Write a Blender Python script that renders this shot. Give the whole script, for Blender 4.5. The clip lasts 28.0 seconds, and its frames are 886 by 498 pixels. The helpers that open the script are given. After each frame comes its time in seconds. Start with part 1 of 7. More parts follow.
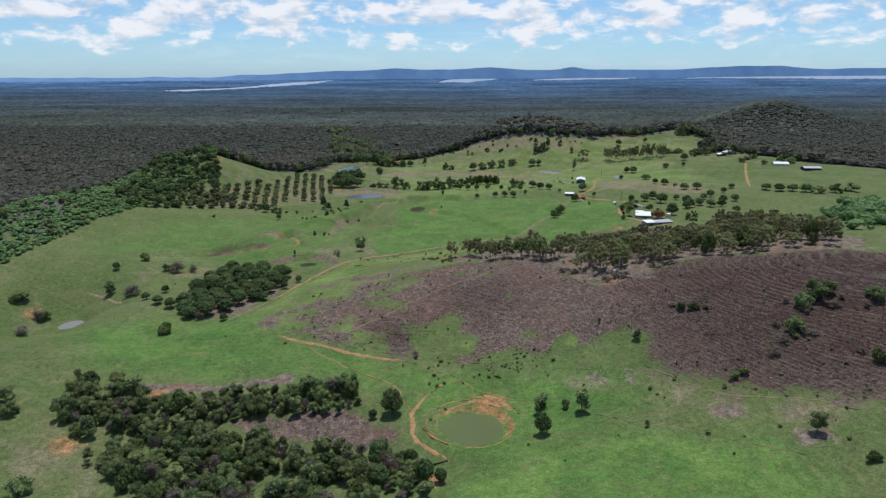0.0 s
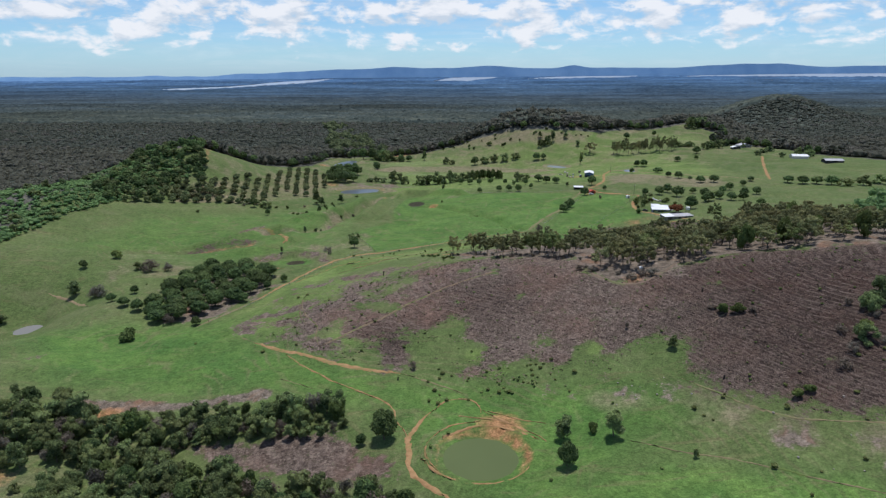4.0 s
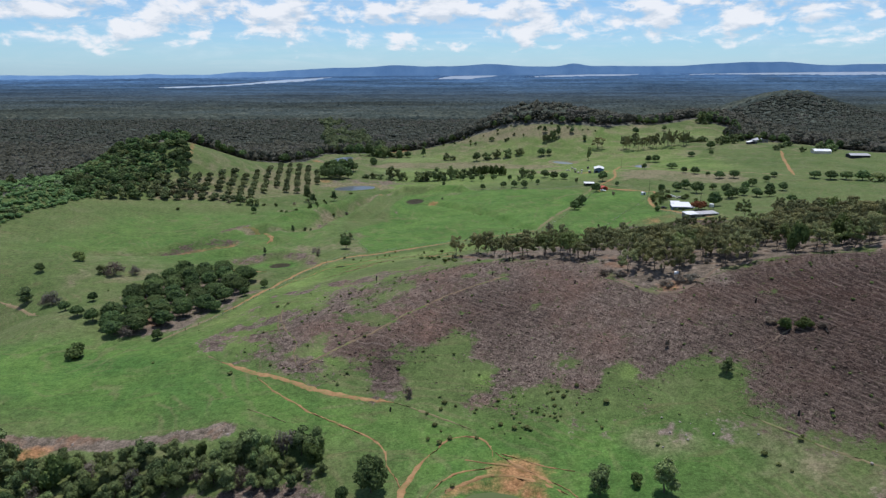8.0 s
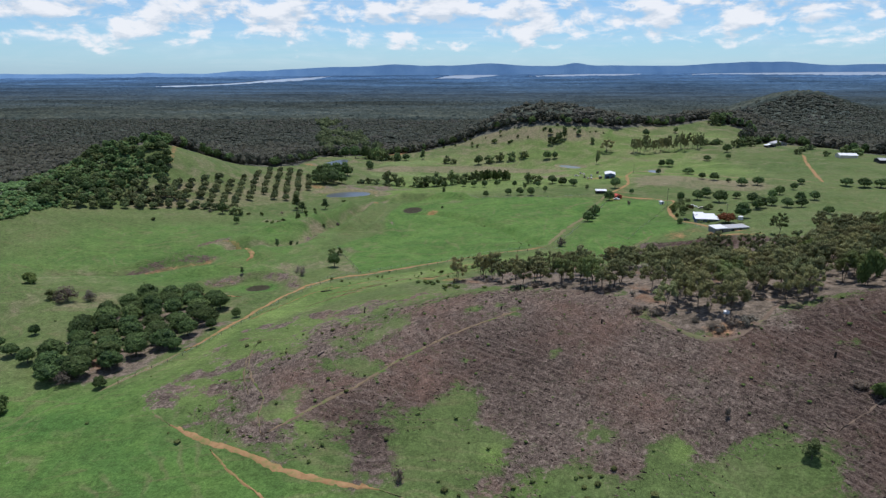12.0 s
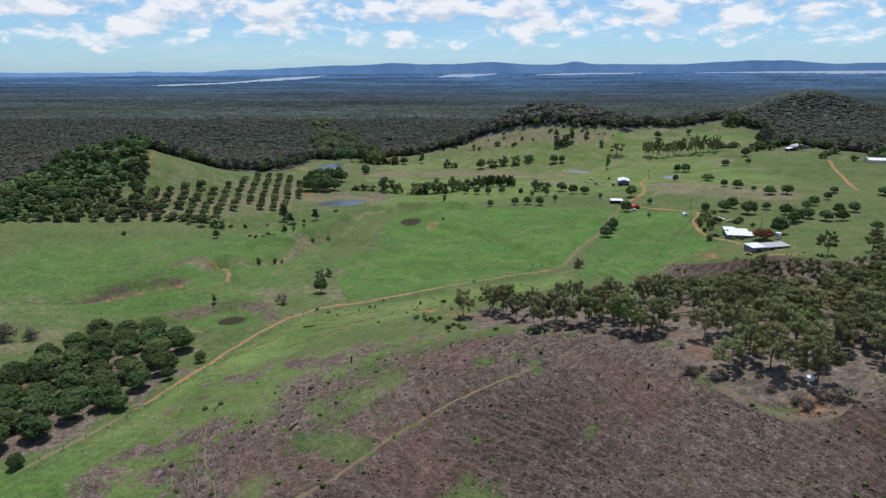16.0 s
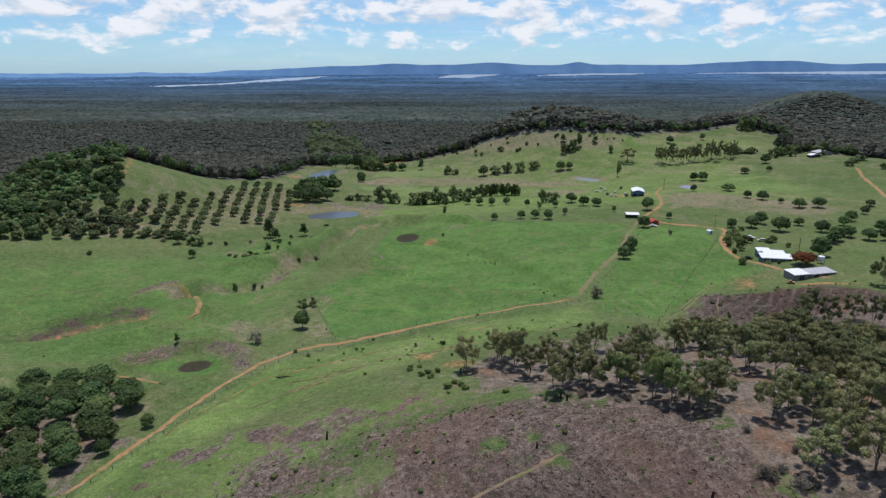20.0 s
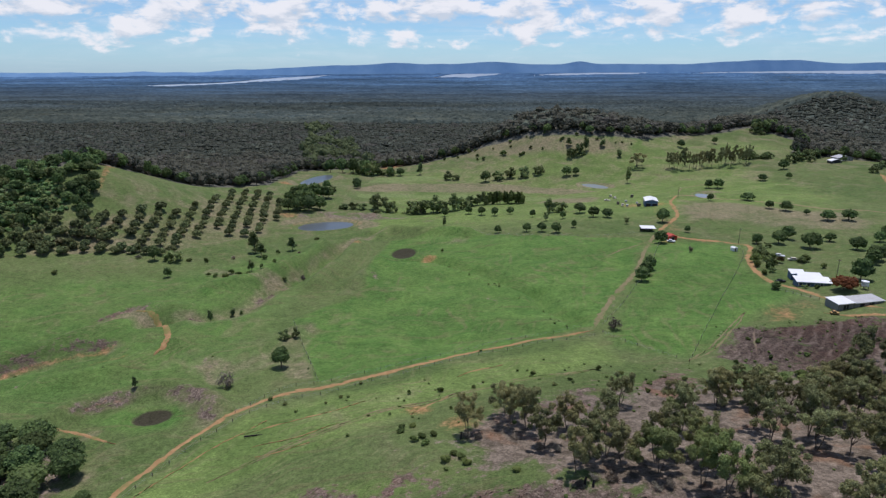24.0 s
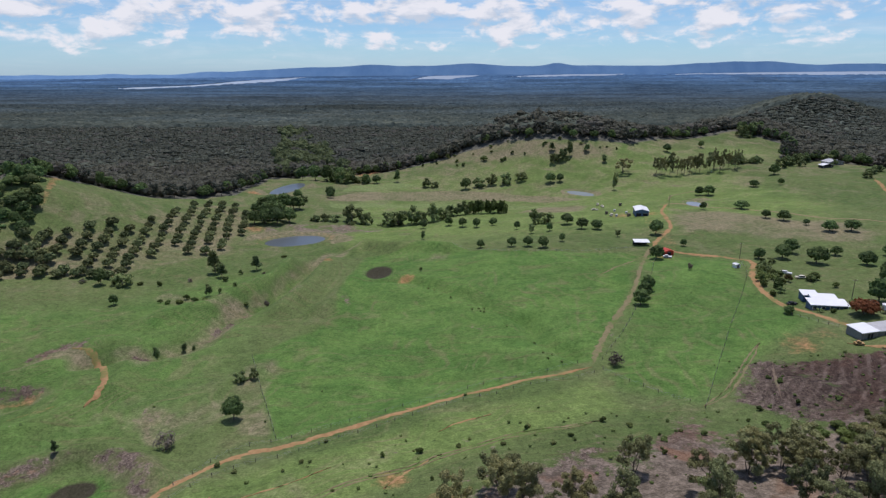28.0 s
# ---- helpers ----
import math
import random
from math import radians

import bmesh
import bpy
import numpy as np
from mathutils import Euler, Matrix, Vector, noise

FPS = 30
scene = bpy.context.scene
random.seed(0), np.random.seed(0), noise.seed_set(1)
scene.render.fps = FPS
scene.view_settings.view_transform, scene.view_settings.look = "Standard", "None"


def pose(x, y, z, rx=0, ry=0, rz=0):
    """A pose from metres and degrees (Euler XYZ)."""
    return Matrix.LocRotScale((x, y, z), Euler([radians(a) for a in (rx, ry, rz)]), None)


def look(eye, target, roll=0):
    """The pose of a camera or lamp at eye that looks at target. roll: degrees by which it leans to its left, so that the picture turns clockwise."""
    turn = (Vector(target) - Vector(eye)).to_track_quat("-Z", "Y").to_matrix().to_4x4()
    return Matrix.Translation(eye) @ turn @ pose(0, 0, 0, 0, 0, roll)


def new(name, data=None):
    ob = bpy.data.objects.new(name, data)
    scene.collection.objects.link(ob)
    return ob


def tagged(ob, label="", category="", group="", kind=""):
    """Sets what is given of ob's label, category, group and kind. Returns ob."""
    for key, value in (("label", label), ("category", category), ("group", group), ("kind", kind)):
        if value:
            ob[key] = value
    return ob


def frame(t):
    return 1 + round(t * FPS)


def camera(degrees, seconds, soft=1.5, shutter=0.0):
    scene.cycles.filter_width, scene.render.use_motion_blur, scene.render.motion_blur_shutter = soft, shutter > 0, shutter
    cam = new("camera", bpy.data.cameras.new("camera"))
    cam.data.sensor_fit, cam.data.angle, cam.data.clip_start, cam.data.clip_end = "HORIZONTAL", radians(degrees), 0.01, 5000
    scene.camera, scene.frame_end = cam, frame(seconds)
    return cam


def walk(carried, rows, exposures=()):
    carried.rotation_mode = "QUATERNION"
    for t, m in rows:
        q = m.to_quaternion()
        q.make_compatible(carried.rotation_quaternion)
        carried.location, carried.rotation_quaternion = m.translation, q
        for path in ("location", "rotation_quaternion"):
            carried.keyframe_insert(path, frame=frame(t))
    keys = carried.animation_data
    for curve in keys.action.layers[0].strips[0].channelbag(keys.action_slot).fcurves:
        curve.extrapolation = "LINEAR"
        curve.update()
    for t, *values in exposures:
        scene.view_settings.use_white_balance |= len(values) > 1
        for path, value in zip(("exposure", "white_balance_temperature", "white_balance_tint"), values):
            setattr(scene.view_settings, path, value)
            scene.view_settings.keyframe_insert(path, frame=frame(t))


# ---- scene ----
cam = camera(71.4, 28.0, 1.35)
PATH = [
    (0, (1.672, 2.641, 127.096), (1.665, 4.562, 126.539), -0.0),
    (1.5, (1.159, 15.335, 122.317), (1.153, 17.257, 121.761), -0.0),
    (3, (1.139, 28.999, 117.337), (1.131, 30.92, 116.781), -0.1),
    (5.5, (0.484, 51.537, 110.02), (0.478, 53.458, 109.463), -0.1),
    (8, (0.108, 76.069, 104.101), (0.102, 77.989, 103.544), -0.1),
    (11, (0.068, 106.989, 102.699), (0.062, 108.909, 102.141), -0.0),
    (12.5, (-0.001, 123.154, 102.936), (-0.007, 125.074, 102.377), -0.0),
    (14.5, (-1.202, 144.28, 102.812), (-1.205, 146.199, 102.251), -0.0),
    (17, (-1.476, 171.703, 102.694), (-1.479, 173.623, 102.131), 0.0),
    (19, (-1.299, 192.015, 102.852), (-1.302, 193.934, 102.29), 0.1),
    (20, (-0.797, 200.741, 103.552), (-0.803, 202.66, 102.991), 0.0),
    (21.5, (-0.697, 213.582, 104.624), (-0.703, 215.501, 104.06), 0.0),
    (23.5, (-0.12, 229.835, 104.991), (-0.128, 231.754, 104.427), -0.0),
    (25, (0.275, 242.092, 104.661), (0.265, 244.011, 104.098), -0.0),
    (26.5, (0.15, 254.262, 105.396), (0.151, 256.182, 104.833), -0.0),
    (27.3, (0.327, 260.209, 105.649), (0.34, 262.129, 105.089), -0.1),
    (27.7, (0.809, 263.095, 105.719), (0.849, 265.014, 105.158), -0.1),
    (28, (0.604, 265.318, 105.318), (0.661, 267.238, 104.759), -0.1),
]
walk(cam, [(t, look(eye, target, roll)) for t, eye, target, roll in PATH], [(0, 0.0, 6180, 12), (18, 0.0, 6180, 12), (22, 0.0, 6200, 13), (26, -0.1, 6260, 17), (28, -0.1, 6260, 17)])

# ---- world and sun ----
SUN_ELEVATION, SUN_AZIMUTH = 75.0, 14.0   # azimuth in degrees from +y towards +x
world = bpy.data.worlds.new("sky")
scene.world = world
world.use_nodes = True
wt = world.node_tree
wt.nodes.clear()


def node(tree, kind, **props):
    n = tree.nodes.new(kind)
    for key, value in props.items():
        if key == "inputs":
            for k, v in value.items():
                n.inputs[k].default_value = v
        elif key == "blend_type":
            n.blend_type = value
        elif key == "data_type":
            n.data_type = value
        elif key == "operation":
            n.operation = value
        elif key == "attribute_name":
            n.attribute_name = value
        elif key == "noise_dimensions":
            n.noise_dimensions = value
        elif key == "feature":
            n.feature = value
    return n


def math_node(tree, op, a, b=None, c=None, clamp=False):
    n = tree.nodes.new("ShaderNodeMath")
    n.operation, n.use_clamp = op, clamp
    for i, v in enumerate((a, b, c)):
        if v is None:
            continue
        if isinstance(v, (int, float)):
            n.inputs[i].default_value = v
        else:
            tree.links.new(v, n.inputs[i])
    return n.outputs[0]


def ramp(tree, fac, stops, smooth=False):
    n = tree.nodes.new("ShaderNodeValToRGB")
    n.color_ramp.interpolation = "EASE" if smooth else "LINEAR"
    el = n.color_ramp.elements
    while len(el) < len(stops):
        el.new(0.5)
    for e, (p, c) in zip(el, stops):
        e.position = p
        e.color = (*c, 1) if isinstance(c, tuple) else (c, c, c, 1)
    tree.links.new(fac, n.inputs["Fac"])
    return n.outputs["Color"]


def mix(tree, fac, a, b, blend="MIX"):
    n = tree.nodes.new("ShaderNodeMix")
    n.data_type, n.blend_type = "RGBA", blend
    for slot, v in ((0, fac), (6, a), (7, b)):
        if isinstance(v, (int, float)):
            n.inputs[slot].default_value = v
        elif isinstance(v, tuple):
            n.inputs[slot].default_value = (*v, 1)
        else:
            tree.links.new(v, n.inputs[slot])
    return n.outputs[2]


def noise_tex(tree, vec, scale, detail=4.0, rough=0.55, distort=0.0):
    n = tree.nodes.new("ShaderNodeTexNoise")
    n.inputs["Scale"].default_value, n.inputs["Detail"].default_value = scale, detail
    n.inputs["Roughness"].default_value, n.inputs["Distortion"].default_value = rough, distort
    tree.links.new(vec, n.inputs["Vector"])
    return n.outputs["Fac"]


def mapped(tree, vec, scale=(1, 1, 1), move=(0, 0, 0), turn=0.0):
    n = tree.nodes.new("ShaderNodeMapping")
    n.inputs["Scale"].default_value, n.inputs["Location"].default_value = scale, move
    n.inputs["Rotation"].default_value = (0, 0, turn)
    tree.links.new(vec, n.inputs["Vector"])
    return n.outputs["Vector"]


sky = wt.nodes.new("ShaderNodeTexSky")
sky.sky_type, sky.sun_disc = "NISHITA", False
sky.sun_elevation, sky.sun_rotation = radians(SUN_ELEVATION), radians(SUN_AZIMUTH)
sky.altitude, sky.air_density, sky.dust_density, sky.ozone_density = 100, 1.0, 0.3, 2.0
coord = wt.nodes.new("ShaderNodeTexCoord").outputs["Generated"]
split = wt.nodes.new("ShaderNodeSeparateXYZ")
wt.links.new(coord, split.inputs[0])
up = split.outputs["Z"]
puff = noise_tex(wt, mapped(wt, coord, (17, 17, 38), (3.4, 1.3, 0.2)), 1.0, 7.0, 0.56, 0.25)
shade = noise_tex(wt, mapped(wt, coord, (17, 17, 38), (3.4, 1.3, 0.75)), 1.0, 5.0, 0.56, 0.25)
band = ramp(wt, math_node(wt, "MULTIPLY", up, 4.0, clamp=True), [(0.0, 0.0), (0.06, 0.1), (0.12, 0.40), (0.19, 0.55), (0.28, 0.68), (0.42, 0.58), (0.6, 0.45), (1.0, 0.42)])
cover = math_node(wt, "ADD", puff, math_node(wt, "MULTIPLY", math_node(wt, "SUBTRACT", band, 0.5), 0.55))
wisp = noise_tex(wt, mapped(wt, coord, (7, 7, 60), (1.4, 5.3, 0.7)), 1.0, 6.0, 0.62, 0.6)
veil = math_node(wt, "MULTIPLY", ramp(wt, wisp, [(0.44, 0.0), (0.76, 0.42)]), ramp(wt, math_node(wt, "MULTIPLY", up, 4.0, clamp=True), [(0.02, 0.35), (0.2, 1.0)]))
mask = math_node(wt, "MAXIMUM", ramp(wt, cover, [(0.478, 0.0), (0.64, 1.0)], True), veil)
tone = ramp(wt, math_node(wt, "SUBTRACT", math_node(wt, "ADD", shade, 0.5), puff), [(0.40, (6.9, 6.9, 6.9)), (0.62, (4.7, 5.2, 5.7))], True)
clear_air = ramp(wt, math_node(wt, "MULTIPLY", up, 4.0, clamp=True), [(0.0, (0.51, 0.77, 1.16)), (0.12, (0.50, 0.73, 1.01)), (0.3, (0.51, 0.70, 0.92)), (0.6, (0.60, 0.74, 0.86))])
sky_colour = mix(wt, 1.0, sky.outputs[0], clear_air, "MULTIPLY")
both = mix(wt, math_node(wt, "MULTIPLY", mask, 0.92), sky_colour, tone)
back = wt.nodes.new("ShaderNodeBackground")
back.inputs["Strength"].default_value = 0.13
wt.links.new(both, back.inputs["Color"])
wout = wt.nodes.new("ShaderNodeOutputWorld")
wt.links.new(back.outputs[0], wout.inputs[0])

lamp = bpy.data.lights.new("sun", "SUN")
lamp.energy, lamp.angle, lamp.color = 3.7, radians(0.53), (1.0, 0.96, 0.9)
sun = new("sun", lamp)
sun_way = Vector((math.sin(radians(SUN_AZIMUTH)) * math.cos(radians(SUN_ELEVATION)),
                  math.cos(radians(SUN_AZIMUTH)) * math.cos(radians(SUN_ELEVATION)), math.sin(radians(SUN_ELEVATION))))
sun.matrix_basis = look(sun_way * 400 + Vector((0, 300, 0)), (0, 300, 0))

# ---- materials ----
def base_material(name, rough=0.9, spec=0.2, metal=0.0):
    m = bpy.data.materials.new(name)
    m.use_nodes = True
    b = m.node_tree.nodes["Principled BSDF"]
    b.inputs["Roughness"].default_value, b.inputs["Metallic"].default_value = rough, metal
    b.inputs["Specular IOR Level"].default_value = spec
    return m, m.node_tree, b


def world_coord(tree):
    return tree.nodes.new("ShaderNodeNewGeometry").outputs["Position"]


def bump(tree, b, height, strength, distance):
    n = tree.nodes.new("ShaderNodeBump")
    n.inputs["Strength"].default_value, n.inputs["Distance"].default_value = strength, distance
    tree.links.new(height, n.inputs["Height"])
    tree.links.new(n.outputs[0], b.inputs["Normal"])


def leaf_material(name, dark, light, odd=None, odd_share=0.0):
    """Foliage: each leaf tuft and each plant takes its own shade."""
    m, t, b = base_material(name, 0.75, 0.15)
    geo = t.nodes.new("ShaderNodeNewGeometry")
    info = t.nodes.new("ShaderNodeObjectInfo")
    c = mix(t, geo.outputs["Random Per Island"], dark, light)
    c = mix(t, math_node(t, "MULTIPLY", info.outputs["Random"], 0.6), c, tuple(0.55 * (a + b2) * f for a, b2, f in zip(dark, light, (1.25, 0.95, 0.9))))
    if odd:
        pick = ramp(t, noise_tex(t, mapped(t, geo.outputs["Position"], (0.03, 0.03, 0.03)), 1.0, 2.0), [(0.6 - odd_share, 0.0), (0.66 - odd_share, 1.0)])
        c = mix(t, math_node(t, "MULTIPLY", pick, 0.7), c, odd)
    shade = ramp(t, math_node(t, "FRACT", math_node(t, "MULTIPLY", info.outputs["Random"], 7.31)), [(0.0, 0.68), (0.6, 1.0), (1.0, 1.42)])
    c = mix(t, 1.0, c, shade, "MULTIPLY")
    t.links.new(c, b.inputs["Base Color"])
    thin = t.nodes.new("ShaderNodeBsdfTranslucent")
    t.links.new(c, thin.inputs["Color"])
    blend = t.nodes.new("ShaderNodeMixShader")
    blend.inputs["Fac"].default_value = 0.34
    t.links.new(b.outputs[0], blend.inputs[1])
    t.links.new(thin.outputs[0], blend.inputs[2])
    t.links.new(blend.outputs[0], t.nodes["Material Output"].inputs["Surface"])
    return m


def plain_material(name, colour, rough=0.6, metal=0.0, spec=0.4, grime=0.25, scale=1.5, ribs=0.0):
    m, t, b = base_material(name, rough, spec, metal)
    pos = world_coord(t)
    n1 = noise_tex(t, pos, scale, 5.0, 0.6)
    n2 = noise_tex(t, pos, scale * 9, 3.0, 0.6)
    f = math_node(t, "ADD", math_node(t, "MULTIPLY", n1, 0.7), math_node(t, "MULTIPLY", n2, 0.3))
    f = ramp(t, f, [(0.35, 1.0), (0.7, 0.0)])
    c = mix(t, math_node(t, "MULTIPLY", f, grime), colour, tuple(v * w for v, w in zip(colour, (0.5, 0.42, 0.36))))
    t.links.new(c, b.inputs["Base Color"])
    bump(t, b, n2, 0.2, 0.02)
    return m


def ground_material():
    m, t, b = base_material("pasture", 0.95, 0.08)
    pos = world_coord(t)

    def attr(name):
        return node(t, "ShaderNodeAttribute", attribute_name=name).outputs["Fac"]

    big = noise_tex(t, pos, 0.012, 4.0, 0.55, 0.4)
    mid = noise_tex(t, pos, 0.055, 5.0, 0.62, 0.6)
    fine = noise_tex(t, pos, 0.4, 5.0, 0.7)
    tuft = noise_tex(t, pos, 1.6, 3.0, 0.75)
    # pasture: fresh green, with yellower and drier drifts
    green = mix(t, ramp(t, big, [(0.35, 0.0), (0.65, 1.0)]), (0.082, 0.120, 0.038), (0.116, 0.147, 0.053))
    green = mix(t, ramp(t, mid, [(0.48, 0.0), (0.70, 0.8)]), green, (0.144, 0.150, 0.072))
    green = mix(t, ramp(t, math_node(t, "ADD", math_node(t, "MULTIPLY", attr("lush"), 0.8), math_node(t, "MULTIPLY", math_node(t, "SUBTRACT", mid, 0.5), 0.9)), [(0.25, 0.0), (0.65, 0.9)]), green, mix(t, ramp(t, noise_tex(t, pos, 0.04, 5.0, 0.65, 1.2), [(0.38, 0.0), (0.62, 1.0)]), (0.067, 0.140, 0.031), (0.107, 0.187, 0.045)))
    green = mix(t, ramp(t, math_node(t, "ADD", attr("bright"), math_node(t, "MULTIPLY", math_node(t, "SUBTRACT", mid, 0.5), 0.9)), [(0.35, 0.0), (0.8, 0.85)]), green, (0.164, 0.238, 0.062))
    green = mix(t, math_node(t, "MULTIPLY", attr("meadow"), 0.65), green, mix(t, ramp(t, mid, [(0.4, 0.0), (0.62, 1.0)]), (0.058, 0.128, 0.030), (0.108, 0.188, 0.044)))
    dryness = math_node(t, "ADD", attr("dry"), math_node(t, "MULTIPLY", math_node(t, "SUBTRACT", mid, 0.5), 1.3))
    green = mix(t, ramp(t, dryness, [(0.3, 0.0), (0.68, 0.92)]), green, mix(t, ramp(t, fine, [(0.4, 0.0), (0.6, 1.0)]), (0.165, 0.150, 0.085), (0.222, 0.182, 0.116)))
    trod = noise_tex(t, mapped(t, pos, (0.035, 0.16, 0.0), (5, 2, 0), 0.5), 1.0, 5.0, 0.65, 1.5)
    green = mix(t, ramp(t, trod, [(0.56, 0.0), (0.66, 0.5)]), green, (0.150, 0.135, 0.066))
    green = mix(t, ramp(t, noise_tex(t, pos, 0.025, 5.0, 0.65, 1.0), [(0.48, 0.0), (0.7, 0.5)]), green, (0.066, 0.108, 0.030))
    mown = math_node(t, "ADD", attr("mown"), math_node(t, "MULTIPLY", math_node(t, "SUBTRACT", mid, 0.5), 0.5))
    green = mix(t, ramp(t, mown, [(0.4, 0.0), (0.7, 0.85)]), green, (0.152, 0.196, 0.072))
    # cattle terraces, streaks along the slope and dark weed specks
    height = t.nodes.new("ShaderNodeSeparateXYZ")
    t.links.new(pos, height.inputs[0])
    warp = math_node(t, "MULTIPLY", noise_tex(t, pos, 0.06, 4.0, 0.6, 0.5), 9.0)
    rake = math_node(t, "SINE", math_node(t, "ADD", math_node(t, "MULTIPLY", height.outputs["Z"], 9.5), warp))
    patchy = noise_tex(t, pos, 0.05, 3.0, 0.6)
    green = mix(t, math_node(t, "MULTIPLY", ramp(t, rake, [(0.35, 0.0), (0.95, 1.0)]), ramp(t, patchy, [(0.47, 0.0), (0.62, 0.42)])), green, (0.176, 0.160, 0.082))
    streaks = noise_tex(t, mapped(t, pos, (0.17, 0.24, 0.5), (9, 4, 0), 0.7), 1.0, 6.0, 0.75, 2.5)
    green = mix(t, 0.7, green, ramp(t, streaks, [(0.33, 0.66), (0.5, 1.0), (0.68, 1.4)]), "MULTIPLY")
    green = mix(t, ramp(t, noise_tex(t, pos, 0.55, 3.0, 0.7, 0.5), [(0.63, 0.0), (0.70, 0.6)]), green, (0.045, 0.066, 0.024))
    # ploughed and burnt stubble
    streak = noise_tex(t, mapped(t, pos, (0.42, 0.42, 1.1)), 1.0, 6.0, 0.78, 0.8)
    contour = noise_tex(t, mapped(t, pos, (0.035, 0.035, 0.42), (3, 7, 1)), 1.0, 6.0, 0.68, 0.6)
    clod = noise_tex(t, pos, 1.3, 5.0, 0.8, 0.6)
    soil = mix(t, ramp(t, streak, [(0.42, 0.0), (0.60, 1.0)]), (0.080, 0.057, 0.046), (0.205, 0.155, 0.122))
    soil = mix(t, ramp(t, clod, [(0.52, 0.0), (0.64, 0.85)]), soil, (0.30, 0.245, 0.195))
    soil = mix(t, ramp(t, clod, [(0.36, 0.75), (0.46, 0.0)]), soil, (0.030, 0.022, 0.018))
    soil = mix(t, ramp(t, noise_tex(t, pos, 0.035, 4.0, 0.6), [(0.48, 0.0), (0.7, 0.7)]), soil, (0.17, 0.102, 0.075))
    soil = mix(t, ramp(t, noise_tex(t, pos, 0.3, 5.0, 0.7, 1.0), [(0.58, 0.0), (0.68, 0.75)]), soil, (0.075, 0.100, 0.035))
    soil = mix(t, 1.0, soil, ramp(t, noise_tex(t, pos, 0.22, 6.0, 0.8, 1.5), [(0.32, 0.55), (0.5, 0.95), (0.68, 1.5)]), "MULTIPLY")
    soil = mix(t, attr("char"), soil, mix(t, 1.0, soil, (0.42, 0.38, 0.38), "MULTIPLY"))
    soil = mix(t, math_node(t, "MULTIPLY", ramp(t, rake, [(0.6, 0.0), (1.0, 1.0)]), ramp(t, noise_tex(t, pos, 0.09, 4.0, 0.65), [(0.40, 0.0), (0.62, 0.42)])), soil, (0.250, 0.194, 0.158))
    # plough rows along the contour
    sway = math_node(t, "MULTIPLY", noise_tex(t, pos, 0.06, 3.0, 0.6), 5.0)
    rows = math_node(t, "SINE", math_node(t, "ADD", math_node(t, "MULTIPLY", attr("level"), 13.0), sway))
    broken = ramp(t, noise_tex(t, pos, 0.16, 4.0, 0.7, 0.6), [(0.38, 0.0), (0.6, 1.0)])
    ridge = math_node(t, "MULTIPLY", ramp(t, rows, [(0.35, 0.0), (0.9, 1.0)]), broken)
    soil = mix(t, math_node(t, "MULTIPLY", ridge, math_node(t, "ADD", math_node(t, "MULTIPLY", attr("char"), 0.22), 0.14)), soil, (0.215, 0.168, 0.140))
    furrow = math_node(t, "MULTIPLY", ramp(t, rows, [(0.05, 1.0), (0.5, 0.0)]), broken)
    soil = mix(t, math_node(t, "MULTIPLY", furrow, math_node(t, "ADD", math_node(t, "MULTIPLY", attr("char"), 0.2), 0.12)), soil, (0.045, 0.033, 0.029))
    soil = mix(t, ramp(t, noise_tex(t, mapped(t, pos, (0.9, 0.9, 2.4)), 1.0, 3.0, 0.8, 1.2), [(0.66, 0.0), (0.74, 0.75)]), soil, (0.36, 0.31, 0.265))
    burnt = math_node(t, "ADD", attr("burnt"), math_node(t, "ADD", math_node(t, "MULTIPLY", math_node(t, "ADD", math_node(t, "MULTIPLY", math_node(t, "SUBTRACT", contour, 0.5), 0.7), math_node(t, "SUBTRACT", mid, 0.5)), 1.7), math_node(t, "MULTIPLY", math_node(t, "SUBTRACT", fine, 0.5), 1.2)))
    c = mix(t, ramp(t, burnt, [(0.42, 0.0), (0.6, 1.0)]), green, soil)
    # litter under the gum trees and woodland floor
    litter = mix(t, ramp(t, fine, [(0.35, 0.0), (0.65, 1.0)]), (0.095, 0.074, 0.058), (0.215, 0.170, 0.136))
    litter = mix(t, ramp(t, mid, [(0.58, 0.0), (0.68, 0.7)]), litter, (0.20, 0.105, 0.062))
    lit = math_node(t, "ADD", attr("litter"), math_node(t, "ADD", math_node(t, "MULTIPLY", math_node(t, "SUBTRACT", mid, 0.5), 1.3), math_node(t, "MULTIPLY", math_node(t, "SUBTRACT", fine, 0.5), 0.7)))
    c = mix(t, ramp(t, lit, [(0.45, 0.0), (0.62, 0.95)]), c, litter)
    wood_floor = mix(t, ramp(t, fine, [(0.4, 0.0), (0.6, 1.0)]), (0.080, 0.082, 0.066), (0.13, 0.124, 0.102))
    c = mix(t, ramp(t, attr("woods"), [(0.4, 0.0), (0.6, 1.0)]), c, wood_floor)
    # bare red earth
    earth = mix(t, ramp(t, fine, [(0.35, 0.0), (0.68, 1.0)]), (0.21, 0.098, 0.045), (0.40, 0.215, 0.105))
    bare = math_node(t, "ADD", attr("earth"), math_node(t, "ADD", math_node(t, "MULTIPLY", math_node(t, "SUBTRACT", fine, 0.5), 0.7), math_node(t, "MULTIPLY", math_node(t, "SUBTRACT", mid, 0.5), 0.6)))
    c = mix(t, ramp(t, bare, [(0.36, 0.0), (0.72, 0.92)]), c, earth)
    mud = math_node(t, "ADD", attr("mud"), math_node(t, "MULTIPLY", math_node(t, "SUBTRACT", fine, 0.5), 0.5))
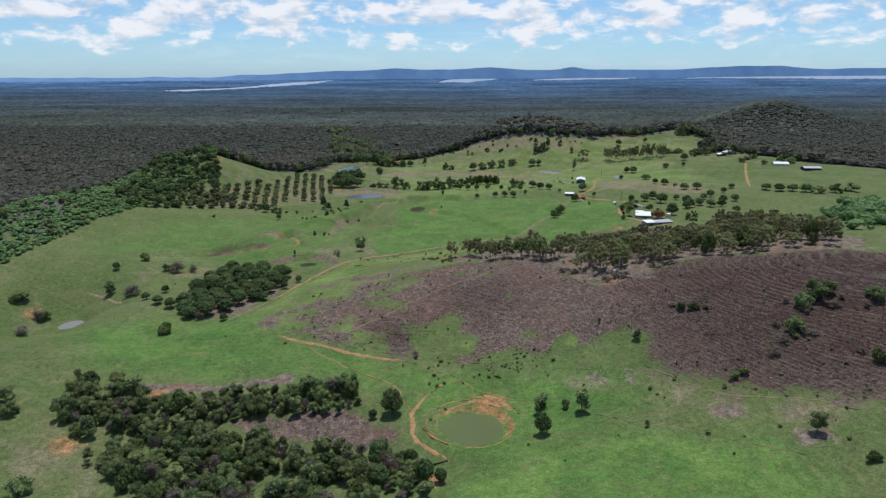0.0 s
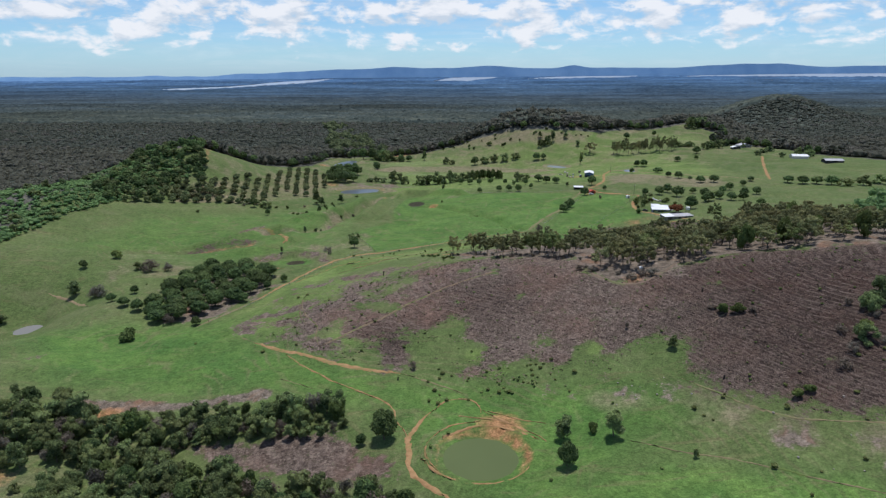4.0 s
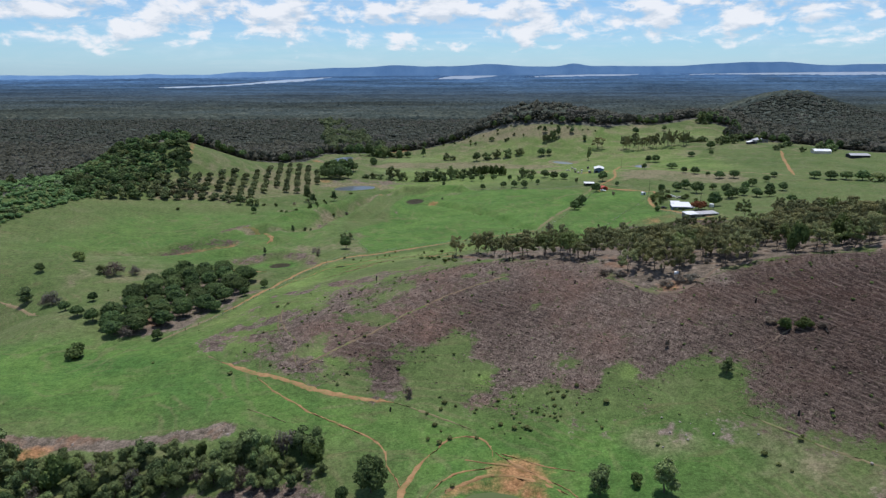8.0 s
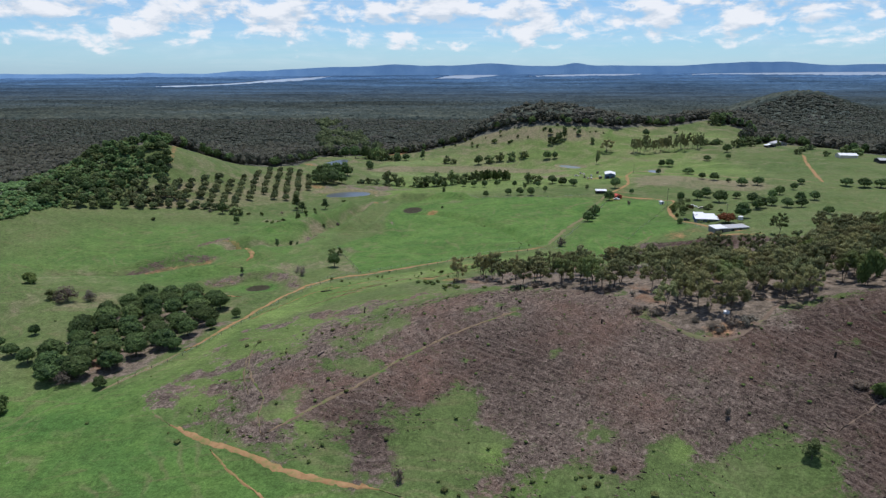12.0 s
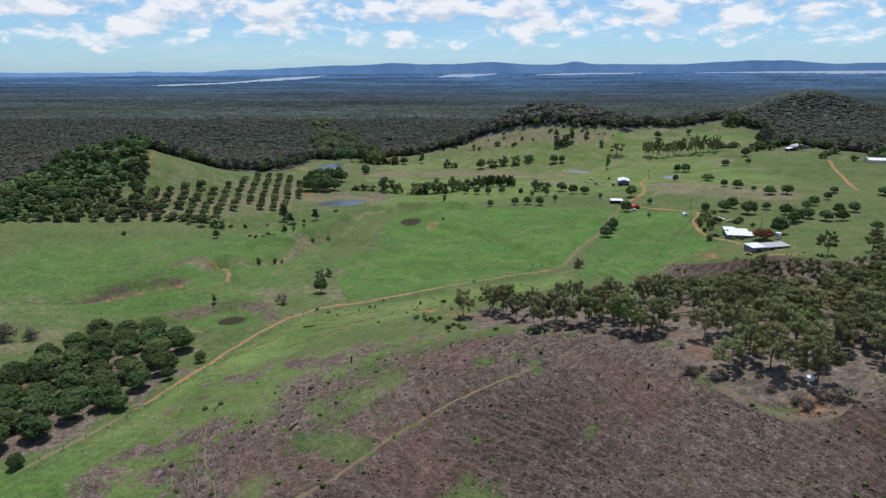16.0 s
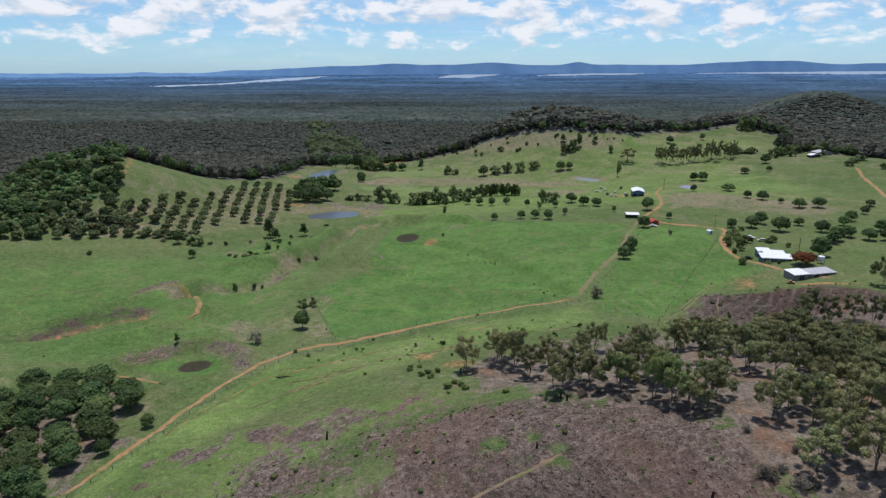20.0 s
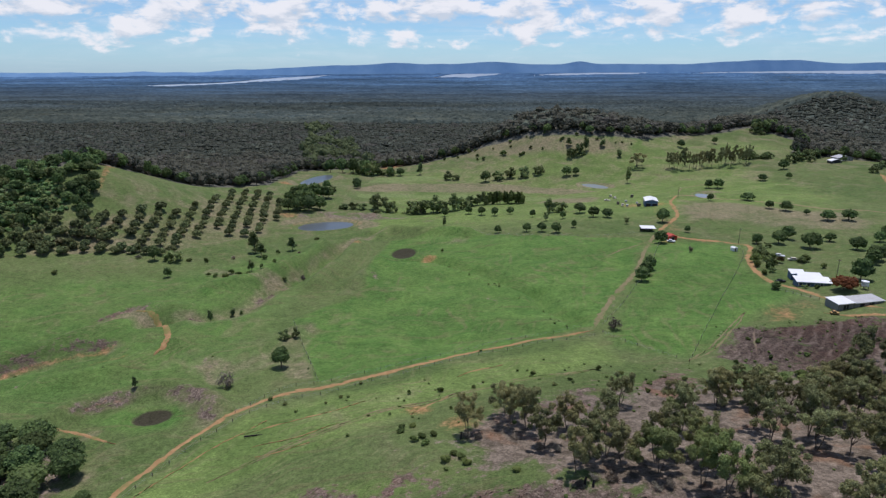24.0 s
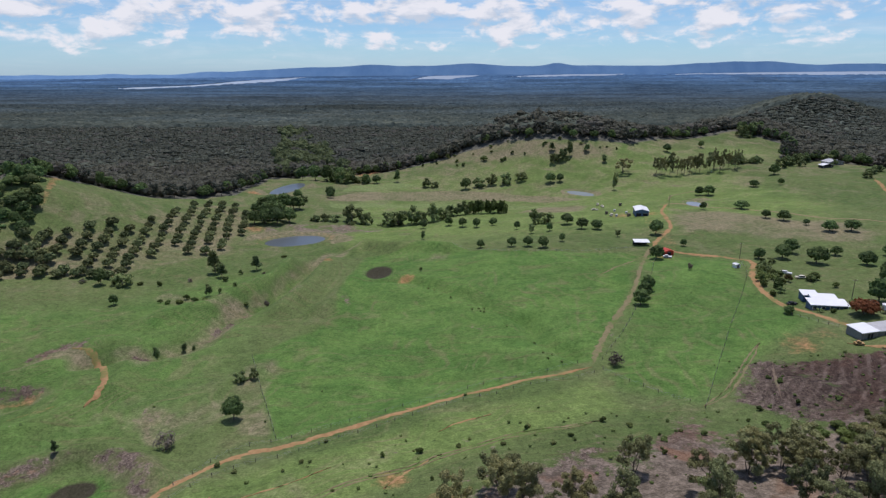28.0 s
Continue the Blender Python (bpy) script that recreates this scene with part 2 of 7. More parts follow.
    c = mix(t, ramp(t, mud, [(0.35, 0.0), (0.75, 0.92)]), c, (0.044, 0.034, 0.026))
    # tuft grain
    c = mix(t, 0.75, c, ramp(t, tuft, [(0.25, 0.55), (0.5, 0.98), (0.78, 1.5)]), "MULTIPLY")
    c = mix(t, 0.5, c, ramp(t, fine, [(0.27, 0.58), (0.5, 1.0), (0.73, 1.45)]), "MULTIPLY")
    t.links.new(c, b.inputs["Base Color"])
    rough_h = math_node(t, "ADD", math_node(t, "MULTIPLY", clod, math_node(t, "ADD", math_node(t, "MULTIPLY", attr("burnt"), 1.2), 0.35)), math_node(t, "MULTIPLY", tuft, 0.25))
    bump(t, b, rough_h, 0.7, 0.9)
    return m


def earth_material(name, a, bcol, grass=0.35):
    m, t, b = base_material(name, 0.95, 0.1)
    pos = world_coord(t)
    fine = noise_tex(t, pos, 0.6, 5.0, 0.65)
    wide = noise_tex(t, pos, 0.09, 4.0, 0.6)
    c = mix(t, ramp(t, fine, [(0.35, 0.0), (0.65, 1.0)]), a, bcol)
    c = mix(t, ramp(t, math_node(t, "ADD", math_node(t, "MULTIPLY", wide, 0.6), math_node(t, "MULTIPLY", fine, 0.4)), [(0.52, 0.0), (0.6, grass)]), c, (0.09, 0.14, 0.035))
    t.links.new(c, b.inputs["Base Color"])
    bump(t, b, fine, 0.5, 0.15)
    return m


def water_material(name, colour, rough=0.12, spec=0.5):
    m, t, b = base_material(name, rough, spec)
    pos = world_coord(t)
    n = noise_tex(t, pos, 0.05, 3.0, 0.5)
    t.links.new(mix(t, n, colour, tuple(v * 1.25 for v in colour)), b.inputs["Base Color"])
    bump(t, b, noise_tex(t, pos, 1.5, 3.0, 0.6), 0.15, 0.05)
    return m


def far_material(name, a, bcol, scale):
    m, t, b = base_material(name, 1.0, 0.0)
    pos = world_coord(t)
    n = noise_tex(t, mapped(t, pos, (scale, scale * 0.4, scale)), 1.0, 6.0, 0.65)
    t.links.new(mix(t, ramp(t, n, [(0.35, 0.0), (0.65, 1.0)]), a, bcol), b.inputs["Base Color"])
    return m


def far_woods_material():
    """Wooded plain: olive grey at first, bluer towards the lakes by painted haze."""
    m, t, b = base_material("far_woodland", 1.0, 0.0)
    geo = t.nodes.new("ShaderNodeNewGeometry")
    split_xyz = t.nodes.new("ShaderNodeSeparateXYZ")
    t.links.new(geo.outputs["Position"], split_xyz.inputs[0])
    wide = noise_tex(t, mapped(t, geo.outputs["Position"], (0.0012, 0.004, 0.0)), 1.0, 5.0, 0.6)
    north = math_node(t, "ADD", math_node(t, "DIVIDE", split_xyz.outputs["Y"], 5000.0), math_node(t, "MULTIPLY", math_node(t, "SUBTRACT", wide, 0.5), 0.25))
    # distance haze is put into the canopy colour, bluer towards +y
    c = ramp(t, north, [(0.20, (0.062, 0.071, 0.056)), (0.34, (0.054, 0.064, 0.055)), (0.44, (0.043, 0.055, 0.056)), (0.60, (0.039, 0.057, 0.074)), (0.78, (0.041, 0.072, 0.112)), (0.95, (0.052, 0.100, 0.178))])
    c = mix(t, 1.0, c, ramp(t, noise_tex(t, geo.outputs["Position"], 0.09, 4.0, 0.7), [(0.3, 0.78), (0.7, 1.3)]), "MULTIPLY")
    # wide bands: painted cloud shadow along with browner patches
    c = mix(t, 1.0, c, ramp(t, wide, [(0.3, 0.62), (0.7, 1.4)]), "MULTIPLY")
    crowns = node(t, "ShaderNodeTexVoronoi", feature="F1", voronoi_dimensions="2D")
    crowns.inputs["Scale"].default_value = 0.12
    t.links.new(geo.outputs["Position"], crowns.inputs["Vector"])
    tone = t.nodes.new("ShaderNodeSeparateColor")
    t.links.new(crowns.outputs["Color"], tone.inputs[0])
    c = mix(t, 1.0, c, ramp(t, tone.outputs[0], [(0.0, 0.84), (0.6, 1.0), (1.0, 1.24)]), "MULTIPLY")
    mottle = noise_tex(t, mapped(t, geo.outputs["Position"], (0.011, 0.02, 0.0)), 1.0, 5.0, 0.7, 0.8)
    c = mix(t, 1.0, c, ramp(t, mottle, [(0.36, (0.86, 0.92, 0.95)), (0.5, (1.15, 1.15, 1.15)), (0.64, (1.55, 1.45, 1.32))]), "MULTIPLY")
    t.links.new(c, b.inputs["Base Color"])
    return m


M_GROUND = ground_material()
M_TRACK = earth_material("red_dirt", (0.25, 0.145, 0.066), (0.37, 0.225, 0.112), 0.7)
M_FAINT = earth_material("worn_grass_track", (0.145, 0.135, 0.066), (0.225, 0.180, 0.100), 0.9)
M_WORN = earth_material("worn_hill_track", (0.150, 0.112, 0.072), (0.235, 0.168, 0.104), 0.95)
M_TAN = earth_material("tan_dirt", (0.195, 0.150, 0.085), (0.285, 0.212, 0.125), 0.35)
M_BARE = earth_material("bare_trodden_soil", (0.13, 0.096, 0.07), (0.205, 0.150, 0.110), 0.5)
M_POND = water_material("muddy_green_water", (0.086, 0.108, 0.042), 0.45, 0.06)
M_DAM = water_material("dam_water", (0.075, 0.088, 0.095), 0.28, 0.3)
M_GREYWATER = water_material("silty_water", (0.17, 0.165, 0.15), 0.5, 0.15)
M_SILT = water_material("pale_dam_water", (0.20, 0.225, 0.245), 0.25, 0.4)
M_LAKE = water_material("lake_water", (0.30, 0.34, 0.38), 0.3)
M_GUM = leaf_material("gum_leaves", (0.088, 0.104, 0.048), (0.285, 0.312, 0.140), (0.18, 0.240, 0.075), -0.02)
M_MANGO = leaf_material("glossy_dark_leaves", (0.032, 0.062, 0.026), (0.138, 0.215, 0.070))
M_THICKET = leaf_material("creek_scrub_leaves", (0.046, 0.074, 0.034), (0.240, 0.325, 0.122), (0.190, 0.255, 0.070), -0.03)
M_ORCHARD = leaf_material("orchard_leaves", (0.056, 0.080, 0.036), (0.190, 0.240, 0.098), (0.175, 0.140, 0.085), -0.05)
M_BUSH = leaf_material("shrub_leaves", (0.047, 0.081, 0.024), (0.162, 0.223, 0.068))
M_GREY = leaf_material("grey_twigs", (0.098, 0.091, 0.072), (0.221, 0.208, 0.163))
M_FLAME = leaf_material("orange_blossom", (0.10, 0.055, 0.025), (0.29, 0.115, 0.048), (0.08, 0.10, 0.03), 0.0)

M_RIDGE = leaf_material("ridge_canopy", (0.050, 0.061, 0.046), (0.101, 0.116, 0.086), (0.116, 0.106, 0.088), 0.02)
M_SCRUB = leaf_material("slope_scrub_leaves", (0.066, 0.124, 0.046), (0.165, 0.262, 0.094), (0.17, 0.19, 0.10), 0.0)
M_GULLY = leaf_material("gully_leaves", (0.062, 0.100, 0.044), (0.170, 0.240, 0.110))
M_SPECK = leaf_material("thistle_leaves", (0.030, 0.045, 0.018), (0.150, 0.190, 0.060), (0.20, 0.24, 0.07), -0.06)
M_STRAW = leaf_material("broken_straw", (0.14, 0.110, 0.090), (0.30, 0.25, 0.21))
M_CLOD = leaf_material("charred_clods", (0.020, 0.016, 0.014), (0.075, 0.056, 0.048))
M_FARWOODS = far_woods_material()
# blue of the hills is aerial haze painted into the base colour
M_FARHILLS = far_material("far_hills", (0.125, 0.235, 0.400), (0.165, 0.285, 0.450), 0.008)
M_BARK = plain_material("grey_bark", (0.13, 0.105, 0.085), 0.9, grime=0.5)
M_DEADWOOD = plain_material("charred_wood", (0.022, 0.018, 0.016), 0.9)
M_WHITE = plain_material("white_steel_roof", (0.78, 0.79, 0.80), 0.45, 0.0, 0.5, 0.25, 0.4)
M_ROOFGREY = plain_material("weathered_grey_steel", (0.46, 0.46, 0.47), 0.5, 0.0, 0.5, 0.4, 0.5)
M_BLUE = plain_material("blue_wall_sheeting", (0.085, 0.14, 0.24), 0.6)
M_GREYWALL = plain_material("grey_wall_sheeting", (0.22, 0.225, 0.23), 0.6, grime=0.4)
# near black for shaded insides; also doors, dark walls and a car
M_DARK = plain_material("dark_opening", (0.025, 0.025, 0.028), 0.8)
M_RED = plain_material("red_paint", (0.48, 0.055, 0.03), 0.5)
M_GLASS = plain_material("window_glass", (0.03, 0.04, 0.05), 0.1, 0.0, 0.6, 0.1)
M_TIMBER = plain_material("grey_timber", (0.17, 0.14, 0.11), 0.9, grime=0.5)
M_STEEL = plain_material("galvanised_steel", (0.4, 0.4, 0.4), 0.45, 0.8)
M_RUBBER = plain_material("black_rubber", (0.02, 0.02, 0.02), 0.85)
M_CREAM = plain_material("cream_paint", (0.62, 0.58, 0.48), 0.6)
M_ROCK = plain_material("pale_rock", (0.34, 0.31, 0.27), 0.9, grime=0.5)

M_OCHRE = plain_material("ochre_paint", (0.42, 0.26, 0.10), 0.6, grime=0.5)
# ---- the lie of the land ----
# each rise: centre x, y, spread, height
NEAR_RISES = [
    (190, 280, 85, 28.8), (120, 230, 60, 6.3), (60, 300, 60, 15.8), (20, 360, 60, 9.2),
    (110, 150, 75, 13.4), (250, 400, 100, 8.4), (0, 240, 55, -7.3), (-40, 320, 55, 11.6),
    (10, 180, 45, 5.0), (65, 190, 45, -7.9), (220, 180, 90, -1.5), (-140, 290, 55, -1.5),
    (-220, 340, 55, 27.0), (-210, 430, 70, -1.7), (-100, 420, 55, 3.3), (-120, 500, 65, 5.0),
    (-90, 200, 60, -7.9), (-50, 250, 45, 12.1), (-160, 200, 70, 16.6), (0, 120, 70, 15.4),
    (400, 300, 150, 43.4), (-225, 325, 35, -35.5), (-310, 320, 70, 8.4), (250, 60, 90, 25.8)]
FAR_RISES = [
    (-320, 470, 60, 28.1), (-320, 560, 60, 16.5), (-260, 670, 50, 33.9), (-310, 670, 60, 13.1),
    (-190, 580, 70, 4.1), (60, 460, 55, 5.4), (-30, 540, 70, 0.9), (30, 640, 75, 6.7),
    (100, 560, 60, 7.5), (170, 490, 55, 5.0), (160, 680, 75, 10.5), (-80, 690, 70, -2.7),
    (310, 620, 85, 11.3), (230, 560, 65, 3.2), (400, 700, 90, 9.8), (375, 830, 80, 18.2),
    (-150, 860, 90, 2.0), (-160, 740, 60, 7.1), (60, 970, 75, 10.4), (180, 970, 75, 45.8),
    (300, 980, 85, 6.8), (400, 1040, 90, 46.5), (800, 1560, 98, 53.0), (600, 1250, 220, -5.9),
    (900, 1200, 250, 15.8), (240, 800, 90, 8.2), (60, 800, 80, -5.3), (450, 480, 110, 9.6),
    (520, 700, 90, 18.8), (-260, 800, 80, 11.0), (100, 1010, 50, 24.4), (720, 1000, 120, 11.7)]

RISES = NEAR_RISES + FAR_RISES
# basins: centre x, y, half width across and along, turn in degrees, water level drop, depth, rim height
BASINS = {
    "pond": (11.0, 190.5, 11.0, 10.3, 0, 0.3, 1.6, 1.3),
    "dam": (-89.0, 678.0, 20.0, 12.5, 18, 0.3, 2.0, 1.2),
    "upper_dam": (-132.0, 860.0, 11.0, 30.0, -14, 0.3, 2.0, 0.8),
    "airstrip_dam": (140.0, 806.0, 14.0, 8.0, -50, 0.2, 1.2, 0.5),
    "puddle": (204.0, 716.0, 6.0, 9.0, -8, 0.2, 1.0, 0.4),
    "gully_dam": (-211.0, 327.0, 5.6, 6.8, -30, 0.2, 1.5, 0.8),
    "dry_pit": (-92.2, 405.0, 6.0, 4.8, 20, 0.0, 1.6, 0.3),
    "mud_pit": (-25.5, 595.0, 7.0, 11.0, -10, 0.0, 1.5, 0.8),
}


def rolling(x, y):
    z = np.full(np.broadcast(x, y).shape, -10.0)
    for cx, cy, s, h in RISES:
        z = z + h * np.exp(-((x - cx) ** 2 + (y - cy) ** 2) / (2 * s * s))
    return z


def basin_field(key, x, y):
    cx, cy, a, b, turn = BASINS[key][:5]
    c, s = math.cos(radians(turn)), math.sin(radians(turn))
    u, v = ((x - cx) * c + (y - cy) * s) / a, (-(x - cx) * s + (y - cy) * c) / b
    return np.sqrt(u * u + v * v)


BASIN_LEVEL = {k: float(rolling(np.array(v[0]), np.array(v[1]))) for k, v in BASINS.items()}


GULLIES = [  # line, depth, half width
    ([(-205, 424), (-180, 434), (-163, 440), (-150, 452), (-139, 459)], 4.0, 7.0),
    ([(-131, 487), (-110, 491), (-95, 505), (-91, 531), (-78, 564), (-73, 594), (-65, 623), (-49, 655)], 5.4, 6.0),
    ([(-28, 582), (-5, 575), (19, 550), (33, 526), (44, 512), (46, 491), (56, 472)], 3.0, 3.6),
    ([(-130, 560), (-112, 548), (-95, 545)], 1.6, 5.0),
    ([(-86, 440), (-78, 432), (-64, 452), (-60, 470)], 1.2, 6.0),
]
SPURS = [  # line, height, half width
    ([(-118, 525), (-100, 545), (-82, 590), (-80, 620)], 5.2, 7.0),
    ([(-67, 535), (-64, 555), (-58, 585), (-58, 638), (-42, 656), (-9, 643), (15, 629)], 5.2, 6.0),
    ([(-48, 535), (-43, 556), (-39, 584)], 3.2, 5.0),
    ([(-124, 400), (-120, 412), (-108, 420), (-93, 423), (-81, 418), (-72, 407)], 3.6, 4.2),
    ([(-171, 450), (-160, 463), (-150, 474), (-142, 482)], 3.0, 5.0),
    ([(-128, 500), (-112, 482), (-108, 462), (-118, 442), (-140, 428)], 2.8, 5.0),
]


LATTICE = np.random.RandomState(77).rand(128, 128)


def lattice_noise(x, y, size):
    """Smooth random relief between -1 and 1 with knots every size metres."""
    u, v = x / size + 1000.0, y / size + 1000.0
    i, j = np.floor(u).astype(int), np.floor(v).astype(int)
    f, g = u - i, v - j
    f, g = f * f * (3 - 2 * f), g * g * (3 - 2 * g)
    a, b = LATTICE[i % 128, j % 128], LATTICE[(i + 1) % 128, j % 128]
    c, d = LATTICE[i % 128, (j + 1) % 128], LATTICE[(i + 1) % 128, (j + 1) % 128]
    return 2 * ((a * (1 - f) + b * f) * (1 - g) + (c * (1 - f) + d * f) * g) - 1


def line_gap(line, x, y):
    near = np.full(x.shape, 1e9)
    for (x0, y0), (x1, y1) in zip(line[:-1], line[1:]):
        ex, ey = x1 - x0, y1 - y0
        u = np.clip(((x - x0) * ex + (y - y0) * ey) / (ex * ex + ey * ey), 0, 1)
        near = np.minimum(near, np.hypot(x - x0 - u * ex, y - y0 - u * ey))
    return near


def ground_z(x, y):
    """Height of the land."""
    x, y = np.asarray(x, float), np.asarray(y, float)
    z = rolling(x, y)
    ripple = np.sin(x * 0.071 + 1.3 * np.sin(y * 0.043)) * np.sin(y * 0.062 + 0.8 * np.sin(x * 0.037 + 2.0))
    z = z + 0.55 * ripple + 0.18 * np.sin(x * 0.23 + y * 0.11) * np.sin(y * 0.19 - x * 0.07)
    z = z + 0.8 * lattice_noise(x, y, 23.0) + 0.35 * lattice_noise(x + 31, y - 17, 9.0) + 0.14 * lattice_noise(x, y, 4.5)
    for line, deep, wide in GULLIES:
        z = z - deep * np.exp(-(line_gap(line, x, y) / wide) ** 2)
    for line, high, wide in SPURS:
        z = z + high * np.exp(-(line_gap(line, x, y) / wide) ** 2)
    far = np.clip((y - 3300.0) / 1650.0, 0, 1)
    z = z + (72.0 + 0.008 * x) * far ** 1.5
    for k, (cx, cy, a, b, turn, drop, deep, rim) in BASINS.items():
        r = basin_field(k, x, y)
        flat = np.clip((1.9 - r) / 0.8, 0, 1)
        flat = flat * flat * (3 - 2 * flat)
        z = z * (1 - flat) + BASIN_LEVEL[k] * flat
        z = z - deep * np.clip(1.12 - r, 0, 1) ** 0.8 + rim * np.exp(-((r - 1.4) / 0.16) ** 2)
    return z


def gz(x, y):
    return float(ground_z(np.array(float(x)), np.array(float(y))))


def inside(poly, x, y):
    """How far inside a plan polygon a point lies, in metres (negative outside)."""
    x, y = np.asarray(x, float), np.asarray(y, float)
    n = len(poly)
    within = np.zeros(x.shape, bool)
    near = np.full(x.shape, 1e9)
    for i in range(n):
        (x0, y0), (x1, y1) = poly[i], poly[(i + 1) % n]
        if y0 != y1:
            within ^= ((y0 > y) != (y1 > y)) & (x < (x1 - x0) * (y - y0) / (y1 - y0) + x0)
        ex, ey = x1 - x0, y1 - y0
        u = np.clip(((x - x0) * ex + (y - y0) * ey) / (ex * ex + ey * ey + 1e-9), 0, 1)
        near = np.minimum(near, np.hypot(x - x0 - u * ex, y - y0 - u * ey))
    return np.where(within, near, -near)


STUBBLE = [(-76, 273), (-69, 295), (-55, 318), (-47, 328), (-34, 333), (-21, 338), (5, 347), (30, 345), (60, 335), (68, 293), (81, 281), (105, 295), (131, 303), (161, 292), (215, 286),
           (230, 180), (121, 179), (102, 189), (94, 200), (80, 218), (77, 225), (84, 236), (66, 236), (58, 227), (43, 228), (20, 231), (6, 240), (1, 248),
           (-7, 246), (-20, 243), (-41, 251), (-61, 261)]
STUBBLE_MIXED = [(-100, 285), (-90, 308), (-80, 335), (-68, 346), (-50, 353), (-20, 360), (5, 360), (20, 356), (35, 347), (5, 350), (-26, 330), (-50, 300), (-60, 262)]
STUBBLE_HOUSE = [(99, 436), (113, 451), (130, 455), (170, 455), (192, 432), (185, 410), (150, 398), (134, 384), (122, 390), (109, 408), (98, 421)]
STUBBLE_CREEK = [(-82, 207), (-58, 207), (-34, 209), (-17, 192), (-13, 182), (-57, 191)]
GUM_FLOOR = [(-2, 372), (9, 388), (29, 398), (58, 405), (88, 408), (125, 420), (200, 440), (230, 400), (215, 290), (161, 292), (105, 294), (81, 281), (66, 294), (60, 330), (35, 345), (8, 354)]
LUSH = [(-44, 425), (-69, 491), (-41, 524), (-44, 570), (-37, 632), (4, 644), (49, 612), (118, 588), (97, 537), (62, 466)]
LUSH_EAST = [(66, 465), (101, 540), (120, 588), (148, 580), (166, 566), (152, 535), (150, 505), (152, 480), (128, 466), (100, 440), (84, 430), (62, 445)]
VALLEY = [(-250, 400), (-240, 530), (-150, 560), (-80, 640), (-50, 600), (-70, 500), (-60, 430), (-130, 395)]
BARE_CORNER = [(-69, 492), (-44, 427), (-56, 429), (-64, 440), (-67, 462)]
LUSH_LOW = [(-150, 300), (-95, 300), (-80, 275), (-20, 238), (60, 225), (80, 205), (40, 175), (20, 150), (-20, 222), (-60, 228), (-150, 245), (-190, 290)]
LUSH_HILL = [(20, 172), (60, 180), (100, 165), (110, 120), (20, 110), (0, 150)]
AIRSTRIP = [(-89, 830), (-65, 851), (9, 860), (71, 840), (117, 804), (137, 780), (114, 788), (43, 824), (-36, 826), (-86, 813)]
STRIP_LOW = [(70, 760), (100, 772), (136, 752), (120, 726), (96, 736)]
MOWN = [[(-74, 890), (-40, 898), (1, 880), (-27, 869), (-81, 855)],
        [(-85, 805), (16, 816), (130, 770), (129, 758), (16, 800), (-80, 785)]]
RIDGE_SLOPE = [(-5, 958), (36, 925), (100, 900), (156, 876), (200, 880), (205, 905), (158, 918), (90, 955), (48, 985)]
DRY_PADDOCK = [(181, 700), (163, 658), (162, 632), (192, 616), (218, 597), (246, 581), (272, 618), (248, 648), (210, 680)]
DRY_SLOPE = [(-130, 420), (-110, 470), (-60, 480), (-60, 440), (-100, 425)]
RED_YARD = [(120, 575), (135, 610), (150, 690), (160, 690), (150, 610), (140, 575)]
ORCHARD = [(-234, 554), (-209, 568), (-191, 577), (-165, 583), (-151, 605), (-138, 624), (-121, 642), (-130, 724), (-145, 745), (-172, 748), (-180, 702), (-185, 664), (-198, 642), (-214, 626), (-228, 606), (-248, 592)]
GROVE = [(-130, 299), (-118, 301), (-107, 304), (-101, 319), (-96, 330), (-91, 346), (-96, 366), (-105, 387), (-118, 392), (-131, 391), (-142, 378), (-142, 362), (-146, 346), (-146, 330), (-138, 312)]
FARM = [(-262, 120), (-262, 344), (-259, 362), (-290, 449), (-300, 513), (-290, 600), (-262, 660), (-236, 698), (-200, 745), (-164, 790), (-164, 915), (-124, 950), (-64, 945), (0, 965),
        (53, 955), (107, 935), (165, 915), (218, 908), (260, 940), (362, 985), (392, 936), (352, 866), (370, 846), (396, 836), (420, 790), (440, 740), (520, 690), (560, 600), (480, 470), (300, 440), (262, 300), (330, 100)]

fine_x = np.arange(-420, 421, 2.6)
coarse_r = 420 + np.cumsum(np.geomspace(3.5, 260, 50))
xs = np.concatenate([-coarse_r[::-1], fine_x, coarse_r])
fine_y = np.arange(95, 1000, 2.6)
ys = np.concatenate([[-1500, -1000, -600, -350, -200, -100, -30, 20, 50, 70, 84], fine_y, fine_y[-1] + np.cumsum(np.geomspace(3.5, 95, 105))])
ys = np.concatenate([ys[ys < 4960], [4965.0]])
GX, GY = np.meshgrid(xs, ys)
GZ = ground_z(GX, GY)


def raw_mesh(name, verts, faces, material, smooth=False):
    """A mesh from numpy arrays; faces all of one size."""
    me = bpy.data.meshes.new(name)
    verts, faces = np.asarray(verts, np.float32), np.asarray(faces, np.int32)
    n, k = faces.shape
    me.vertices.add(len(verts))
    me.vertices.foreach_set("co", verts.ravel())
    me.loops.add(n * k)
    me.loops.foreach_set("vertex_index", faces.ravel())
    me.polygons.add(n)
    me.polygons.foreach_set("loop_start", np.arange(0, n * k, k, dtype=np.int32))
    me.polygons.foreach_set("use_smooth", np.full(n, smooth))
    me.update(calc_edges=True)
    me.materials.append(material)
    return me


ny, nx = GX.shape
idx = np.arange(ny * nx).reshape(ny, nx)
quads = np.stack([idx[:-1, :-1], idx[:-1, 1:], idx[1:, 1:], idx[1:, :-1]], -1).reshape(-1, 4)
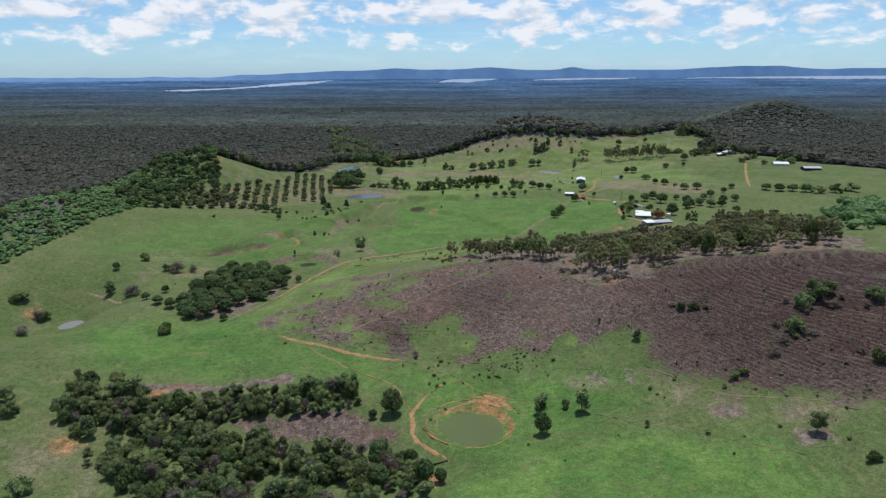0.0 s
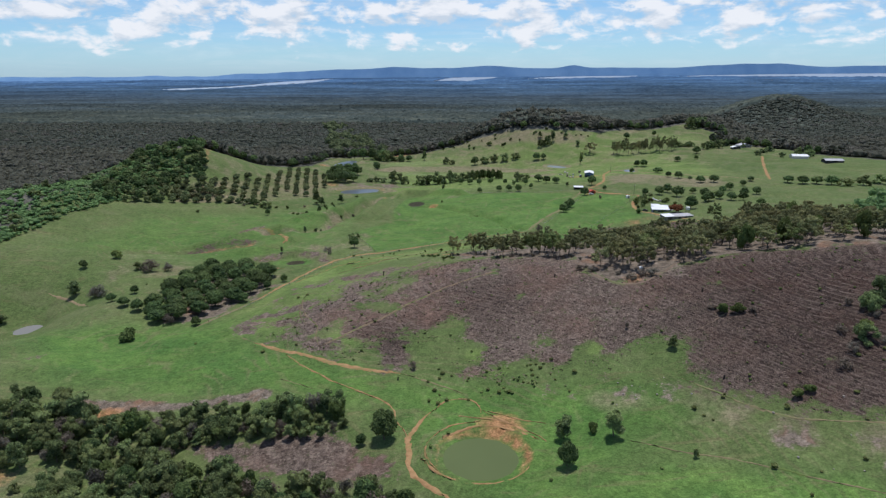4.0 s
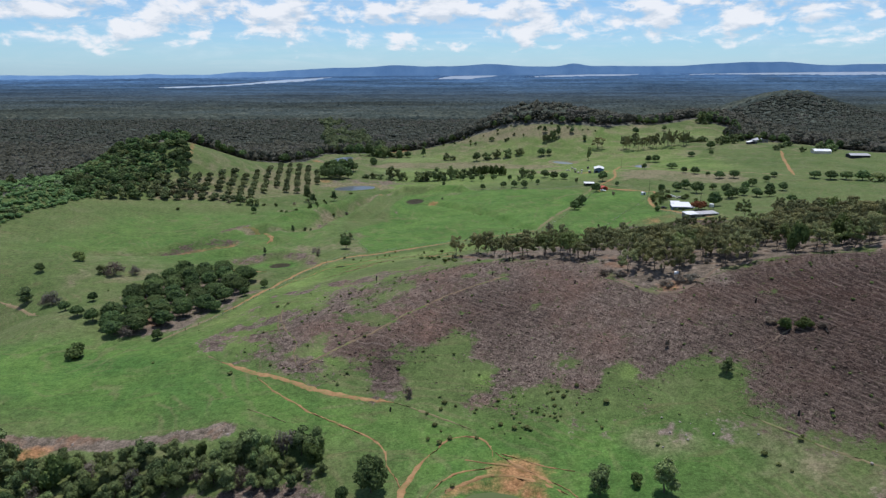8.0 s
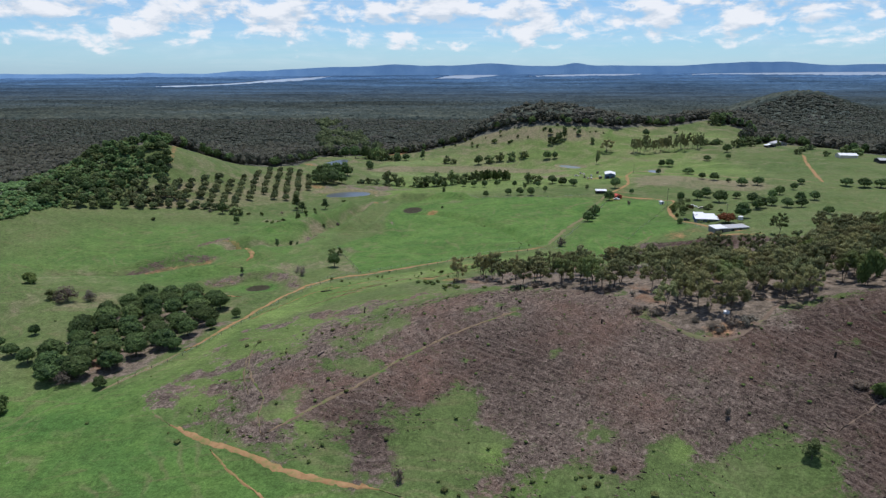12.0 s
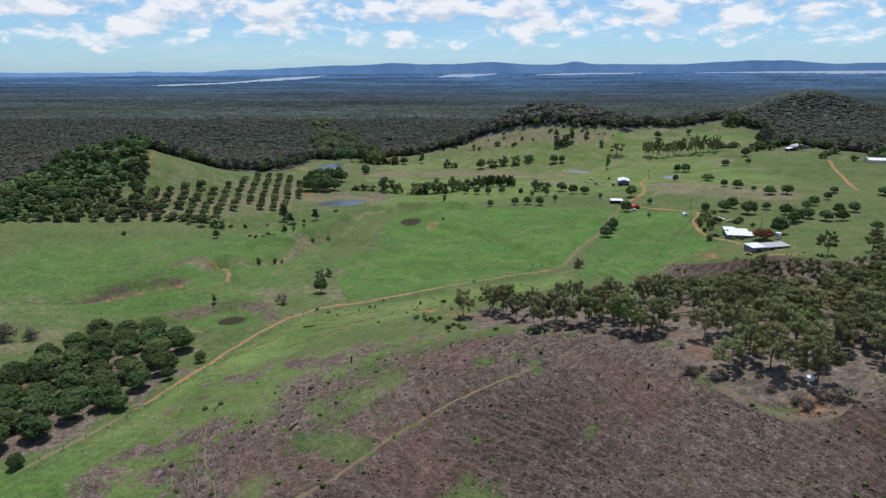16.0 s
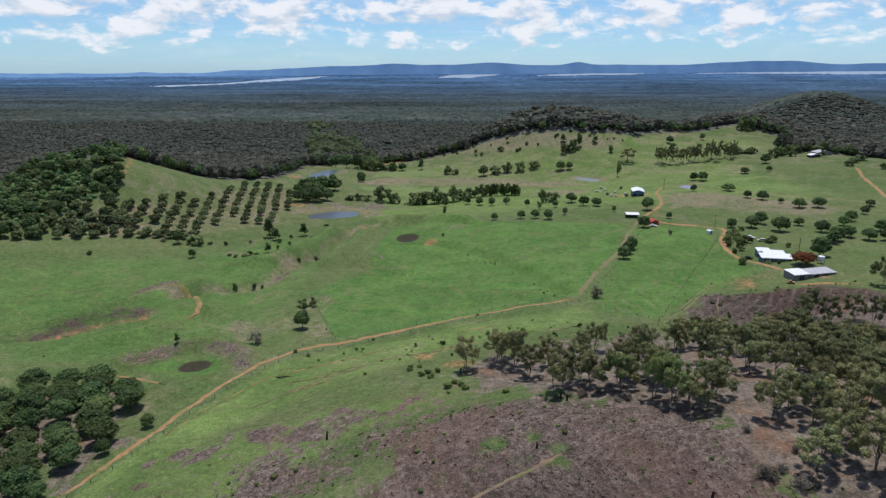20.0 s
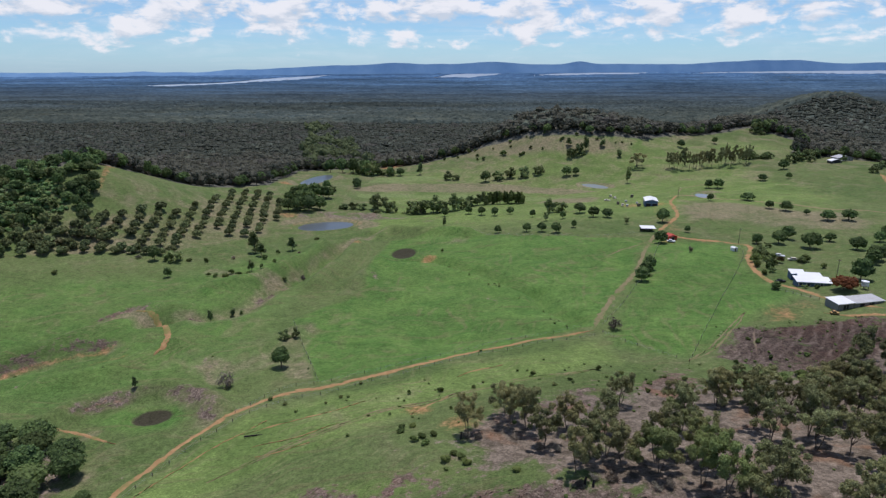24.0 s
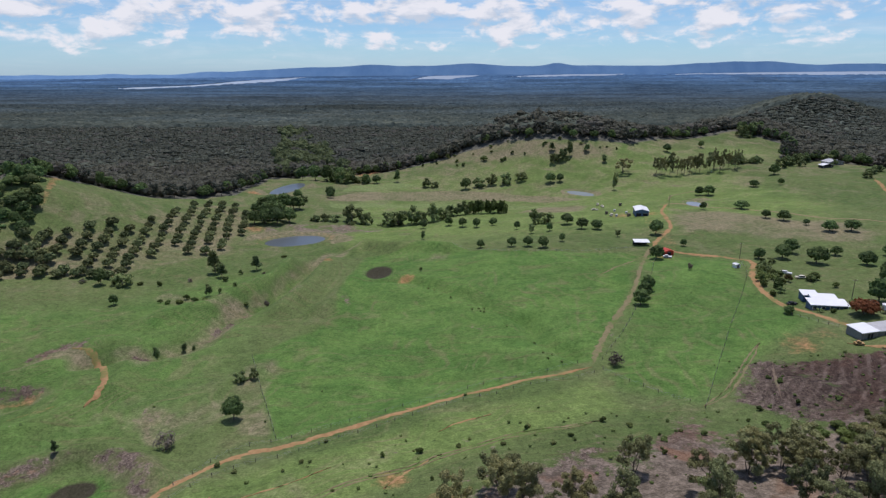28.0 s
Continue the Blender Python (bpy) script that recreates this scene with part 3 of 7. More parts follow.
ground_mesh = raw_mesh("ground", np.stack([GX, GY, GZ], -1).reshape(-1, 3), quads, M_GROUND, True)


def soft(poly, width):
    return np.clip(0.5 + inside(poly, GX, GY) / (2 * width), 0, 1)


def set_mask(name, values):
    a = ground_mesh.attributes.new(name, "FLOAT", "POINT")
    a.data.foreach_set("value", np.asarray(values, np.float32).ravel())


def spot(x, y, r, power=1.0):
    return power * np.exp(-((GX - x) ** 2 + (GY - y) ** 2) / (2 * r * r))


# green patches in the stubble and brown scraps in the green fringe: x, y, radius
GREEN_GAPS = [(-8.7, 253.7, 5.4), (-1.1, 256.4, 6), (5.5, 253.1, 5.4), (12.2, 255, 5), (0.8, 267.5, 5), (4.8, 270.6, 4), (-36.4, 261, 4.6), (-27.3, 251.1, 4.2), (-31.8, 249.9, 3), (37.5, 253.3, 4),
              (54.8, 245.2, 4), (51.1, 240.7, 3.4), (27.4, 240.1, 5.4), (33.9, 236.8, 4.6), (46.8, 233.3, 4.4), (77.3, 228.5, 3), (73.6, 225, 3),
              (-29.6, 292.1, 4.2), (-23, 288.8, 3.4), (-49.4, 309.8, 4.4), (-57.1, 312.6, 4), (-57.3, 325.8, 5), (-16.3, 320, 5), (-22.6, 312.4, 4), (-64.2, 318.3, 4), (-37.6, 310.2, 3.6),
              (10.9, 325.6, 1.6), (19.1, 326.5, 1.8), (24.5, 316.5, 2.4), (25, 322, 1.6), (-50.6, 270.8, 3.6), (-43.9, 271.2, 3.6), (-44.6, 279, 3.4), (7, 290.3, 2.2), (33.6, 288.8, 2.6)]
BROWN_SCRAPS = [(-69.1, 289.7, 5), (-68, 303.9, 5), (-62.5, 307.6, 5), (-54.5, 287.7, 4.6), (-75.6, 301.7, 3.6), (-81.9, 301, 2.6), (-76, 336.5, 2.4), (-69.3, 340.2, 3), (-74.2, 326.1, 2.4), (-62.6, 337.6, 2.6),
                (-67.6, 275.1, 2.8), (-70.5, 269.2, 2), (-76.2, 278.4, 2), (-50.3, 344.2, 3.6), (-38, 342.8, 4), (-42.1, 307.5, 3.6), (-34.7, 286.9, 4.4)]
DAM_BERM = [(-120, 705), (-90, 724), (-53, 732), (-23, 711), (-37, 698), (-66, 697), (-90, 697), (-114, 692)]
KNOLL = [(63, 325), (64, 302), (71, 285), (80, 280), (91, 283), (101, 292), (116, 298), (150, 296), (150, 310), (100, 325), (80, 332)]
GUM_FRONT = [(8, 372), (24, 352), (45, 338), (66, 322), (66, 336), (48, 350), (28, 362), (12, 380)]
GREEN_TONGUE = [(52.8, 230.6), (56.1, 236.8), (63.4, 238.6), (71.8, 243.6), (79.2, 241.3), (77.6, 233.7), (72.5, 225.4)]
CHAR_EAST = [(92, 300), (215, 295), (235, 180), (121, 176), (96, 198), (84, 222), (86, 245)]


def along(line, width):
    return np.exp(-(line_gap(line, GX, GY) / width) ** 2)


# dark gully bank: exposed soil, with the bank's shade painted in too
DARK_BANK = [(-184, 432), (-173.1, 440), (-165, 447), (-158, 456), (-148, 463), (-140, 464)]
RED_BANK = [(-171, 436), (-163, 444), (-156, 452), (-147, 458.5), (-136, 461)]
DARK_RIM = [(-166, 454), (-156, 465), (-155, 484), (-147, 499.5), (-138, 498)]
PIT_RIM = [(-118, 408.5), (-109, 414.5), (-99, 420.2), (-84, 416.6), (-76, 409), (-74, 402)]
PIT_STREAK = [(-118, 408), (-113, 412), (-108, 415), (-101, 418)]
PIT_GREEN = [(-115, 404.8), (-104, 412), (-85.5, 411.7), (-79.5, 403.4), (-82, 396), (-91.3, 391.2), (-104, 397)]
burnt_mask = soft(STUBBLE, 9) * 0.92 - 0.17 * np.clip((10 - GX) / 50, 0, 1) * np.clip((GY - 250) / 15, 0, 1)
for gx_, gy_, gr_ in GREEN_GAPS:
    burnt_mask = burnt_mask - spot(gx_, gy_, gr_, 0.62)
burnt_mask = burnt_mask - soft(GREEN_TONGUE, 2.5) * 0.8
for gx_, gy_, gr_ in BROWN_SCRAPS:
    burnt_mask = np.maximum(burnt_mask, spot(gx_, gy_, gr_, 0.85))
set_mask("burnt", np.maximum.reduce([burnt_mask, soft(STUBBLE_MIXED, 6) * 0.38, soft(STUBBLE_HOUSE, 7) * 0.85, soft(STUBBLE_CREEK, 5) * 0.9, spot(40, 398, 16, 0.5), spot(10, 392, 10, 0.42), spot(70, 405, 14, 0.5), along(DARK_BANK, 5.5) * 0.54, along(DARK_RIM, 3.2) * 0.52, along(PIT_RIM, 3.4) * 0.46, along([(-114, 491), (-104, 493), (-98, 500)], 3.0) * 0.55, along(GULLIES[1][0][2:5], 3.0) * 0.42]))
# charred stubble, plus painted shade along the gully bank
set_mask("char", np.clip(np.maximum.reduce([soft(CHAR_EAST, 27), spot(140, 435, 30, 0.9), along(DARK_BANK, 8.0) * 0.35, spot(170, 240, 55), spot(120, 225, 30, 0.9), spot(110, 262, 22, 0.8), spot(20, 290, 16, 0.7), spot(-20, 262, 12, 0.8), spot(90, 300, 12, 0.7)]), 0, 1))
set_mask("litter", np.maximum.reduce([soft(GUM_FLOOR, 12) * 0.80, soft(DAM_BERM, 4) * 0.55, spot(62, 216, 4, 0.62), spot(71, 211, 4, 0.55), spot(94, 182, 6, 0.6), spot(111, 164, 6, 0.72), spot(110, 177, 5, 0.55), along([(-128, 230), (-95, 228), (-62, 230)], 4.0) * 0.78, spot(59, 218, 5, 0.62), spot(72, 216, 4, 0.55), soft(KNOLL, 4) * 0.9, soft(GUM_FRONT, 4) * 0.72, spot(96, 288, 9, 0.8), soft(GROVE, 4) * 0.62, spot(-97, 330, 7, 0.6), spot(-93, 350, 6, 0.6), spot(-104, 375, 6, 0.5)]))
set_mask("lush", np.maximum.reduce([soft(LUSH, 3), soft(LUSH_EAST, 8) * 0.85, soft(PIT_GREEN, 4) * 0.85, soft(VALLEY, 25) * 0.66, soft(LUSH_LOW, 14) * 0.8, soft(LUSH_HILL, 10)]))
HILL_FOOT = [(-120, 275), (-95, 330), (-66, 405), (0, 436), (60, 455), (66, 425), (5, 400), (-60, 350), (-80, 300), (-85, 275)]
far_bright = np.clip((GY - 570) / 110, 0, 1) * np.clip((960 - GY) / 60, 0, 1) * np.clip((GX + 90) / 40, 0, 1) * np.clip((330 - GX) / 60, 0, 1) * 0.62
set_mask("bright", np.maximum.reduce([far_bright, soft(HILL_FOOT, 8) * 0.62, soft(STUBBLE_MIXED, 8) * 0.6, soft(LUSH_HILL, 10) * 0.7, spot(20, 240, 5, 0.8), spot(12, 250, 4, 0.8), spot(56, 243, 4, 0.7), spot(-40, 265, 8, 0.7), spot(320, 900, 40, 0.7)]))
gully_side = sum(np.exp(-((line_gap(l, GX, GY) - 0.6 * w) / (0.8 * w)) ** 2) * 0.5 for l, d, w in GULLIES[:2] + GULLIES[3:])
far_dry = np.clip((GY - 620) / 200, 0, 1) * 0.40
set_mask("dry", np.maximum.reduce([soft(BARE_CORNER, 2) * 0.56, spot(-78, 413, 5, 0.5), spot(-106.7, 394.6, 3.4, 0.7), spot(-95, 372, 4, 0.55), spot(-88, 375.5, 4, 0.5), spot(-99, 498, 7, 0.7), along(PIT_RIM, 4.0) * 0.55, spot(-77, 412, 5, 0.5), spot(-72, 400, 5, 0.5), along([(-152, 476), (-148, 488), (-142, 496), (-134, 490)], 5.5) * 0.72, along([(-117, 491), (-104, 493), (-97, 502), (-91, 526), (-82, 536)], 3.5) * 0.6, gully_side, far_dry, soft(ORCHARD, 5) * 0.55, np.exp(-((basin_field("dam", GX, GY) - 1.6) / 0.4) ** 2) * np.clip((GY - 660) / 20, 0, 1) * 1.0, np.exp(-((basin_field("upper_dam", GX, GY) - 1.5) / 0.3) ** 2) * 0.6, np.exp(-((basin_field("airstrip_dam", GX, GY) - 1.3) / 0.25) ** 2) * 0.9, np.exp(-((basin_field("puddle", GX, GY) - 1.3) / 0.3) ** 2) * 0.8, soft(AIRSTRIP, 4) * 1.1, soft(STRIP_LOW, 8) * 0.8, soft(DRY_PADDOCK, 9) * 0.78, soft(RIDGE_SLOPE, 12) * 0.68, spot(275, 777, 12, 0.7), spot(-13.8, 692, 5, 0.7), spot(7, 613, 9, 0.5), spot(-78, 723, 16, 0.55), spot(-236, 655, 10, 0.5), spot(-213, 668, 16, 0.4), spot(216, 733, 10, 0.75), spot(-60, 452, 7, 0.5), soft(DRY_SLOPE, 12) * 0.32, spot(-200, 640, 30, 0.35), spot(-150, 680, 45, 0.55), spot(78, 205, 9, 0.55),
                                   spot(60, 212, 7, 0.55), spot(100, 190, 9, 0.5), spot(52, 215, 6, 0.6), spot(84, 196, 8, 0.5), spot(115, 176, 9, 0.62), spot(-90, 692, 22, 0.75), spot(-70, 438, 6, 0.42), spot(-60, 480, 8, 0.5), spot(-112, 488, 8, 0.6), spot(-72, 560, 9, 0.55), spot(-170, 380, 22, 0.45), spot(-190, 420, 30, 0.35), spot(-130, 180, 18, 0.6), spot(40, 900, 50, 0.5), spot(-30, 400, 25, 0.3), spot(170, 900, 40, 0.4)]))
set_mask("level", rolling(GX, GY))
set_mask("meadow", np.maximum(soft(LUSH_LOW, 12), soft(LUSH_HILL, 10)))
set_mask("mown", np.maximum.reduce([soft(p, 4) for p in MOWN]))
set_mask("woods", np.clip(0.5 - inside(FARM, GX, GY) / 16 - (GY < 420) * 10.0, 0, 1))
rim_pond = np.exp(-((basin_field("pond", GX, GY) - 1.2) / 0.17) ** 2)
rim_dam = np.exp(-((basin_field("dam", GX, GY) - 1.25) / 0.22) ** 2)
set_mask("earth", np.maximum.reduce([rim_pond * (0.42 + 0.5 * np.clip((GY + 0.7 * GX - 195) / 20, 0, 1)), rim_dam * 0.42, spot(-18, 600, 4, 0.4),
                                     along(PIT_STREAK, 1.6) * 0.42, along([(-134.2, 443.2), (-129.4, 447.2), (-123.4, 451.2)], 1.7) * 0.55, along(RED_BANK, 2.4) * 0.56, spot(-138, 461, 3.2, 0.62), spot(-147.6, 488, 4.0, 0.42), along([(-246, 682), (-240.7, 667), (-236.3, 655), (-234.2, 642)], 3.0) * 0.62, spot(-153, 817, 6, 0.7), spot(-246, 680, 5, 0.6), spot(-57, 955, 8, 0.8), spot(-57.7, 614, 3, 0.7), spot(-10, 580, 4, 0.7), spot(7, 604, 4, 0.4), spot(18, 207, 7, 0.75), spot(80, 284, 4, 0.7), spot(88, 286, 4, 0.5), spot(68, 302, 4, 0.5),  spot(136, 463, 9, 0.52), spot(148, 470, 7, 0.42), soft(RED_YARD, 4) * 0.38,
                                     spot(-66, 948, 9, 0.8), spot(-115, 224, 4, 0.8), spot(-112, 216, 3, 0.8), spot(-131, 190, 6, 0.7), spot(-238, 337, 7, 0.6), np.exp(-((basin_field("gully_dam", GX, GY) - 1.3) / 0.2) ** 2) * 0.45,
                                     spot(-2, 160, 4, 0.8), spot(-8, 398, 5, 0.7), spot(4, 383, 6, 0.6), spot(90, 410, 5, 0.5), spot(-122, 700, 8, 0.6), spot(160, 690, 8, 0.5), spot(140, 690, 9, 0.5)]))
# mud in the pits; also darkens the gully and pit banks
set_mask("mud", np.maximum.reduce([along(DARK_BANK, 3.4) * 0.46, along(DARK_RIM, 2.4) * 0.36, along(PIT_RIM[2:5], 2.4) * 0.34, np.clip(1.22 - basin_field("dry_pit", GX, GY), 0, 1) * 2.2, np.clip(1.3 - basin_field("mud_pit", GX, GY), 0, 1) * 2, np.clip(1.2 - basin_field("gully_dam", GX, GY), 0, 1)]))
ground = tagged(new("ground", ground_mesh), "rolling green cattle pasture with brown stubble and red earth", "ground", kind="structure")


def water(key, name, label, material):
    cx, cy, a, b, turn, drop = BASINS[key][:6]
    th = np.linspace(0, 2 * np.pi, 49)[:-1]
    wob = 1.0 + 0.05 * np.sin(3 * th + cx) + 0.03 * np.sin(5 * th + cy)
    c, s = math.cos(radians(turn)), math.sin(radians(turn))
    pw = 0.62 if key == "dam" else 1.0
    u, v = 1.1 * a * wob * np.sign(np.cos(th)) * np.abs(np.cos(th)) ** pw, 1.1 * b * wob * np.sign(np.sin(th)) * np.abs(np.sin(th)) ** pw
    z = BASIN_LEVEL[key] - drop
    ring = [(cx + p * c - q * s, cy + p * s + q * c, z) for p, q in zip(u, v)]
    bm = bmesh.new()
    bm.faces.new([bm.verts.new(p) for p in ring])
    me = bpy.data.meshes.new(name)
    bm.to_mesh(me)
    bm.free()
    me.materials.append(material)
    return tagged(new(name, me), label, "water", kind="structure")


water("pond", "pond_water", "murky green water filling a round farm dam", M_POND)
water("dam", "dam_water", "blue-grey water of a shallow farm dam", M_DAM)
water("upper_dam", "dam_water", "blue water of a dam beside the woods", M_DAM)
water("airstrip_dam", "dam_water", "pale water of a small dam by the airstrip", M_SILT)
water("puddle", "dam_water", "small pale waterhole beside the farm track", M_SILT)
water("gully_dam", "dam_water", "pale grey water of a small gully dam", M_GREYWATER)


# ---- tracks ----
def smooth_line(points, step=1.6):
    p = np.array(points, float)
    p = np.vstack([2 * p[0] - p[1], p, 2 * p[-1] - p[-2]])
    out = []
    for i in range(1, len(p) - 2):
        n = max(2, int(np.hypot(*(p[i + 1] - p[i])) / step))
        for u in np.arange(n) / n:
            a, b, c, d = p[i - 1:i + 3]
            out.append(0.5 * (2 * b + (c - a) * u + (2 * a - 5 * b + 4 * c - d) * u * u + (3 * b - a - 3 * c + d) * u ** 3))
    out.append(p[-2])
    return np.array(out)


def track(name, label, points, width, material, twin=False, lift=0.10):
    line = smooth_line(points)
    t = np.gradient(line, axis=0)
    t /= np.linalg.norm(t, axis=1)[:, None] + 1e-9
    side = np.stack([t[:, 1], -t[:, 0]], 1)
    rng = np.random.RandomState(int(abs(points[0][0]) * 7 + len(points)))
    spans = [(-0.5, -0.14), (0.14, 0.5)] if twin else [(-0.5, 0.5)]
    verts, faces = [], []
    for a, b in spans:
        k = 5
        w = width * (1 + 0.18 * rng.randn(len(line)).cumsum() / np.sqrt(np.arange(len(line)) + 8))
        w = np.clip(w, width * 0.7, width * 1.35)
        fade = np.clip(np.minimum(np.arange(len(line)), np.arange(len(line))[::-1]) / 5.0, 0.15, 1)
        base = len(verts)
        for j in range(k):
            f = a + (b - a) * j / (k - 1)
            q = line + side * (f * w * fade)[:, None] + rng.randn(len(line), 2) * (0.14 + 0.05 * width * (j in (0, k - 1)))
            edge = j in (0, k - 1)
            z = ground_z(q[:, 0], q[:, 1]) + (lift - 0.26 if edge else lift) + rng.randn(len(line)) * (0.11 if edge else 0.07 if j in (1, k - 2) else 0.03)
            verts += list(np.column_stack([q, z]))
        m = len(line)
        for j in range(k - 1):
            for i in range(m - 1):
                faces.append((base + j * m + i, base + (j + 1) * m + i, base + (j + 1) * m + i + 1, base + j * m + i + 1))
    return tagged(new(name, raw_mesh(name, verts, faces, material, True)), label, "track", kind="structure")


RED, FAINT = "red dirt farm track worn through the grass", "faint worn wheel track through the grass"
MAIN = [(-112, 296), (-104, 310), (-96, 325), (-87, 345), (-80, 373), (-69, 401), (-53, 418), (-41, 422), (-26, 429), (-2, 441), (19, 450), (39, 456), (59, 461)]
track("dirt_road", FAINT, MAIN[:3], 2.4, M_FAINT)
track("dirt_road", RED, MAIN[2:], 2.9, M_TRACK)
track("dirt_road", "pale sandy lane running along a paddock fence", [(59, 461), (65, 475), (75, 494), (88, 516), (102, 543), (117, 577), (131, 601)], 3.6, M_FAINT)
track("dirt_road", "red dirt driveway to the farmhouse and shed", [(186, 722), (172, 697), (164, 668), (157, 642), (143, 622), (132, 601), (137, 589), (150, 581), (162, 575), (169, 564), (158, 542), (152, 522), (152, 505), (156, 492), (162, 477), (176, 462)], 3.4, M_TRACK)
track("dirt_road", "tan dirt track across the dry paddock", [(180, 721), (192, 716), (204, 702), (224, 692), (240, 673), (253, 658), (265, 642), (279, 632), (305, 612)], 3.0, M_TAN)
track("dirt_road", FAINT, [(190, 733), (205, 760), (226, 766), (240, 756)], 2.0, M_FAINT)
track("dirt_road", "red dirt road running down to the paddock", [(366, 752), (360, 738), (345, 705), (325, 660), (306, 612)], 4.2, M_TRACK)
track("dirt_road", FAINT, [(-123, 398), (-113, 398), (-101, 391), (-95, 388)], 1.6, M_TRACK)
track("dirt_road", "faint wheel track crossing the green paddock", [(88, 556), (109, 575), (133, 595)], 1.6, M_FAINT)
track("dirt_road", RED, [(-77, 270), (-69.2, 264.6), (-59.4, 258.2), (-48.4, 252.9), (-39.8, 247.3), (-30, 243.7), (-15.2, 240.2)], 2.2, M_TRACK)
track("dirt_road", FAINT, [(-86, 278), (-77, 270)], 1.6, M_FAINT)
track("dirt_road", FAINT, [(-15.2, 240.2), (-8, 237.2), (0.8, 231.5), (7.4, 227.4)], 1.3, M_FAINT)
track("dirt_road", FAINT, [(-60.9, 256.6), (-52.9, 247.8), (-44.7, 240.2), (-39.4, 236), (-31.8, 232), (-24.4, 227.7), (-17.2, 221.9), (-14.8, 213.4), (-12.1, 207.8), (-10.6, 202.4)], 1.0, M_TRACK)
track("dirt_road", FAINT, [(-58.8, 239.3), (-51.5, 235.1), (-45.4, 231.6)], 0.7, M_FAINT)
track("dirt_road", "red dirt track circling the pond bank", [(12.4, 214.6), (12.2, 219), (9.7, 222.9), (4.9, 224.6), (0.7, 222.8), (-2.4, 218.2)], 1.2, M_TRACK, lift=0.14)
track("dirt_road", "red dirt track circling the pond bank", [(-2.4, 218.2), (-5.5, 214.8), (-7.6, 209.3), (-10.6, 202.4), (-9.7, 195.4), (-9, 186), (-4, 178), (1, 173), (4, 169)], 2.3, M_TRACK, lift=0.14)
track("dirt_road", "trampled red earth along the pond edge", [(13.3, 216.4), (17.5, 211.1), (22.9, 205.8), (28, 201.4), (31, 197)], 1.2, M_TRACK, lift=0.15)
track("dirt_road", "trampled red earth along the pond edge", [(14.8, 215.7), (22.1, 211.1), (31.9, 206.7)], 0.6, M_TRACK, lift=0.15)
track("dirt_road", "trampled red earth along the pond edge", [(0, 199), (2.1, 200.6), (9.5, 204.6), (16.9, 204.9), (23.9, 202.6), (28.9, 198.4)], 1.5, M_TRACK, lift=0.15)
track("dirt_road", "trampled red earth along the pond edge", [(5.4, 213.5), (11.5, 211.9), (17.4, 209.8), (23, 206)], 1.1, M_TRACK, lift=0.15)
track("dirt_road", "trampled red earth along the pond edge", [(24, 184), (19, 180), (12, 178.5), (4, 179.5), (-2, 183), (-6, 190)], 1.2, M_TRACK, lift=0.15)
track("dirt_road", FAINT, [(12, 210), (2, 208), (-4, 200), (-4.5, 190), (0, 181)], 0.7, M_TRACK, lift=0.16)
track("dirt_road", FAINT, [(-142, 497), (-136, 496), (-130.5, 491.5), (-123, 482), (-117, 472.3), (-112.5, 463), (-110.1, 455.5), (-111.2, 447.2)], 2.9, M_TRACK, lift=0.35)
track("dirt_road", "grassy track crossing the stubble hill", [(-49, 261), (-41.1, 268.2), (-33.8, 275.1), (-27.6, 279.6), (-21.2, 285.8), (-14.3, 292.9), (-6.8, 298.9), (1.2, 304.9), (11.3, 310.9), (18.4, 314.7), (28, 321)], 1.3, M_WORN)
track("dirt_road", FAINT, [(-49.1, 261.9), (-52, 270), (-53.3, 279.3), (-60.9, 292.9), (-66.6, 309.5), (-66.4, 322.5)], 0.6, M_WORN)
track("dirt_road", FAINT, [(-58.6, 282.1), (-64.4, 296.3), (-67.6, 309.9)], 0.6, M_WORN)
track("dirt_road", FAINT, [(-74.9, 292.5), (-60.9, 292.9)], 0.6, M_WORN)
track("dirt_road", "bare loop track round a gum tree knoll", [(62, 318), (64, 306), (66, 296), (71, 286), (77, 280), (83, 279), (92, 285), (100, 292.6), (106, 300)], 2.6, M_BARE)
track("dirt_road", FAINT, [(-217, 356), (-202, 348), (-181, 331)], 1.8, M_TAN)
track("dirt_road", FAINT, [(77, 218), (84, 208), (90, 199), (100, 189), (117, 181), (129, 171)], 0.8, M_FAINT)
track("dirt_road", FAINT, [(54, 192), (68, 184), (76, 180), (86, 172), (106, 156)], 0.7, M_FAINT)
track("dirt_road", FAINT, [(-60, 366), (-48, 376), (-34, 386), (-22, 395), (-5, 404), (20, 415), (50, 420)], 2.0, M_FAINT, True)
track("dirt_road", FAINT, [(84, 428), (97, 438), (110, 454), (122, 468)], 2.6, M_FAINT, True)
track("dirt_road", "pale foot track across burnt stubble", [(118.4, 452.9), (115.1, 445.9), (111.5, 438.1), (107.5, 428.2)], 1.0, M_BARE)
track("dirt_road", "red dirt apron in front of the long shed", [(150, 462), (158, 458), (168, 456), (180, 454)], 3.4, M_TRACK)
track("dirt_road", FAINT, [(104, 246), (97, 243), (92, 241), (88, 239)], 1.0, M_BARE)

SCRAPE = "eroded red contour scrape beside the farm track"
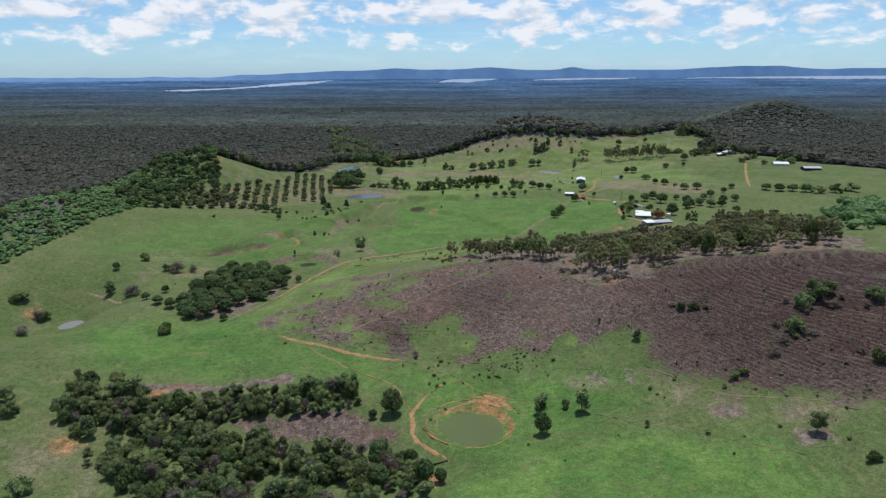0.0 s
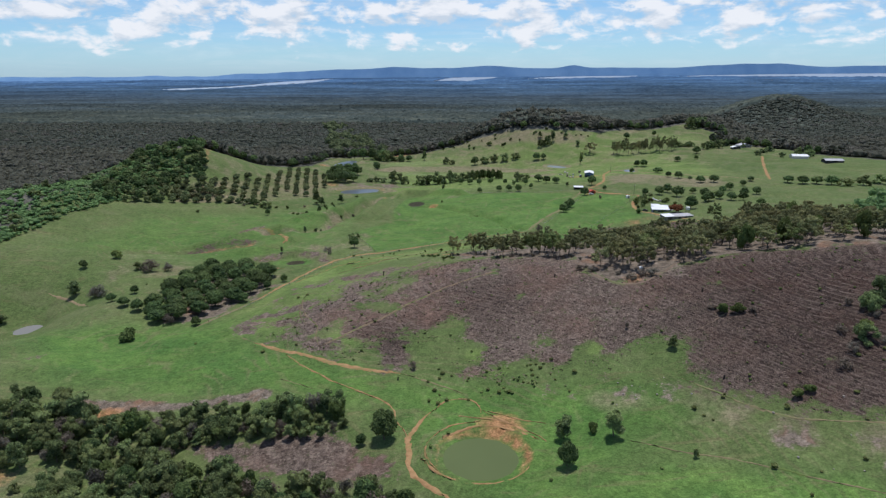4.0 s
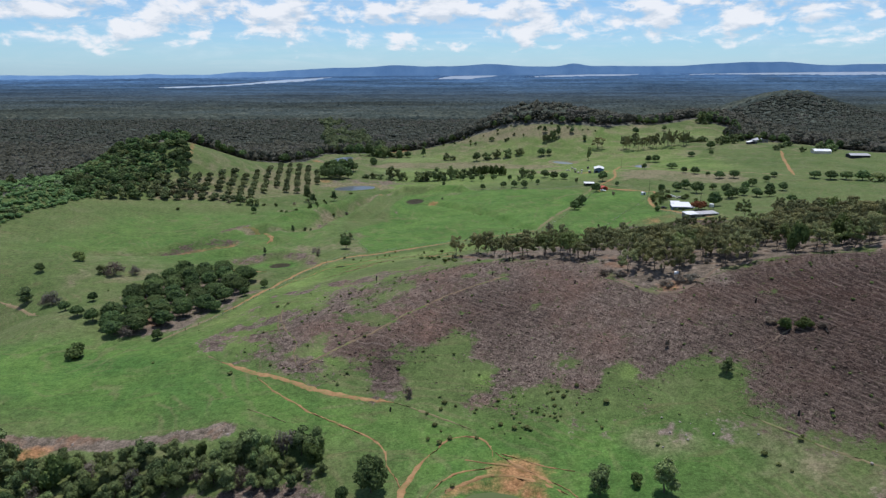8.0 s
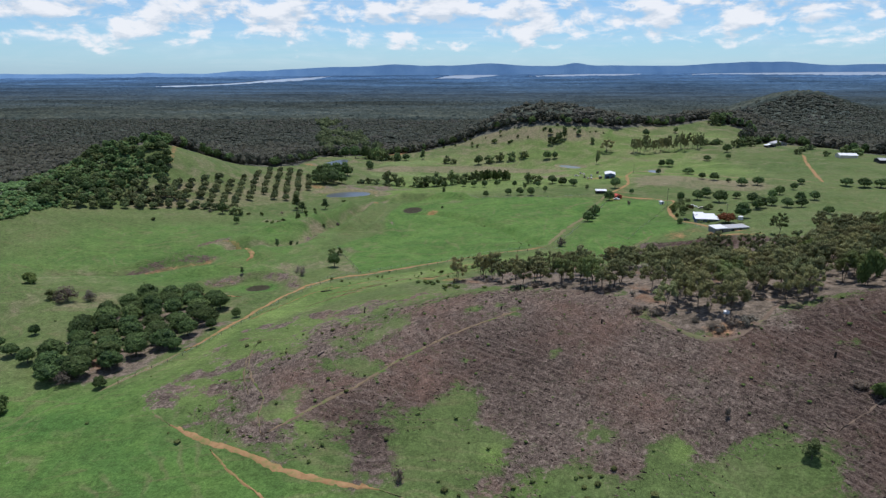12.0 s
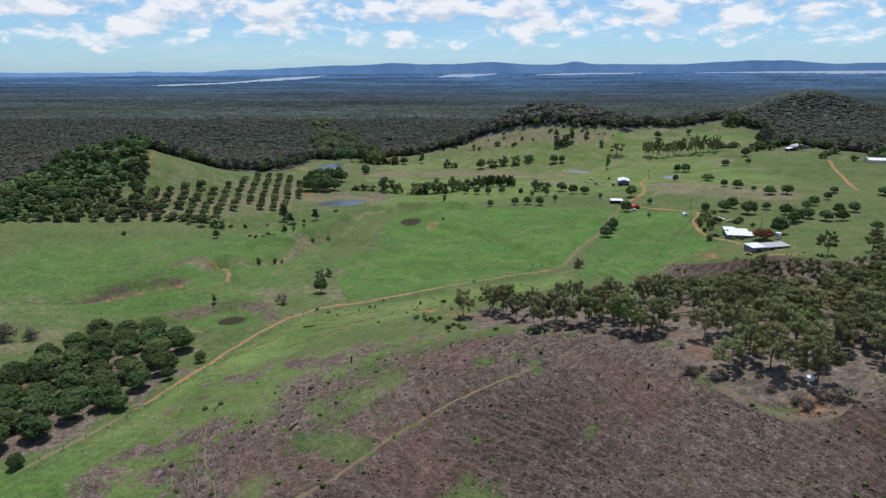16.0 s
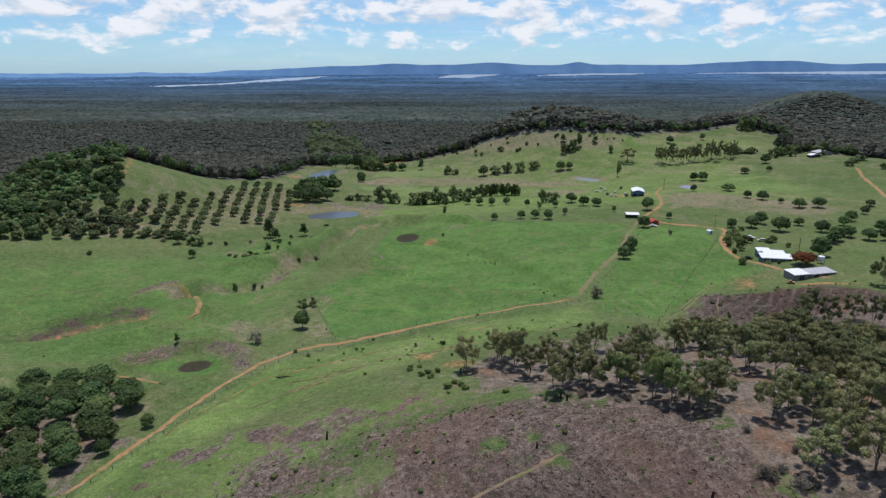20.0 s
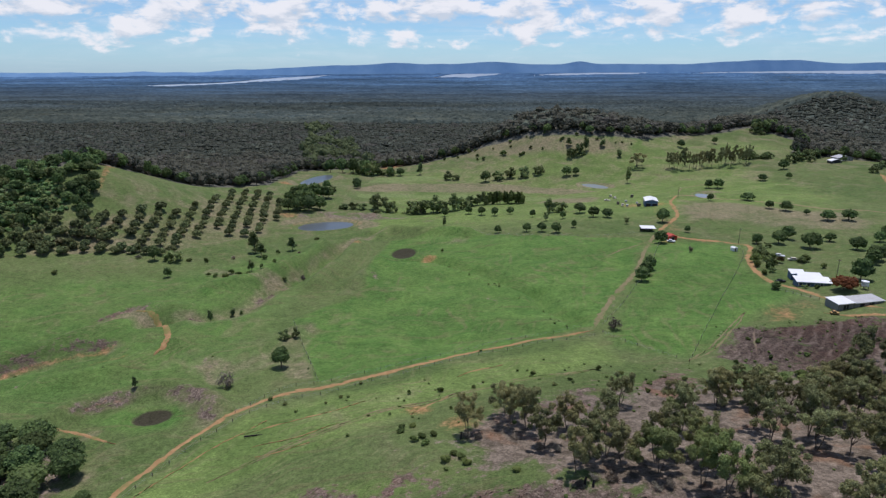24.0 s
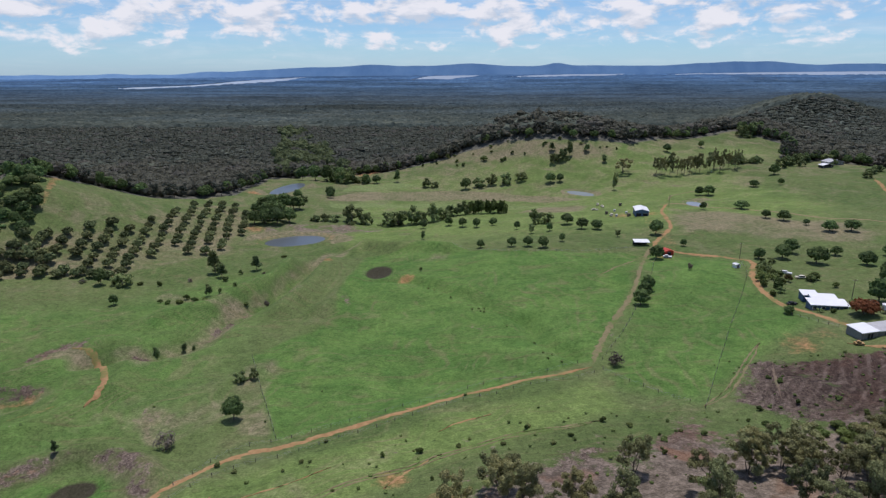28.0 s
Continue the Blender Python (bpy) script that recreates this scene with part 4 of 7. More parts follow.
for line, wide in (([(-59, 390), (-48, 395), (-39, 398), (-25, 407)], 0.8), ([(-54, 382), (-42, 384), (-31, 391)], 0.6), ([(-10, 393), (-5, 402), (1, 407)], 1.5), ([(4, 423), (12, 429), (20, 432)], 1.3), ([(-51, 376), (-44, 377), (-37, 380)], 0.5),
                   ([(-80, 352), (-73, 370), (-64, 385), (-54, 398)], 0.6)):
    track("dirt_road", SCRAPE, line, wide, M_TRACK, lift=0.1)
# ---- distance: lakes and hills ----
LAKES = []


def far_sheet(name, label, points, material, lift):
    LAKES.append(points)
    bm = bmesh.new()
    line = smooth_line(points + points[:1], 60.0)[:-1]
    vs = [bm.verts.new((x, y, gz(x, y) + lift)) for x, y in line]
    bm.faces.new(vs)
    bmesh.ops.triangulate(bm, faces=bm.faces[:])
    me = bpy.data.meshes.new(name)
    bm.to_mesh(me)
    bm.free()
    me.materials.append(material)
    return tagged(new(name, me), label, "lake", kind="structure")


def far_hills(name, label, y, depth, lower, humps, seed):
    """A low range of hills that stands higher towards +x; humps: centre x, half width, height."""
    rng = np.random.RandomState(seed)
    x = np.linspace(-4600, 4600, 420)
    rise = np.clip((x + 2300) / 2100, 0, 1)
    crest = 70 + 62 * rise * rise * (3 - 2 * rise) - lower
    for cx, w, h in humps:
        crest = crest + h * np.exp(-((x - cx) / w) ** 2)
    crest = crest + 5.0 * np.convolve(rng.randn(len(x)), np.hanning(13) / 6, "same")
    foot = 30.0
    rows = [np.column_stack([x, np.full_like(x, y + d), foot + (crest - foot) * f]) for f, d in ((0.0, -depth), (1.0, 0.0), (0.0, depth))]
    v = np.concatenate(rows)
    n = len(x)
    i = np.arange(n - 1)
    fc = np.concatenate([np.column_stack([r * n + i, r * n + i + 1, (r + 1) * n + i + 1, (r + 1) * n + i]) for r in range(2)])
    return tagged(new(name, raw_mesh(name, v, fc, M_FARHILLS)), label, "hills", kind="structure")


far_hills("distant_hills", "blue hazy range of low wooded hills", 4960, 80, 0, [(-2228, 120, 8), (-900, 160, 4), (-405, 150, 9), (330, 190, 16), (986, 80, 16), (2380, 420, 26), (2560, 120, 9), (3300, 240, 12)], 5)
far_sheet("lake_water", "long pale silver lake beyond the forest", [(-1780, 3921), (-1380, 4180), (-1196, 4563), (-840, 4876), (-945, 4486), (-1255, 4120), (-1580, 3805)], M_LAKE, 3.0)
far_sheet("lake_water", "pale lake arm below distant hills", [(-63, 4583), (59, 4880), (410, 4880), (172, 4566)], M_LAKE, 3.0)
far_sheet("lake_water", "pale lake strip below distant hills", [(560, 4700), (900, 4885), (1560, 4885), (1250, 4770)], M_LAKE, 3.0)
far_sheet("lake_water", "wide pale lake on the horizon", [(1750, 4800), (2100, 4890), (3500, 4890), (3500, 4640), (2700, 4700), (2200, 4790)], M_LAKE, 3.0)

# ---- vegetation ----
ICO = bmesh.new()
bmesh.ops.create_icosphere(ICO, subdivisions=1, radius=1.0)
ICO_V = np.array([v.co[:] for v in ICO.verts])
ICO_F = np.array([[v.index for v in f.verts] for f in ICO.faces])
ICO.free()


def tufts(lumps, count, size, rng, droop=0.0, flat=1.0):
    """Leaf tufts, small tilted triangles, over the outside of a list of lumps (x, y, z, rx, rz)."""
    lumps = np.array(lumps, float)
    share = lumps[:, 3] ** 2
    which = rng.choice(len(lumps), count, p=share / share.sum())
    d = rng.randn(count, 3)
    d[:, 2] = d[:, 2] * 0.9 + 0.25
    d /= np.linalg.norm(d, axis=1)[:, None]
    r = rng.uniform(0.72, 1.08, count)
    l = lumps[which]
    c = l[:, :3] + d * np.column_stack([l[:, 3], l[:, 3], l[:, 4]]) * r[:, None]
    nrm = d + rng.randn(count, 3) * 0.55
    nrm[:, 2] += 0.25 - droop
    nrm /= np.linalg.norm(nrm, axis=1)[:, None]
    a = np.cross(nrm, rng.randn(count, 3))
    a /= np.linalg.norm(a, axis=1)[:, None] + 1e-9
    b = np.cross(nrm, a)
    s = size * rng.uniform(0.55, 1.3, count)[:, None]
    bend = nrm * s * 0.25
    v = np.stack([c - a * s - b * s * 0.6 - bend, c + a * s - b * s * 0.45, c + a * s * 0.2 + b * s - bend], 1).reshape(-1, 3)
    return v, np.arange(count * 3).reshape(-1, 3)


def cores(lumps, rng, fill=0.8):
    vs, fs, n = [], [], 0
    for x, y, z, rx, rz in lumps:
        v = ICO_V * (1 + 0.18 * rng.randn(len(ICO_V), 1)) * np.array([rx, rx, rz]) * fill + (x, y, z)
        vs.append(v)
        fs.append(ICO_F + n)
        n += len(v)
    return np.concatenate(vs), np.concatenate(fs)


def join(*pairs):
    vs, fs, n = [], [], 0
    for v, f in pairs:
        vs.append(v)
        fs.append(np.asarray(f) + n)
        n += len(v)
    return np.concatenate(vs), np.concatenate(fs)


def limb(p, q, r0, r1, sides=6, bend=None):
    """A tapered limb from p to q as verts and triangles."""
    p, q = np.array(p, float), np.array(q, float)
    mid = (p + q) / 2 + (np.array(bend) if bend is not None else 0)
    rings = []
    ax = (q - p) / (np.linalg.norm(q - p) + 1e-9)
    u = np.cross(ax, (0.3, 0.9, 0.2))
    u /= np.linalg.norm(u)
    w = np.cross(ax, u)
    th = np.arange(sides) / sides * 2 * np.pi
    for c, r in ((p, r0), (mid, (r0 + r1) / 2), (q, r1)):
        rings.append(c + r * (np.cos(th)[:, None] * u + np.sin(th)[:, None] * w))
    v = np.concatenate(rings)
    f = []
    for k in range(2):
        for i in range(sides):
            a, b = k * sides + i, k * sides + (i + 1) % sides
            f += [(a, b, b + sides), (a, b + sides, a + sides)]
    return v, np.array(f)


def crown_lumps(kind, rng):
    """Lumps of a crown one metre wide in radius and one metre high in total."""
    if kind == "mango":
        out = [(0, 0, 0.58, 0.74, 0.36)]
        for i in range(8):
            a = i * 0.785 + rng.uniform(-0.3, 0.3)
            out.append((0.52 * math.cos(a), 0.52 * math.sin(a), rng.uniform(0.44, 0.62), rng.uniform(0.34, 0.46), rng.uniform(0.20, 0.29)))
        for i in range(4):
            a = rng.uniform(0, 6.28)
            out.append((0.3 * math.cos(a), 0.3 * math.sin(a), rng.uniform(0.72, 0.80), 0.36, 0.19))
        return out
    if kind == "forest":
        out = []
        for i in range(7):
            a, r = i * 2.4 + rng.uniform(-0.4, 0.4), 0.7 * math.sqrt(rng.uniform(0.0, 1.0))
            out.append((r * math.cos(a), r * math.sin(a), rng.uniform(0.5, 0.92) - 0.14 * r, rng.uniform(0.3, 0.46), rng.uniform(0.08, 0.15)))
        return out
    if kind == "leafy":
        out = []
        for i in range(12):
            a, r = i * 2.4 + rng.uniform(-0.4, 0.4), 0.8 * math.sqrt(rng.uniform(0.02, 1.0))
            out.append((r * math.cos(a), r * math.sin(a), rng.uniform(0.2, 0.88) - 0.22 * r, rng.uniform(0.22, 0.4), rng.uniform(0.11, 0.22)))
        return out
    if kind == "gum":
        out = []
        for i in range(26):
            a, r = i * 2.4 + rng.uniform(-0.5, 0.5), 0.88 * math.sqrt(rng.uniform(0.02, 1.0))
            out.append((r * math.cos(a), r * math.sin(a), rng.uniform(0.44, 0.94) - 0.18 * r * r, rng.uniform(0.14, 0.27), rng.uniform(0.05, 0.10)))
        return out
    if kind == "tall":
        out = []
        for i in range(8):
            a, r = i * 2.4 + rng.uniform(-0.4, 0.4), rng.uniform(0.1, 0.55)
            out.append((r * math.cos(a), r * math.sin(a), 0.3 + 0.08 * i + rng.uniform(-0.05, 0.05), rng.uniform(0.36, 0.55), rng.uniform(0.12, 0.18)))
        return out
    out = []
    for i in range(7):
        a, r = i * 2.4 + rng.uniform(-0.4, 0.4), rng.uniform(0.1, 0.6)
        out.append((r * math.cos(a), r * math.sin(a), rng.uniform(0.3, 0.75) - 0.2 * r, rng.uniform(0.3, 0.5), rng.uniform(0.2, 0.32)))
    return out


KINDS = {  # lump style, leaves, tufts, tuft size, core, trunk top, trunk radius, usual width and height
    "mango": ("mango", M_MANGO, 1900, 0.27, 0.86, 0.5, 0.24, 8.0, 7.0),
    "gum": ("gum", M_GUM, 3800, 0.20, 0.62, 0.55, 0.15, 9.5, 12.0),
    "thicket": ("leafy", M_THICKET, 1800, 0.26, 0.74, 0.5, 0.2, 8.0, 7.5),
    "tall": ("tall", M_THICKET, 1300, 0.28, 0.74, 0.6, 0.18, 6.0, 8.0),
    "orchard": ("mango", M_ORCHARD, 800, 0.34, 0.8, 0.45, 0.16, 6.2, 4.9),
    "bush": ("round", M_BUSH, 800, 0.26, 0.82, 0.4, 0.1, 5.0, 3.5),
    "grey": ("round", M_GREY, 800, 0.22, 0.4, 0.6, 0.14, 7.0, 6.0),
    "forest": ("forest", M_RIDGE, 420, 0.5, 0.6, 0.62, 0.2, 8.0, 14.0),
    "flame": ("mango", M_FLAME, 1500, 0.28, 0.7, 0.6, 0.2, 10.0, 6.0),
}
LABELS = {
    "mango": ("dense dark green round-crowned shade tree on grass", "tree"),
    "gum": ("open-crowned olive green gum tree on bare litter", "tree"),
    "thicket": ("leafy dark green creek-side tree in a thicket", "tree"),
    "tall": ("tall narrow dark green tree standing in the pasture", "tree"),
    "orchard": ("low round orchard tree in a planted row", "tree"),
    "bush": ("low rounded green shrub growing in the pasture", "shrub"),
    "grey": ("grey half-bare twiggy tree standing in grass", "tree"),
    "forest": ("tall dark olive eucalypt at the woodland edge", "tree"),
    "flame": ("spreading tree with orange-red blossom beside the shed", "tree"),
}
VARIANTS = {}


def make_meshes(kind, i, far):
    style, leaves, count, size, core, top, thick, wide, high = KINDS[kind]
    if far and kind != "forest":
        count, size = int(count * 0.34), size * 1.65
    rng = np.random.RandomState(100 + 17 * i + sum(map(ord, kind)))
    lumps = [(x * wide / 2, y * wide / 2, z * high, r * wide / 2, rz * high) for x, y, z, r, rz in crown_lumps(style, rng)]
    top = top * high
    crown = raw_mesh("crown", *join(tufts(lumps, count, size, rng), cores(lumps, rng, core)), leaves)
    pieces = [limb((0, 0, -0.5), (0.3 * rng.randn(), 0.3 * rng.randn(), top * 0.6), thick, thick * 0.7)]
    root = pieces[0][0][-6:].mean(0)
    if kind == "gum":
        for k in range(rng.randint(0, 2)):
            a = rng.uniform(0, 6.28)
            pieces.append(limb((0.2 * math.cos(a), 0.2 * math.sin(a), -0.4), (1.2 * math.cos(a), 1.2 * math.sin(a), top * 0.95), thick * 0.8, thick * 0.45, 5, (0.3 * math.cos(a), 0.3 * math.sin(a), 0)))
    for l in sorted(lumps, key=lambda l: -l[3])[:3 if far else 8]:
        pieces.append(limb(root * (1, 1, rng.uniform(0.55, 1.0)), (l[0] * 0.85, l[1] * 0.85, l[2]), thick * 0.55, thick * 0.15, 4, (0, 0, 0.4)))
    trunk = raw_mesh("trunk", *join(*pieces), M_BARK, True)
    return trunk, crown


def plant(kind, x, y, width, height, rng, label="", group="", sink=0.0):
    """Stands one plant on the land; width and height in metres."""
    i = rng.randint(0, 4)
    key = (kind, i, y > 460)
    if key not in VARIANTS:
        VARIANTS[key] = make_meshes(*key)
    trunk, crown = VARIANTS[key]
    name = "leafy_tree" if kind == "thicket" and y > 300 else {"bush": "shrub", "mango": "shade_tree", "gum": "gum_tree", "thicket": "creek_tree", "tall": "slender_tree", "orchard": "orchard_tree", "forest": "forest_tree", "grey": "bare_tree", "flame": "blossom_tree"}[kind]
    ob = new(name)
    ob.matrix_basis = Matrix.LocRotScale((x, y, gz(x, y) - sink), Euler((0, 0, rng.uniform(0, 6.28))), (width / KINDS[kind][7], width / KINDS[kind][7], height / KINDS[kind][8]))
    for n, me in (("trunk", trunk), ("crown", crown)):
        p = new(n, me)
        p.parent = ob
    text, cat = LABELS[kind]
    return tagged(ob, label or text, cat, group)


def fill(poly, gap, rng, jitter=0.35, turn=0.0):
    """Points on a shaken grid inside a polygon."""
    p = np.array(poly, float)
    c = p.mean(0)
    r = np.hypot(*(p - c).T).max() + gap
    g = np.arange(-r, r, gap)
    u, v = np.meshgrid(g, g)
    u, v = u + rng.uniform(-jitter, jitter, u.shape) * gap, v + rng.uniform(-jitter, jitter, u.shape) * gap
    cs, sn = math.cos(turn), math.sin(turn)
    x, y = c[0] + u * cs - v * sn, c[1] + u * sn + v * cs
    keep = inside(poly, x, y) > 0
    return list(zip(x[keep], y[keep]))


rng = np.random.RandomState(11)
# lone trees and shrubs of the near pasture: kind, x, y, width, height
for kind, x, y, w, h in [
        ("mango", -17.7, 202.8, 9.4, 10.2), ("mango", -24.5, 200.5, 3.6, 3.9), ("mango", 34.1, 182.7, 6.2, 7.6), ("tall", 35.8, 197.4, 6, 7.2), ("tall", 49.9, 195.1, 7, 9),
        ("bush", 44.8, 199.3, 4.2, 3.8), ("tall", 68.4, 182.0, 2.2, 2.7), ("tall", 113.4, 165.7, 6, 7), ("mango", 0.4, 158.5, 4.6, 4.8), ("bush", -137.6, 285.8, 9.4, 5.9)]:
    plant(kind, x, y, w, h, rng)
for kind, x, y, w, h in [
        ("tall", -199.2, 350.6, 8, 7.5), ("bush", -199.7, 398.2, 9.5, 6.3), ("mango", -209.4, 379.2, 5.4, 5.3), ("grey", -168.7, 375.5, 11, 9), ("grey", -160, 378, 7, 6), ("thicket", -176, 377, 7, 5),
        ("grey", -75.5, 424.5, 7, 5.9), ("bush", -249.8, 343.3, 12, 5.6), ("thicket", -230.5, 334.3, 7.2, 6.8), ("tall", 79.5, 233.5, 4.4, 4.8), ("bush", 101.2, 246.2, 5.5, 4.2), ("bush", 105.5, 244, 5.5, 4)]:
    plant(kind, x, y, w, h, rng)
for kind, x, y, w, h in [
        ("thicket", 149.6, 235.2, 10, 9), ("thicket", 143, 231, 8, 8), ("bush", 156, 238, 8, 6), ("thicket", 131.6, 214.9, 7.4, 6.6), ("bush", 134, 219, 6, 5), ("bush", 103.3, 198.3, 4.4, 3.2), ("bush", 107, 199, 4, 3),
        ("thicket", 171.4, 231.1, 9, 7), ("grey", -10.8, 243.1, 3.2, 3.8), ("bush", 148.2, 192.7, 6, 6), ("bush", 152, 190, 6, 4), ("grey", 68.1, 249.3, 2.6, 3), ("bush", 120.5, 151.1, 4.7, 3.3)]:
    plant(kind, x, y, w, h, rng)
# the trees of the valley
for kind, x, y, w, h in [
        ("mango", -60.6, 439.8, 7.8, 8.4), ("thicket", -66.3, 467.4, 5.5, 4.7), ("thicket", -62.5, 470.5, 4.5, 4.4), ("tall", -104.5, 419.8, 2.4, 3.8), ("tall", -104.4, 487.4, 3.2, 5.6), ("tall", -99.8, 502.6, 2.8, 4.2),
        ("tall", -95.6, 501.4, 2.2, 3.2), ("bush", -114.4, 487.9, 2, 1.5), ("mango", -149.2, 546.9, 5.2, 5.8), ("mango", -168.5, 573.7, 7.6, 9.3), ("thicket", -158.3, 575.9, 12.2, 8.4)]:
    plant(kind, x, y, w, h, rng)
for kind, x, y, w, h in [
        ("bush", -119.4, 550.7, 5, 3), ("bush", -124, 548, 4, 2.6), ("bush", -113, 553, 4, 2.8), ("tall", -107.6, 557.8, 4.6, 6.4), ("tall", -117.8, 599.0, 10, 14), ("tall", -112, 592, 7, 9), ("tall", -97.1, 608.1, 7.7, 9.1), ("grey", -77.2, 549.5, 4.4, 4.4),
        ("tall", -1.1, 667.6, 4.2, 5.9), ("bush", -1.9, 589.3, 2.2, 2.8), ("grey", 67.3, 461.0, 6.6, 5.9), ("mango", 94.4, 514.6, 8.4, 7.2), ("mango", 99, 523, 7.4, 7.4), ("mango", 103.2, 531.5, 7.2, 8.1)]:
    plant(kind, x, y, w, h, rng)
for kind, x, y, w, h in [
        ("mango", 124.9, 579.0, 9, 7.6), ("mango", 142.6, 629.0, 9.4, 9.9), ("mango", 147.6, 599.1, 4.6, 4.4), ("grey", 133.0, 555.6, 3.6, 5), ("mango", 175.3, 568.9, 6.8, 6.2), ("mango", 188.2, 569.9, 9, 8),
        ("mango", 198.8, 580.8, 9.6, 8.2), ("mango", 200.2, 559.6, 13, 9.6), ("mango", 218.3, 572.2, 7, 5.4), ("mango", 219.5, 550.3, 9.6, 7.6), ("mango", 240.8, 613.3, 10, 6.8), ("mango", 252.4, 610.5, 11, 7.4)]:
    plant(kind, x, y, w, h, rng)
for kind, x, y, w, h in [
        ("mango", 233.0, 647.8, 9.6, 7.1), ("mango", 226.1, 656.5, 7, 6), ("mango", 238.7, 632.8, 5, 4), ("mango", 226.6, 689.9, 12, 6.3), ("mango", 230.2, 750.3, 10, 8.8), ("mango", 223, 752, 8, 7.5), ("mango", 274.6, 765.0, 9, 6),
        ("mango", 199.3, 691.0, 5.6, 6), ("mango", 146.5, 492.0, 4.2, 4.2), ("mango", 188.5, 499.4, 11, 10.4), ("bush", -205.4, 540.2, 4.6, 2.4), ("mango", 225, 535, 9, 7), ("mango", 232, 528, 9, 7), ("mango", 214, 528, 10, 8)]:
    plant(kind, x, y, w, h, rng)
for kind, x, y, w, h in [
        ("mango", 209.0, 522.5, 8, 8), ("mango", 240.1, 563.4, 7.4, 6.2), ("mango", 239.7, 524.7, 8.6, 6.7), ("mango", 235.9, 488.6, 7.4, 5.4), ("mango", 249.9, 572, 8, 7), ("mango", 285.8, 608.8, 7, 4.8), ("mango", 250, 545, 8, 7), ("mango", 262, 548, 8, 7), ("mango", 270, 590, 7, 6)]:
    plant(kind, x, y, w, h, rng)
# windbreak along the airstrip
BELT = "trees of the windbreak beside the airstrip"
for kind, x, y, w, h in [
        ("thicket", -84, 733, 9, 6), ("thicket", -77, 735, 9, 6.5), ("thicket", -69, 734, 9, 6.5), ("thicket", -56, 734, 17, 16), ("thicket", -46, 733, 13, 13), ("thicket", -28, 725, 14, 12), ("thicket", -20, 725, 15, 15), ("thicket", -10, 729, 15, 15),
        ("thicket", -2, 732, 13, 14), ("thicket", 8, 735, 13, 15), ("thicket", 17, 737, 10, 11)]:
    plant(kind, x, y, w, h, rng, group=BELT)
for kind, x, y, w, h in [
        ("thicket", 22, 762, 10, 11), ("thicket", 28, 765, 9, 10), ("thicket", 34, 766, 10, 12), ("bush", 38, 768, 9, 12), ("bush", 43, 768, 9, 13), ("bush", 48, 768, 9, 12), ("bush", 53, 768, 9, 13), ("bush", 58, 768, 9, 12), ("bush", 63, 767, 9, 12), ("bush", 67, 766, 8, 11), ("thicket", 78, 684, 11, 11), ("thicket", 86, 683, 10, 10), ("mango", 97.9, 674.2, 10, 8), ("mango", 102.9, 652.9, 9, 8)]:
    plant(kind, x, y, w, h, rng, group=BELT)
for kind, x, y, w, h in [
        ("mango", 111.7, 649.9, 9.4, 6.6), ("mango", -0.8, 707.3, 6.6, 7.3), ("mango", 18.1, 709.6, 7, 7.3), ("mango", 27.8, 702.2, 7, 7.2), ("mango", 37.7, 697.2, 7, 7.1), ("mango", 50.0, 700.2, 7, 6.3), ("mango", 34.6, 629.5, 5.8, 5.6), ("mango", 52.5, 620.8, 7, 6.2),
        ("mango", 61.7, 617.4, 7, 6.7), ("mango", 70.1, 613.0, 7.8, 7.3), ("mango", 83.0, 621.6, 4.6, 5.2), ("mango", 63.1, 671.1, 5.2, 5.9), ("tall", 70.5, 655.1, 5, 6.5), ("mango", 82.5, 656.7, 5.2, 5.7), ("tall", 119.2, 629.5, 4, 4.8)]:
    plant(kind, x, y, w, h, rng, group=BELT)
# beyond the airstrip
for kind, x, y, w, h in [
        ("mango", -49.3, 899, 11, 9), ("tall", -28, 898, 8.5, 13), ("thicket", 2, 875, 11, 9.5), ("thicket", 11, 873, 9, 8), ("mango", 40.3, 855.7, 12, 11.8), ("thicket", 53, 859, 13, 12), ("thicket", 66, 861, 13, 11), ("thicket", 80, 861, 14, 13), ("thicket", 94.8, 862, 14, 11),
        ("mango", 119.8, 843, 11.5, 10.4), ("mango", 129, 842.6, 8.5, 8.4), ("tall", 168.9, 802, 7.3, 15)]:
    plant(kind, x, y, w, h, rng)
for kind, x, y, w, h in [
        ("gum", 189.6, 844, 17, 16), ("thicket", 132, 884, 12, 13), ("thicket", 141, 885, 12, 14), ("tall", 148, 890, 8.3, 14.7), ("bush", 63.7, 919.6, 8.7, 6.4), ("bush", 26.9, 960, 6.6, 5.5), ("mango", 309, 798, 10.5, 9.6), ("mango", 294, 760, 6, 6), ("tall", 133, 905, 8.4, 9), ("tall", 166, 894, 8.3, 8),
        ("mango", 250.8, 897, 9.5, 8.7), ("tall", 178.7, 871, 6.9, 7.2), ("thicket", 362, 963, 16, 15), ("thicket", 374, 968, 16, 17), ("thicket", 388, 980, 16, 14), ("mango", 295.6, 919, 7.4, 7.7)]:
    plant(kind, x, y, w, h, rng)
for kind, x, y, w, h in [("mango", 311.2, 591.5, 10.8, 6.7), ("mango", 319.7, 583.4, 10.8, 7.5), ("mango", 331.2, 581.3, 11.2, 7.4), ("mango", 339.6, 574.0, 13.1, 8.4), ("thicket", 346.1, 564.1, 14.9, 9.3), ("thicket", 366.0, 572.1, 15.1, 9.4), ("thicket", 385.3, 578.5, 15.2, 8.5)]:
    plant(kind, x, y, w, h, rng, group="trees of the paddock hedge")
